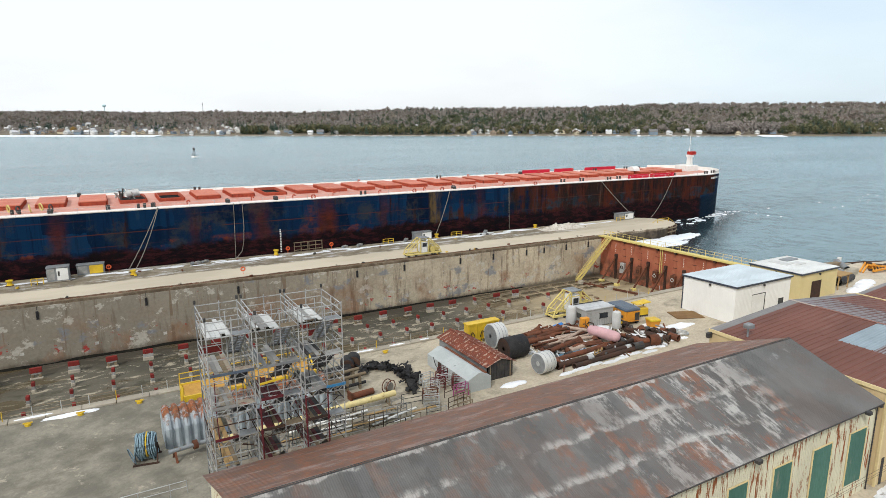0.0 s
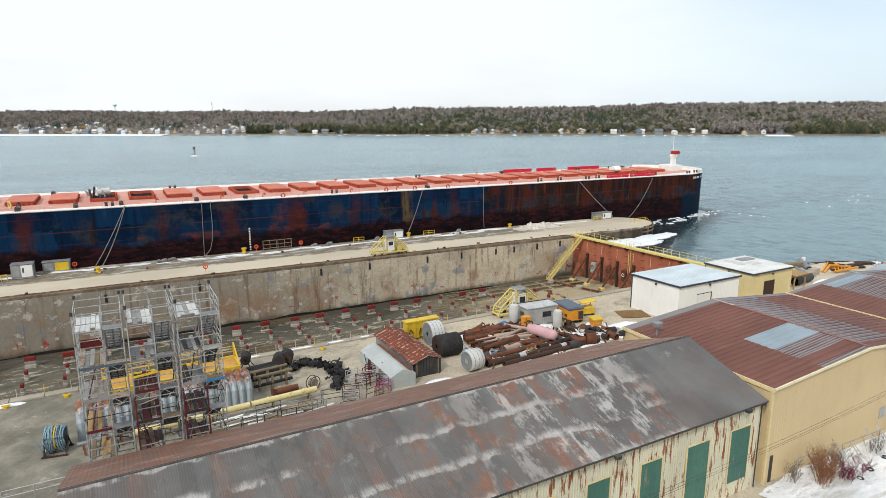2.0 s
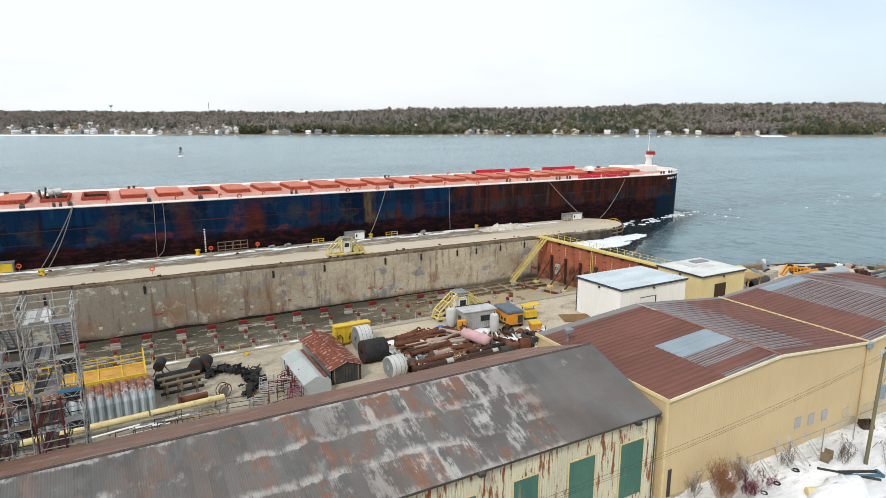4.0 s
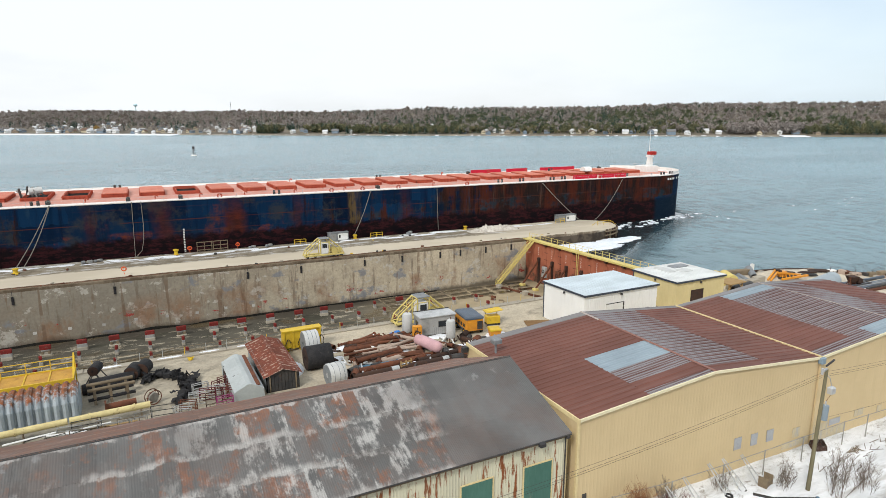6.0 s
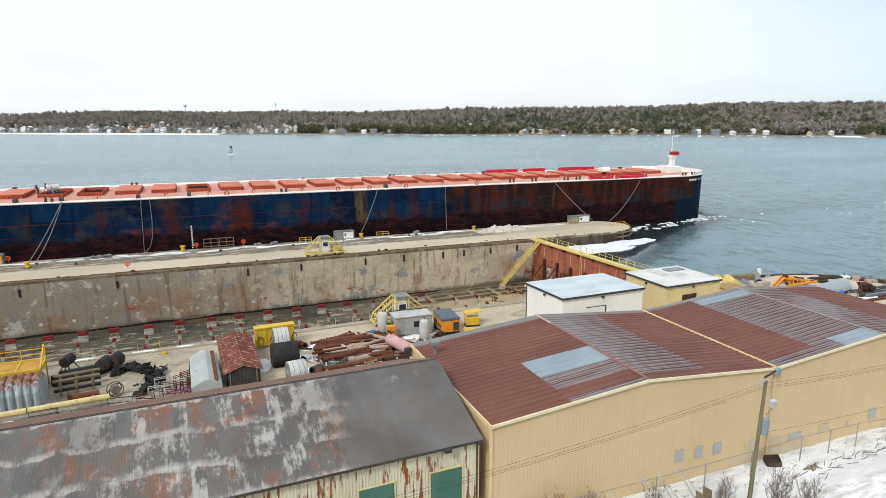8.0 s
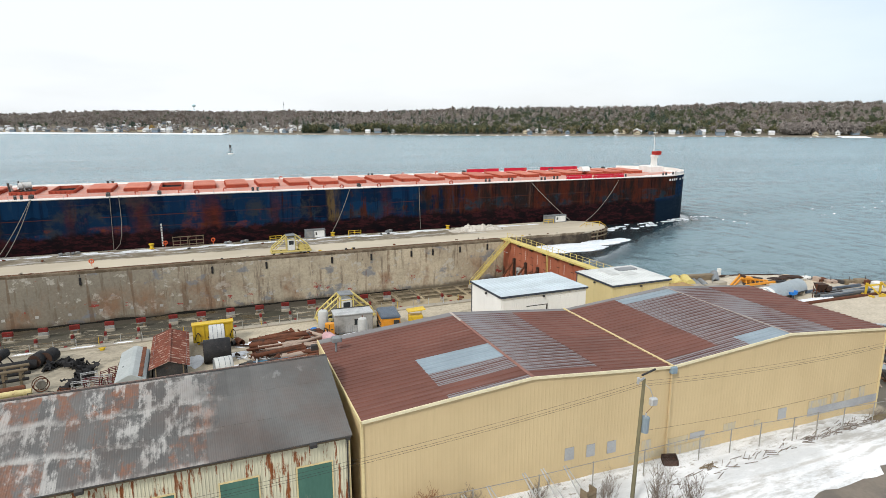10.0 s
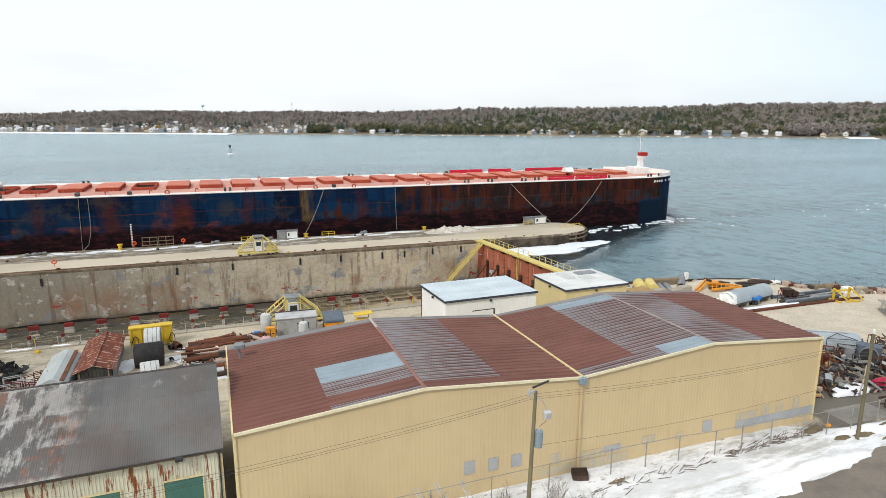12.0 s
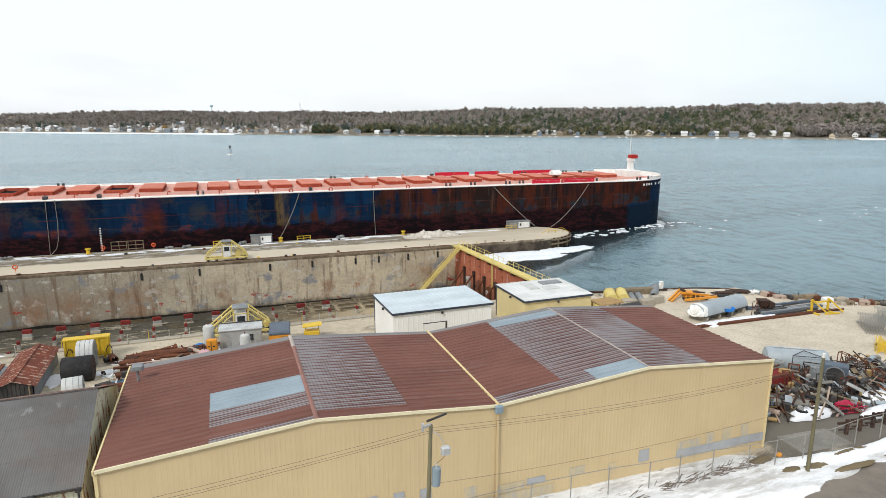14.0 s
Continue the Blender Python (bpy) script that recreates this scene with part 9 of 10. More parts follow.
# by the tan shed
bn2 = thing("timber_canopy", "small bare timber canopy beside the shed", "canopy", 106.2, 53.6, G, 3)
for x in (0, 3.2):
    for y in (0, 2.0):
        part("post", B().box(x - 0.08, x + 0.08, y - 0.08, y + 0.08, 0, 2.4), M["plywood"], bn2)
part("roof_board", B().box(-0.4, 3.6, -0.4, 2.4, 2.4, 2.55), M["plywood"], bn2)
part("brace", B().beam((0, 0, 1.5), (0.9, 0, 2.4), 0.1).beam((3.2, 0, 1.5), (2.3, 0, 2.4), 0.1), M["plywood"], bn2)
single("black_pipe", B().pipe((-2.8, 0, 0.75), (2.8, 0, 0.75), 0.7, 0.06, 18), M["dark_steel"], "short black steel pipe near the shed", "pipe", x=111.5, y=55.4, z=G, rz=8)
for i, (x, y) in enumerate(((108.5, 51.9), (112.0, 52.6), (115.0, 53.6))):
    snow_patch(x, y, 2.4, 1.0, G, 0.5, 410 + i)
for i in range(4):
    single("concrete_block", B().cbox(-1.1, 1.1, -0.6, 0.6, 0, 1.1, 0.08), M["concrete"], "pale precast concrete block in the yard", "concrete block", "precast blocks", x=112 + i * 2.5, y=57.4 + (i % 2) * 0.8, z=G, rz=er.uniform(-15, 15))

# shoreline debris
for i in range(54):
    t = i / 53
    x = 137.5 + 34 * t
    y = north_edge(x) - er.uniform(0.6, 2.0)
    L, h = er.uniform(0.6, 2.0), er.uniform(0.35, 1.05)
    d = thing("shore_block", er.choice(("rusty red steel caisson piece on the shoreline", "pale weathered caisson piece on the shoreline")), "caisson piece", x, y, gz(x, y), er.uniform(-40, 5), group="shoreline pieces")
    mt = er.choice((M["concrete"], M["concrete"], M["pale_rust"], M["pale_rust"], M["rust"], M["timber"], M["white"], M["dark_steel"]))
    part("body", B().cbox(-L / 2, L / 2, -0.6, 0.6, 0, h, 0.1), mt, d)
    part("lug", B().box(-0.1, 0.1, -0.7, -0.6, h * 0.3, h * 0.6), M["rust_dark"], d)
    if i % 3 == 0:
        part("stub_post", B().beam((0, 0, h), (0, 0, h + 0.6), 0.07), M["dark_steel"], d)


def truss(x, y, rz, L, n, mat, label):
    t = thing("stacked_truss", label, "truss", x, y, G, rz, group="stacked trusses")
    for k in range(n):
        z0, y0 = 0.2 + 0.0 * k, k * 0.3
        for z in (z0, z0 + 1.25):
            part("chord", B().beam((0, y0, z), (L, y0, z), 0.08), mat, t)
        m = int(L / 0.9)
        for i in range(m):
            a, b_ = i * L / m, (i + 1) * L / m
            part("web", B().beam((a, y0, z0 if i % 2 else z0 + 1.25), (b_, y0, z0 + 1.25 if i % 2 else z0), 0.045), mat, t)
    return t


truss(137.6, 35.2, 48, 5.6, 9, M["lattice_grey"], "stack of grey lattice trusses on the sand")
truss(142.2, 36.4, 48, 5.6, 8, M["lattice_grey"], "stack of grey lattice trusses on the sand")
yf = thing("yellow_lattice", "yellow lattice spreader frame lying on timber", "spreader frame", 130.2, 30.2, G, 30)
yf.scale = (0.85, 0.85, 0.8)
for i in range(4):
    for j in range(2):
        part("chord", B().beam((0, j * 1.6, 0.3 + 1.3 * (i % 2)), (5.0, j * 1.6 + 0.4 * (i // 2), 0.3 + 1.3 * (i % 2)), 0.16), M["yellow"], yf)
for i in range(6):
    part("web", B().beam((i * 0.85, 0, 0.3), (i * 0.85 + 0.85, 1.6, 1.6), 0.12), M["yellow"], yf)
    part("web", B().beam((i * 0.85, 1.6, 0.3), (i * 0.85 + 0.85, 0, 1.6), 0.12), M["yellow"], yf)
part("pallet", B().box(-0.6, 4.4, -2.6, -0.4, 0, 0.25), M["plywood"], yf)

# ---- scrap yard beside the warehouse ----
stank = thing("silver_tank", "silver-grey horizontal tank in the scrap yard", "tank", 113.6, 32.9, G, -34)
stank.scale = (0.78, 0.8, 0.8)
part("shell", B().loft([[(x, r * math.cos(a), 1.9 + r * math.sin(a)) for a in (2 * math.pi * k / 24 for k in range(24))] for x, r in ((-0.2, 0.9), (0.0, 1.45), (0.3, 1.6), (7.6, 1.6), (7.9, 1.45), (8.1, 0.9))]), M["tank_grey"], stank, smooth=True)
for x in (1.4, 6.2):
    part("saddle", B().box(x - 0.15, x + 0.15, -1.3, 1.3, 0, 0.9), M["rust"], stank)
part("manway", B().cyl((8.0, 0, 1.9), (8.5, 0, 1.9), 0.75, 16), M["dark_steel"], stank)
part("pipe_frame", B().tube([(3.0, -1.9, 0), (3.0, -1.9, 3.1), (7.0, -1.9, 3.1), (7.0, -1.9, 0)], 0.06).tube([(3.0, -1.9, 3.1), (4.5, -1.2, 3.7), (7.0, -1.9, 3.1)], 0.06), M["dark_steel"], stank)
part("walkway", B().box(1.0, 6.5, -0.25, 0.25, 3.5, 3.6), M["galvanised"], stank)
fan = thing("blower_unit", "slate blue square blower unit with a round mouth", "blower", 115.6, 24.7, -0.7, 35)
fan.scale = (0.8, 0.8, 0.85)
part("casing", B().cbox(0, 1.6, 0, 2.8, 0.2, 3.0, 0.12), M["navy"], fan)
part("mouth", B().pipe((-0.15, 1.4, 1.7), (0.3, 1.4, 1.7), 1.15, 0.12, 24), M["steel_grey"], fan)
part("impeller", B().cyl((-0.02, 1.4, 1.7), (0.0, 1.4, 1.7), 1.0, 24), M["dark_steel"], fan)
part("side_panel", B().cbox(-0.2, 0.0, 3.0, 4.2, 0.2, 2.4, 0.1), M["steel_grey"], fan)
red = thing("red_lattice", "bright crimson lattice machine part in the scrap", "machine part", 110.4, 21.5, -0.6, -8)
red.scale = (0.55, 0.6, 0.6)
crimson = worn("crimson_paint", (0.42, 0.01, 0.05), (0.33, 0.01, 0.04), (0.2, 0.03, 0.04), 1, 8, 0.5)
part("hood", B().loft([[(a, b_, z) for a, b_ in ((0, 0), (3.0, 0.2), (2.8, 1.4), (0.2, 1.2))] for z in (0.6, 1.1)] + [[(0.6, 0.3, 1.5), (2.4, 0.5, 1.6), (2.2, 1.0, 1.6), (0.8, 0.9, 1.5)]]), crimson, red)
for i in range(7):
    part("lattice_bar", B().beam((-1.2 + i * 0.9, -0.6, 0.1), (-0.4 + i * 0.9, 0.5, 1.2), 0.08).beam((-0.4 + i * 0.9, -0.7, 0.1), (-1.2 + i * 0.9, 0.4, 1.1), 0.08), crimson, red)
part("rail", B().beam((-1.3, -0.6, 0.9), (5.2, -0.5, 0.9), 0.1).beam((-1.3, -0.7, 0.15), (5.2, -0.7, 0.15), 0.1), crimson, red)
rbx = thing("red_bin", "dark red steel skip beside the warehouse", "skip", 107.8, 27.6, -1.1, 4)
part("body", B().cbox(0, 4.4, 0, 1.9, 0.1, 1.5, 0.06), M["cap_red"], rbx)
part("rim", B().box(-0.08, 4.48, -0.08, 0.08, 1.7, 1.85).box(-0.08, 4.48, 1.82, 1.98, 1.7, 1.85), M["rust"], rbx)
sj = random.Random(53)
SCRAP = [M["rust"], M["rust_dark"], M["rust_dark"], M["dark_steel"], M["timber"], M["steel_grey"], M["dark_steel"], M["dark_steel"], M["lattice_grey"], M["tank_grey"], M["timber"], M["rust_dark"], M["plank_grey"], M["pale_rust"], M["plywood"], M["wet_concrete"]]
for i in range(720):
    t = sj.random()
    x = 101.5 + 24 * t + sj.uniform(-1, 1)
    y = 21.5 + 9.5 * sj.random() - 1.0 * t
    if x < 107.2 and y < 21.2 + 0.3 * (107 - x):
        continue
    z = gz(x, y) + abs(sj.gauss(0, 0.45)) * (1.1 if 22 < y < 31 else 0.5)
    k = sj.random()
    mt = sj.choice(SCRAP)
    kind = "rusty" if mt in (M["rust"], M["rust_dark"]) else "grey" if mt in (M["steel_grey"], M["galvanised"], M["concrete"]) else "old"
    if k < 0.36:
        L = sj.uniform(0.6, 2.8)
        single("scrap_beam", B().beam((-L / 2, 0, 0.05), (L / 2, 0, 0.05 + sj.uniform(-0.2, 1.1)), sj.uniform(0.06, 0.16)), mt, kind + " beam thrown on the scrap heap", "scrap", "scrap heap", x=x, y=y, z=z, rz=sj.uniform(0, 180))
    elif k < 0.6:
        w, d, h = sj.uniform(0.25, 0.9), sj.uniform(0.2, 0.6), sj.uniform(0.15, 0.6)
        ob = single("scrap_block", B().cbox(-w / 2, w / 2, -d / 2, d / 2, -0.3, h, 0.06), mt, kind + " machine casing on the scrap heap", "scrap", "scrap heap", x=x, y=y, z=z - 0.05, rz=sj.uniform(0, 180))
        ob.rotation_euler[0] = sj.uniform(-0.4, 0.4)
    elif k < 0.8:
        w, d = sj.uniform(0.6, 1.7), sj.uniform(0.4, 0.9)
        sh = B().loft([[(w * (a - 1.5) / 3, d * (b_ - 1) / 2, 0.15 * noise.noise((a, b_, i * 1.3)) + e) for b_, e in ((0, 0), (1, 0.02), (2, 0), (2, 0.04), (1, 0.06), (0, 0.04))] for a in range(4)])
        ob = single("scrap_sheet", sh, mt, kind + " bent sheet on the scrap heap", "scrap", "scrap heap", x=x, y=y, z=z + 0.1, rz=sj.uniform(0, 180))
        ob.rotation_euler[0], ob.rotation_euler[1] = sj.uniform(-0.5, 0.5), sj.uniform(-0.5, 0.5)
    elif k < 0.93:
        r = sj.uniform(0.1, 0.3)
        ob = single("scrap_pipe_end", B().pipe((-r * 2.2, 0, r), (r * 2.2, 0, r), r, 0.04, 12), mt, kind + " pipe offcut on the scrap heap", "scrap", "scrap heap", x=x, y=y, z=z - 0.1, rz=sj.uniform(0, 180))
    else:
        ob = single("scrap_rubber", B().torus((0, 0, 0.12), (0.2, 0.1, 1), 0.42, 0.14, 16, 8), M["rubber"], "old black tyre on the scrap heap", "tyre", "scrap heap", x=x, y=y, z=z)
for i, (x, y, a, b_) in enumerate(((107.6, 22.2, 2.6, 1.0), (106.0, 25.8, 1.6, 0.9), (101.0, 26.4, 1.3, 0.9), (117, 22.4, 2.4, 1.2), (121, 27.6, 2.0, 1.0), (115.5, 20.0, 3.6, 1.2), (104.0, 24.8, 1.2, 0.6))):
    snow_patch(x, y, a, b_, gz(x, y) + 0.1, 0.5, 500 + i, label="snow lying on the scrap heap")
single("concrete_pad", B().cbox(-2.7, 2.7, -1.4, 1.4, -0.3, 0.12, 0.04), M["wet_concrete"], "bare grey concrete pad by the scrap heap", "pad", x=103.7, y=18.7, z=-0.72, rz=-4)
for i in range(4):
    single("crowd_barrier", B().cbox(-0.14, 0.14, -0.14, 0.14, -0.2, 1.5, 0.03).box(-1.0, 1.0, -0.06, 0.06, 1.1, 1.3).box(-0.8, 0.8, -0.05, 0.05, 0.5, 0.62), M["rust_dark"], "rusty steel barrier by the fence", "barrier", "rusty barriers", x=107.3 + i * 1.7, y=18.5 + 0.03 * i, z=-0.75, rz=-10)

# thin frames and stands that stick out of the heap
for i in range(34):
    x, y = 104.5 + 18 * sj.random(), 22.5 + 8 * sj.random()
    fr = thing("scrap_stand", sj.choice(("rusty open steel stand in the scrap heap", "bent grey pipe stand in the scrap heap")), "stand", x, y, gz(x, y) + sj.uniform(0, 0.3), sj.uniform(0, 180), group="scrap stands", rx=sj.uniform(-14, 14))
    mt = sj.choice((M["rust"], M["rust_dark"], M["lattice_grey"], M["dark_steel"]))
    w, d, hh = sj.uniform(0.8, 2.2), sj.uniform(0.5, 1.1), sj.uniform(0.8, 1.9)
    for xx in (0, w):
        for yy in (0, d):
            part("leg", B().beam((xx, yy, -0.2), (xx, yy, hh), 0.07), mt, fr)
        part("bar", B().beam((xx, 0, hh), (xx, d, hh), 0.07), mt, fr)
    for yy in (0, d):
        part("bar", B().beam((0, yy, hh), (w, yy, hh), 0.07), mt, fr)
    if i % 3 == 0:
        part("tray", B().box(0.05, w - 0.05, 0.05, d - 0.05, hh * 0.55, hh * 0.55 + 0.05), sj.choice((M["rust"], M["plank_grey"], M["wet_concrete"])), fr)

# dark timber edging that bounds the fill along the shore
ed_ = thing("shore_edging", "dark timber and steel edging along the shore", "edging")
pts = [(x, north_edge(x) - 0.3, gz(x, 60) + 0.28) for x in range(110, 172, 3)]
part("capping", B().tube(pts, 0.2, 6), M["rust_dark"], ed_)
for x in range(110, 172, 3):
    part("edge_post", B().cyl((x, north_edge(x) - 0.2, -5), (x, north_edge(x) - 0.2, -0.95), 0.16, 8), M["timber"], ed_)
for i in range(60):
    x = 110 + 60 * er.random()
    r = er.uniform(0.25, 0.7)
    single("shore_stone", B().loft([[(r * f * (1 + 0.3 * noise.noise((math.cos(a) * 2, math.sin(a) * 2, i))) * math.cos(a), r * 0.8 * f * math.sin(a), r * z) for a in (2 * math.pi * k / 8 for k in range(8))] for f, z in ((0.8, -0.3), (1.0, 0.1), (0.85, 0.5), (0.4, 0.72))]), er.choice((M["concrete"], M["concrete"], M["wet_concrete"])), "pale broken stone along the shore edge", "stone", "shore stones", x=x, y=north_edge(x) - er.uniform(0.5, 2.2), z=gz(x, 60), rz=er.uniform(0, 180))

# ---- road side: fence, poles, snow, brush ----
def fence():
    f = thing("chain_fence", "chain-link fence with grey posts along the warehouse", "fence")
    line = [(51.5, 19.2), (56.5, 18.7), (61.5, 18.5), (66, 18.45), (70.6, 18.4), (76, 18.4), (79.1, 18.25), (82.2, 18.1), (85.5, 17.7), (88.2, 17.6), (91.2, 17.4), (94.4, 17.0), (97.0, 16.8), (99.9, 16.7), (103.1, 16.6), (106.3, 17.0), (109.4, 17.0), (113.5, 16.6), (118, 16.0)]
    for x, y in line:
        part("post", B().cyl((x, y, -0.75), (x, y, 1.72), 0.045, 8), M["lattice_grey"], f)
    for (a, b_), (c, d) in zip(line, line[1:]):
        part("top_rail", B().cyl((a, b_, 1.66), (c, d, 1.66), 0.025, 6), M["lattice_grey"], f)
    # netting as thin diagonal wires
    for (a, b_), (c, d) in zip(line, line[1:]):
        p, q = Vector((a, b_, -0.6)), Vector((c, d, -0.6))
        L = (q - p).length
        w = B()
        n = int(L / 0.22)
        H = 2.25
        for i in range(-int(H / 0.22), n):
            for sg in (1, -1):
                s0, s1 = i * 0.22, i * 0.22 + H
                z0, z1 = 0.0, H
                if s0 < 0:
                    z0, s0 = -s0, 0.0
                if s1 > L:
                    z1, s1 = H - (s1 - L), L
                if s1 - s0 < 0.05:
                    continue
                u0, u1 = (s0, s1) if sg == 1 else (L - s0, L - s1)
                A, Bq = p.lerp(q, u0 / L) + Vector((0, 0, z0)), p.lerp(q, u1 / L) + Vector((0, 0, z1))
                e = Vector((0, 0, 0.0022))
                w.add([A - e, Bq - e, Bq + e, A + e], [(0, 1, 2, 3)])
        part("netting", w, M["lattice_grey"], f)


fence()


def utility_pole(x, y, h, lean, label, kit):
    p = thing("utility_pole", label, "utility pole", x, y, -0.75, group="utility poles", ry=lean)
    wood = worn("greenish_pole_timber", (0.20, 0.18, 0.11), (0.15, 0.135, 0.085), (0.1, 0.09, 0.06), 1.2, 12, 0.9, stretch=(1, 1, 0.2))
    part("shaft", B().cyl((0, 0, -0.3), (0, 0, h), 0.155, 12, 0.11), wood, p)
    if kit:
        part("insulator_arm", B().beam((-0.45, 0, h - 0.1), (0.0, 0, h + 0.05), 0.12).cyl((-0.5, 0, h - 0.3), (-0.5, 0, h + 0.15), 0.09, 8), M["galvanised"], p)
        part("top_bracket", B().beam((-0.3, -0.1, h + 0.32), (1.0, 0.15, h + 0.5), 0.1), M["dark_steel"], p)
        part("street_lamp_head", B().cbox(0.7, 1.25, -0.2, 0.2, h - 2.0, h - 1.5, 0.08), M["galvanised"], p)
        part("lamp_arm", B().tube([(0.1, 0, h - 0.4), (0.6, 0, h - 0.8), (0.9, 0, h - 1.4)], 0.03), M["galvanised"], p)
        part("transformer", B().cyl((0.42, -0.05, h - 3.9), (0.42, -0.05, h - 2.8), 0.27, 14), M["roof_blue"], p, "pale grey transformer can")
        part("bushing", B().cyl((0.42, -0.05, h - 2.8), (0.42, -0.05, h - 2.5), 0.06, 8), M["galvanised"], p)
        part("drop_wire", B().tube([(0.42, -0.05, h - 2.5), (0.9, 0, h - 2.2), (1.0, 0, h - 1.9)], 0.015), M["rust"], p)
    else:
        part("cap", B().cyl((0, 0, h), (0, 0, h + 0.35), 0.12, 8), M["white"], p)
    return p


utility_pole(67.3, 15.7, 9.75, 2.0, "greenish timber utility pole with a transformer can", True)
utility_pole(98.6, 15.2, 9.7, 0.4, "bare greenish timber utility pole by the road", False)


def wire(a, b_, sag, r=0.008):
    a, b_ = Vector(a), Vector(b_)
    single("overhead_wire", B().tube([a.lerp(b_, i / 24) - Vector((0, 0, sag * 4 * (i / 24) * (1 - i / 24))) for i in range(25)], r, 5), M["dark_steel"], "thin dark overhead wire between poles", "wire", "overhead wires")


for dz in (0.0, -0.22, -0.36):
    wire((67.3, 15.7, 8.85 + dz), (98.7, 15.2, 8.5 + dz), 0.55)
    wire((67.3, 15.7, 8.85 + dz), (18.0, 14.6, 8.4 + dz), 0.9)
wire((67.3, 15.7, 5.2), (98.7, 15.2, 5.3), 0.6)
wire((98.7, 15.2, 8.6), (130, 9.0, 8.8), 0.5)

# snow banks beside the road
def slushy_snow():
    k = Nodes("trampled_slushy_snow")
    x, y = k.axis(0), k.axis(1)
    col = k.mix(k.band(k.noise(0.4, 8, (0.35, 1, 1), 0.7), 0.4, 0.62), (0.82, 0.84, 0.87), (0.62, 0.64, 0.66))
    slush = k.math("ADD", k.noise(0.16, 9, (0.4, 1.4, 1), 0.74, 13.0), k.math("MULTIPLY", k.band(x, 58, 92), 0.05))
    col = k.mix(k.band(slush, 0.54, 0.66, 0, 0.8), col, (0.36, 0.35, 0.33))
    bend = k.math("ADD", y, k.math("MULTIPLY", k.math("SUBTRACT", k.noise(0.06, 4, shift=23.0), 0.5), 2.2))
    for at in (12.4, 14.1, 15.2):
        off = k.math("ABSOLUTE", k.math("SUBTRACT", bend, at))
        col = k.mix(k.math("MULTIPLY", k.band(off, 0.3, 0.08), k.band(k.noise(0.7, 8, (0.3, 1, 1), 0.75, at), 0.4, 0.6, 0, 0.6)), col, (0.4, 0.38, 0.35))
    litter = k.noise(1.7, 9, (0.6, 1, 1), 0.78, 33.0)
    col = k.mix(k.math("MULTIPLY", k.band(y, 16.2, 17.8), k.band(litter, 0.55, 0.63, 0, 0.75)), col, (0.2, 0.17, 0.13))
    return k.done(col, 0.85, 0, k.noise(2.5, 8), 0.08)


def snow_strip(pts, seed, label):
    """A bank that follows (x, y0, y1) stations."""
    b = B()
    rows = []
    m = 8
    for i in range(len(pts) - 1):
        for s in range(8):
            t = s / 8
            x = pts[i][0] + (pts[i + 1][0] - pts[i][0]) * t
            y0 = pts[i][1] + (pts[i + 1][1] - pts[i][1]) * t + 0.9 * noise.noise((x * 0.35, 0, seed)) + 0.35 * noise.noise((x * 1.3, 5, seed))
            y1 = pts[i][2] + (pts[i + 1][2] - pts[i][2]) * t + 0.25 * noise.noise((x * 0.7, 2, seed))
            row = []
            for j in range(m + 1):
                f = j / m
                y = y0 + (y1 - y0) * f
                edge = min(f, 1 - f) * 2
                row.append((x, y, gz(x, y) - 0.06 + 0.30 * min(edge * 3, 1) ** 0.6 * (0.75 + 0.8 * abs(noise.noise((x * 0.5, y * 0.7, seed))))))
            rows.append(row)
    b.loft(rows, closed=False, caps=False)
    single("snow_bank", b, slushy_snow(), label, "snow", kind="stuff", smooth=True)


snow_strip([(48, 10.5, 20.2), (56, 9.5, 21.3), (64, 9.0, 21.0), (72, 10.0, 20.7), (80, 11.4, 20.4), (88, 11.9, 20.1), (95, 12.6, 19.8), (99, 13.6, 17.6), (106, 14.2, 16.6), (114, 14.6, 17.4), (122, 14.0, 16.8), (135, 12, 15)], 5, "trampled white snow bank between fence and road")
for i, (x, y, a, b_, h) in enumerate(((96.5, 17.7, 1.6, 0.6, 0.2), (97.6, 15.8, 1.1, 0.5, 0.25), (99.9, 15.5, 1.3, 0.6, 0.25), (102.9, 14.4, 3.6, 0.5, 0.2), (110, 14.6, 4.0, 0.5, 0.2), (104.6, 16.2, 2.2, 0.35, 0.2))):
    snow_patch(x, y, a * 0.75, b_ * 0.6, gz(x, y) + 0.22, h * 0.5, 600 + i, "turned_earth", "earth", "strip of turned brown earth in the snow")


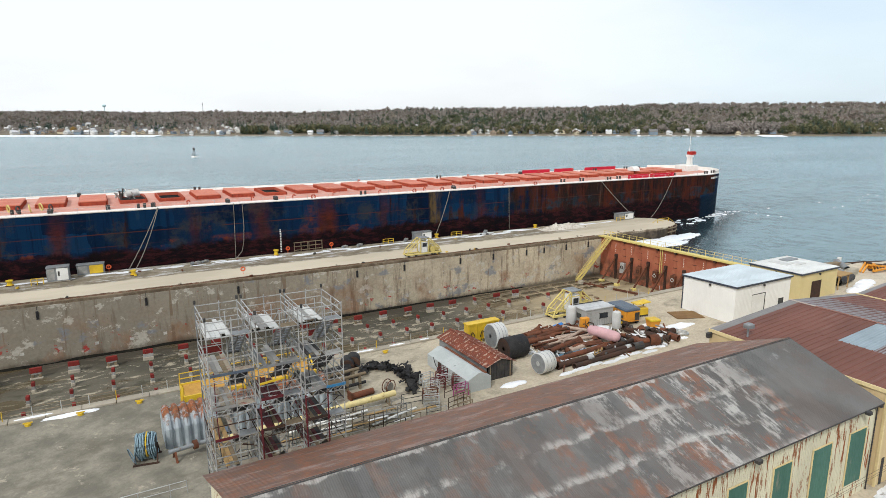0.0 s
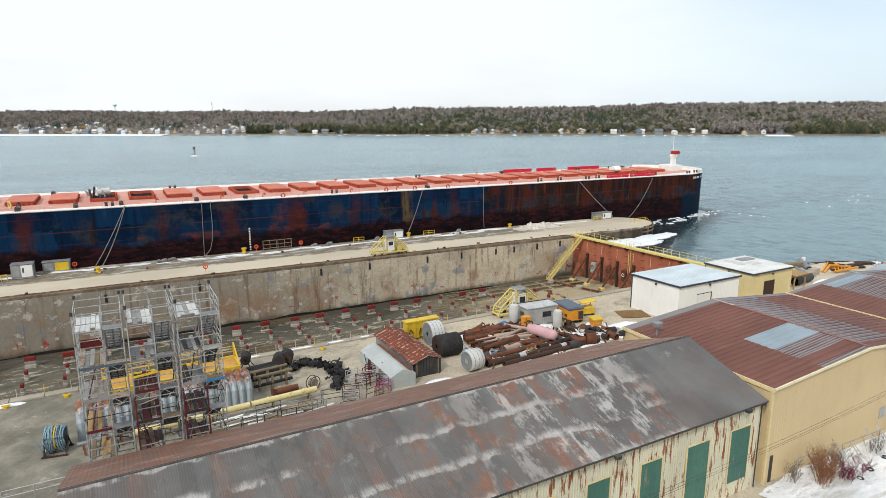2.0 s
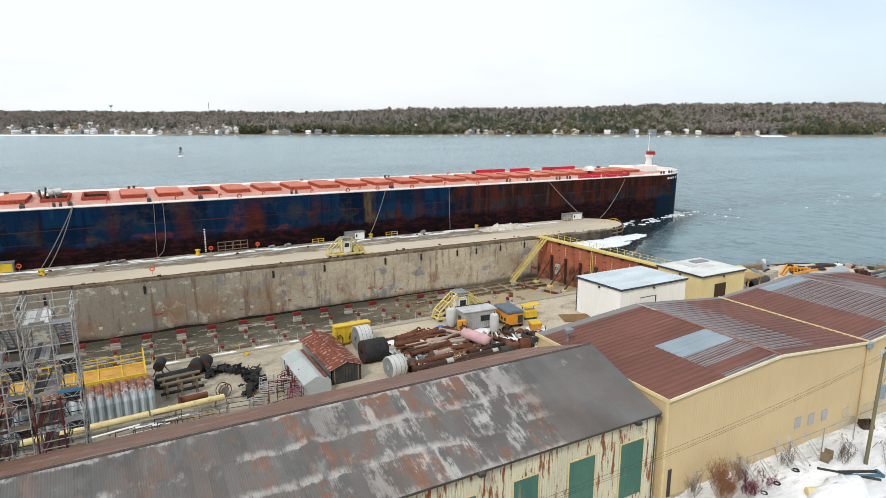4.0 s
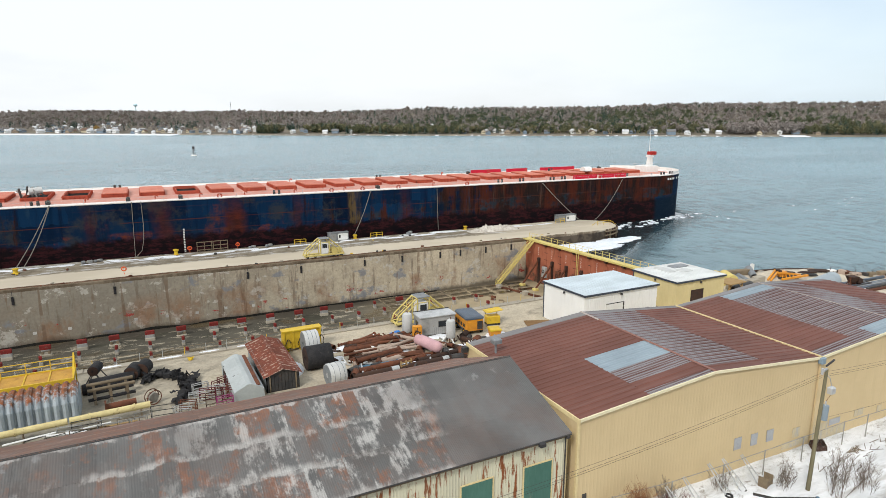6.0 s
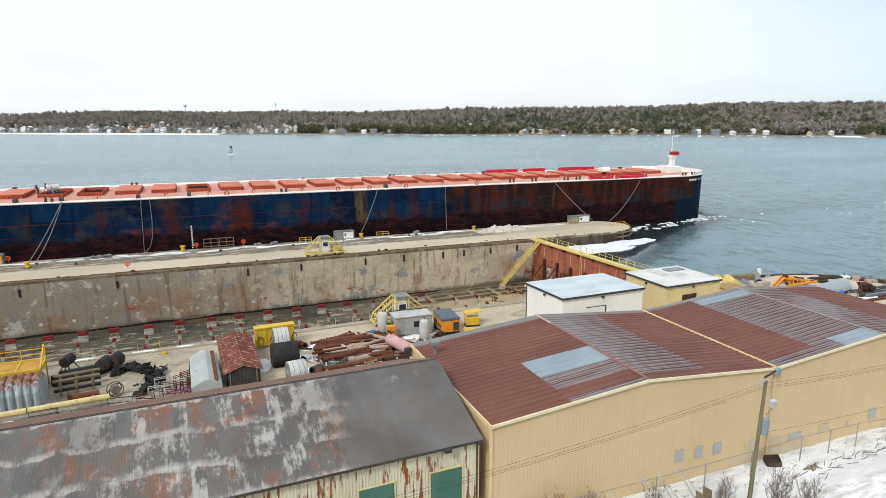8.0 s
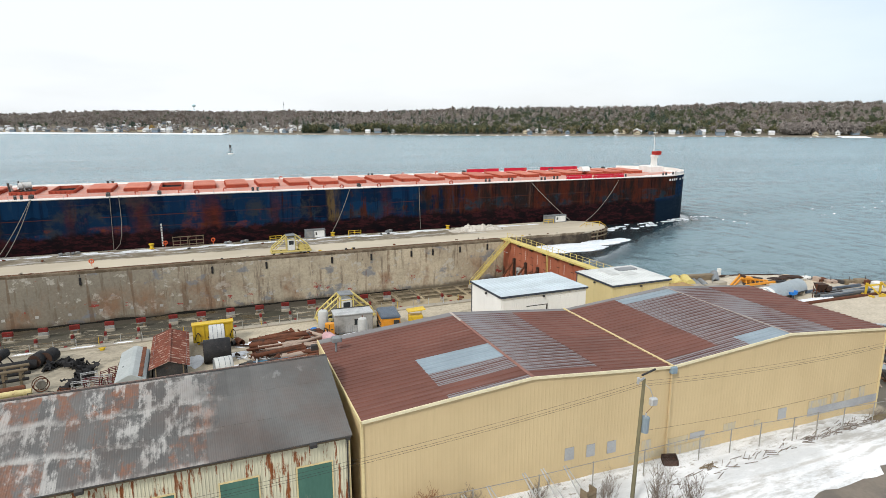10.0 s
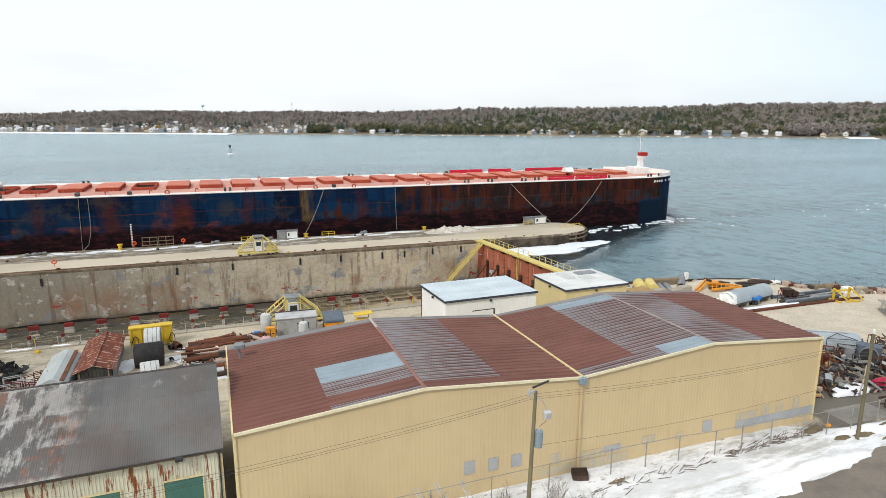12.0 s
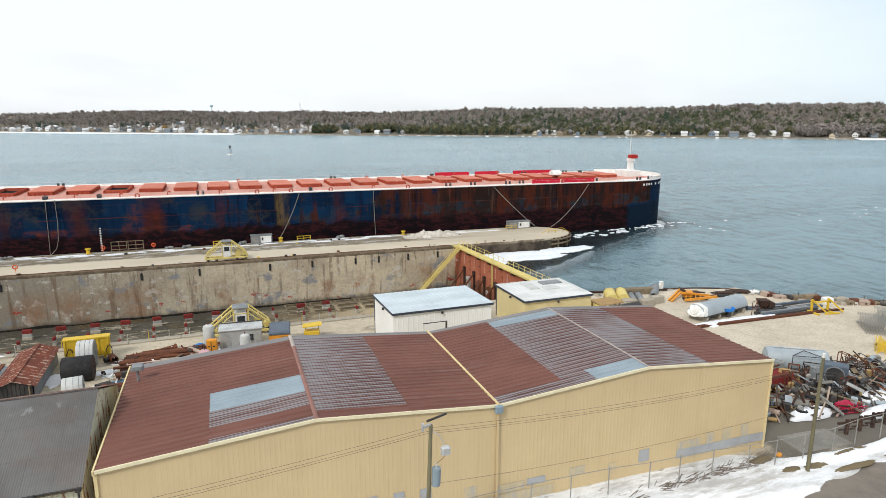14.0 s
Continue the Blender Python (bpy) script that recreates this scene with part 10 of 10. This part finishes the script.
def brush(x, y, h, n, seed, mat, label):
    t = thing("bare_bush", label, "bush", x, y, gz(x, y), group="bare bushes")
    r = random.Random(seed)
    for i in range(n):
        a, tilt = r.uniform(0, 6.283), r.uniform(0.05, 0.6)
        L = h * r.uniform(0.5, 1.0)
        p = Vector((r.uniform(-0.5, 0.5), r.uniform(-0.4, 0.4), 0))
        d = Vector((math.cos(a) * tilt, math.sin(a) * tilt, 1)).normalized()
        b = B()
        pts = [p + d * L * s + Vector((0.12 * noise.noise((s * 3, i, seed)), 0.12 * noise.noise((s * 3, i, seed + 9)), 0)) * L * s for s in (0, 0.35, 0.7, 1.0)]
        b.tube(pts, 0.011, 4)
        for k in range(15):
            s = r.uniform(0.35, 0.95)
            q = p + d * L * s
            a2 = r.uniform(0, 6.283)
            e = q + Vector((math.cos(a2) * 0.5, math.sin(a2) * 0.5, 0.75)) * L * 0.28
            b.tube([q, e], 0.006, 3)
            b.tube([q.lerp(e, 0.5), q.lerp(e, 0.5) + Vector((math.cos(a2 + 1) * 0.3, math.sin(a2 + 1) * 0.3, 0.5)) * L * 0.2], 0.0045, 3)
        part("stem", b, mat, t)


twig = worn("red_brown_twig", (0.3, 0.135, 0.06), (0.2, 0.1, 0.06), None, 3, 20, 0.9)
twig2 = worn("grey_brown_twig", (0.2, 0.16, 0.13), (0.15, 0.125, 0.105), None, 3, 20, 0.9)
wine = worn("wine_red_twig", (0.17, 0.04, 0.06), (0.13, 0.035, 0.05), None, 3, 20, 0.9)
brush(53.3, 18.2, 3.0, 54, 1, twig, "rust-coloured bare bush by the fence")
brush(55.4, 17.5, 1.7, 30, 2, wine, "wine-red bare brush by the fence")
brush(56.2, 18.9, 2.3, 26, 3, twig2, "grey-brown bare bush by the fence")
brush(57.4, 17.6, 1.6, 12, 4, wine, "wine-red bare brush by the fence")
brush(65.8, 16.6, 2.4, 16, 5, twig2, "grey-brown bare bush in the snow")
brush(68.4, 14.2, 3.8, 22, 6, twig2, "tall grey bare brush beside the pole")
brush(70.8, 13.6, 3.0, 16, 7, twig2, "grey bare brush in the snow")
brush(51.6, 19.6, 2.0, 14, 8, twig2, "grey-brown bare brush at the workshop corner")
brush(61.6, 18.7, 1.9, 14, 9, twig2, "low grey bare brush by the wall")
# dead sticks and leaves raked along the fence
st = random.Random(47)
sticks = B()
for i in range(150):
    x = st.uniform(86, 97.5) if i < 110 else st.uniform(70, 86)
    y = 17.3 + 0.05 * (x - 86) + st.gauss(0, 0.28)
    a, L = st.uniform(-0.7, 0.7), st.uniform(0.3, 1.1)
    z = gz(x, y) + 0.22
    sticks.beam((x, y, z), (x + L * math.cos(a), y + L * math.sin(a), z + st.uniform(0.0, 0.22)), 0.035)
single("brush_litter", sticks, twig2, "dead sticks raked along the fence in the snow", "litter", kind="stuff")
# stored pieces behind the fence
for i, (x, y) in enumerate(((56.4, 17.2), (58.4, 17.5), (61.4, 17.9), (62.9, 17.9), (64.6, 17.6))):
    b = thing("leaning_prop", "pale tube prop leaning over the snow", "prop", x, y, -0.6, group="leaning props")
    part("prop", B().cyl((0, 0, 0), (-0.9, 1.2, 2.3), 0.045, 8), M["galvanised"], b)
    part("prop", B().cyl((0.5, -0.2, 0), (-0.7, 1.25, 2.3), 0.035, 8), M["galvanised"], b)
    part("pad", B().torus((0.1, -0.05, 0.12), (0, 0, 1), 0.22, 0.1, 12, 6), M["rubber"], b)
ws = thing("firewood_crate", "weathered timber crate half buried in snow", "crate", 65.0, 17.2, -0.6, 12)
ws.scale = (0.6, 0.6, 0.6)
for i in range(7):
    part("log", B().cyl((-0.7, 0.1 + (i % 3) * 0.35, 0.25 + (i // 3) * 0.42), (0.7, 0.1 + (i % 3) * 0.35, 0.25 + (i // 3) * 0.42), 0.2, 10), M["timber"], ws)
for x in (-0.75, 0.75):
    part("frame", B().box(x - 0.05, x + 0.05, -0.1, 1.0, 0, 1.7), M["timber"], ws)
bb = thing("blue_beam", "faded blue and dark steel beams lying on snow", "beam", 64.8, 14.8, -0.45, -28)
bb.scale = (0.8, 0.8, 0.7)
part("beam", B().box(-2.0, 2.4, 0, 0.22, 0, 0.3), M["blue_pipe"], bb)
part("beam", B().box(-1.6, 2.4, 0.7, 0.92, 0, 0.3), M["dark_steel"], bb)
part("cross_beam", B().box(2.1, 2.35, -0.1, 1.0, 0.05, 0.35), M["blue_pipe"], bb)
part("dark_beam", B().beam((-3.2, 1.6, 0.1), (1.6, -0.6, 0.15), 0.2), M["dark_steel"], bb)
snow_patch(61.4, 14.4, 3.2, 1.3, -0.5, 0.9, 730, label="deep drift of clean snow over stored gear")
single("cream_roll", B().cyl((-0.8, 0, 0.45), (0.8, 0, 0.45), 0.28, 14), M["trim_cream"], "cream foam roll poking out of the snow", "roll", x=59.6, y=15.1, z=-0.5, rz=-25)
rx2 = thing("rust_bucket", "rusty tipped steel bucket against the wall", "bucket", 73.6, 18.9, -0.6, -20)
rx2.scale = (0.65, 0.65, 0.65)
part("shell", B().add([(-0.9, -0.6, 0), (0.9, -0.6, 0), (0.9, 0.6, 0.6), (-0.9, 0.6, 0.6), (-0.9, -0.4, 0.8), (0.9, -0.4, 0.8), (0.9, 0.5, 1.3), (-0.9, 0.5, 1.3)], [(0, 3, 2, 1), (0, 1, 5, 4), (2, 3, 7, 6), (0, 4, 7, 3), (1, 2, 6, 5)]), M["rust_dark"], rx2)
dd = thing("driftwood_pile", "tangle of grey branches lying on the snow", "branches", 75.8, 17.3, -0.4)
dd.scale = (0.6, 0.6, 0.6)
for i in range(8):
    part("branch", B().tube([(er.uniform(-1.5, 0), er.uniform(-0.6, 0.6), 0.1), (er.uniform(-0.3, 0.8), er.uniform(-0.5, 0.5), 0.3), (er.uniform(0.5, 2), er.uniform(-0.8, 0.8), 0.1)], 0.05, 5), M["timber"], dd)
ab = thing("yellow_bag", "orange and yellow bag dropped by the corner", "bag", 98.6, 17.8, -0.6)
ab.scale = (0.55, 0.55, 0.6)
part("bag", B().loft([[(rr * math.cos(a), rr * 0.7 * math.sin(a), z) for a in (2 * math.pi * k / 12 for k in range(12))] for rr, z in ((0.3, 0), (0.55, 0.15), (0.5, 0.4), (0.15, 0.55))]), M["orange"], ab, smooth=True)
# white snow strips on the dock coping
for i, (x, L) in enumerate(((-7, 3), (14, 2), (21, 2.0), (27, 2.4), (31.5, 1.8), (35.5, 1.4))):
    snow_patch(x, DOCK_Y - 0.6, L * 0.55, 0.2, -1.14, 0.08, 700 + i)
snow_patch(-3.9, 66.2, 2.6, 0.45, G, 0.15, 720)
# timber fence west of the workshop
wf2 = thing("pipe_handrail", "thin grey pipe handrail at the yard steps", "handrail", 0, 0, 0)
for x in (-1.5, 0.6, 2.8, 4.0):
    part("post", B().cyl((x, 46.8, G), (x, 46.8, G + 1.1), 0.035, 6), M["galvanised"], wf2)
part("rail", B().cyl((-1.5, 46.8, G + 1.1), (4.0, 46.8, G + 1.1), 0.03, 6), M["galvanised"], wf2)
part("rail", B().cyl((-1.5, 46.8, G + 0.6), (4.0, 46.8, G + 0.6), 0.025, 6), M["galvanised"], wf2)
single("timber_kerb", B().box(-40, 4.2, 45.4, 45.7, G - 0.1, G + 0.12), M["timber"], "long dark timber kerb on the yard", "kerb", kind="structure")
single("concrete_apron", B().box(-40, 4.2, 38, 45.35, G - 0.3, G + 0.1), M["concrete"], "pale concrete apron west of the workshop", "apron", kind="structure")
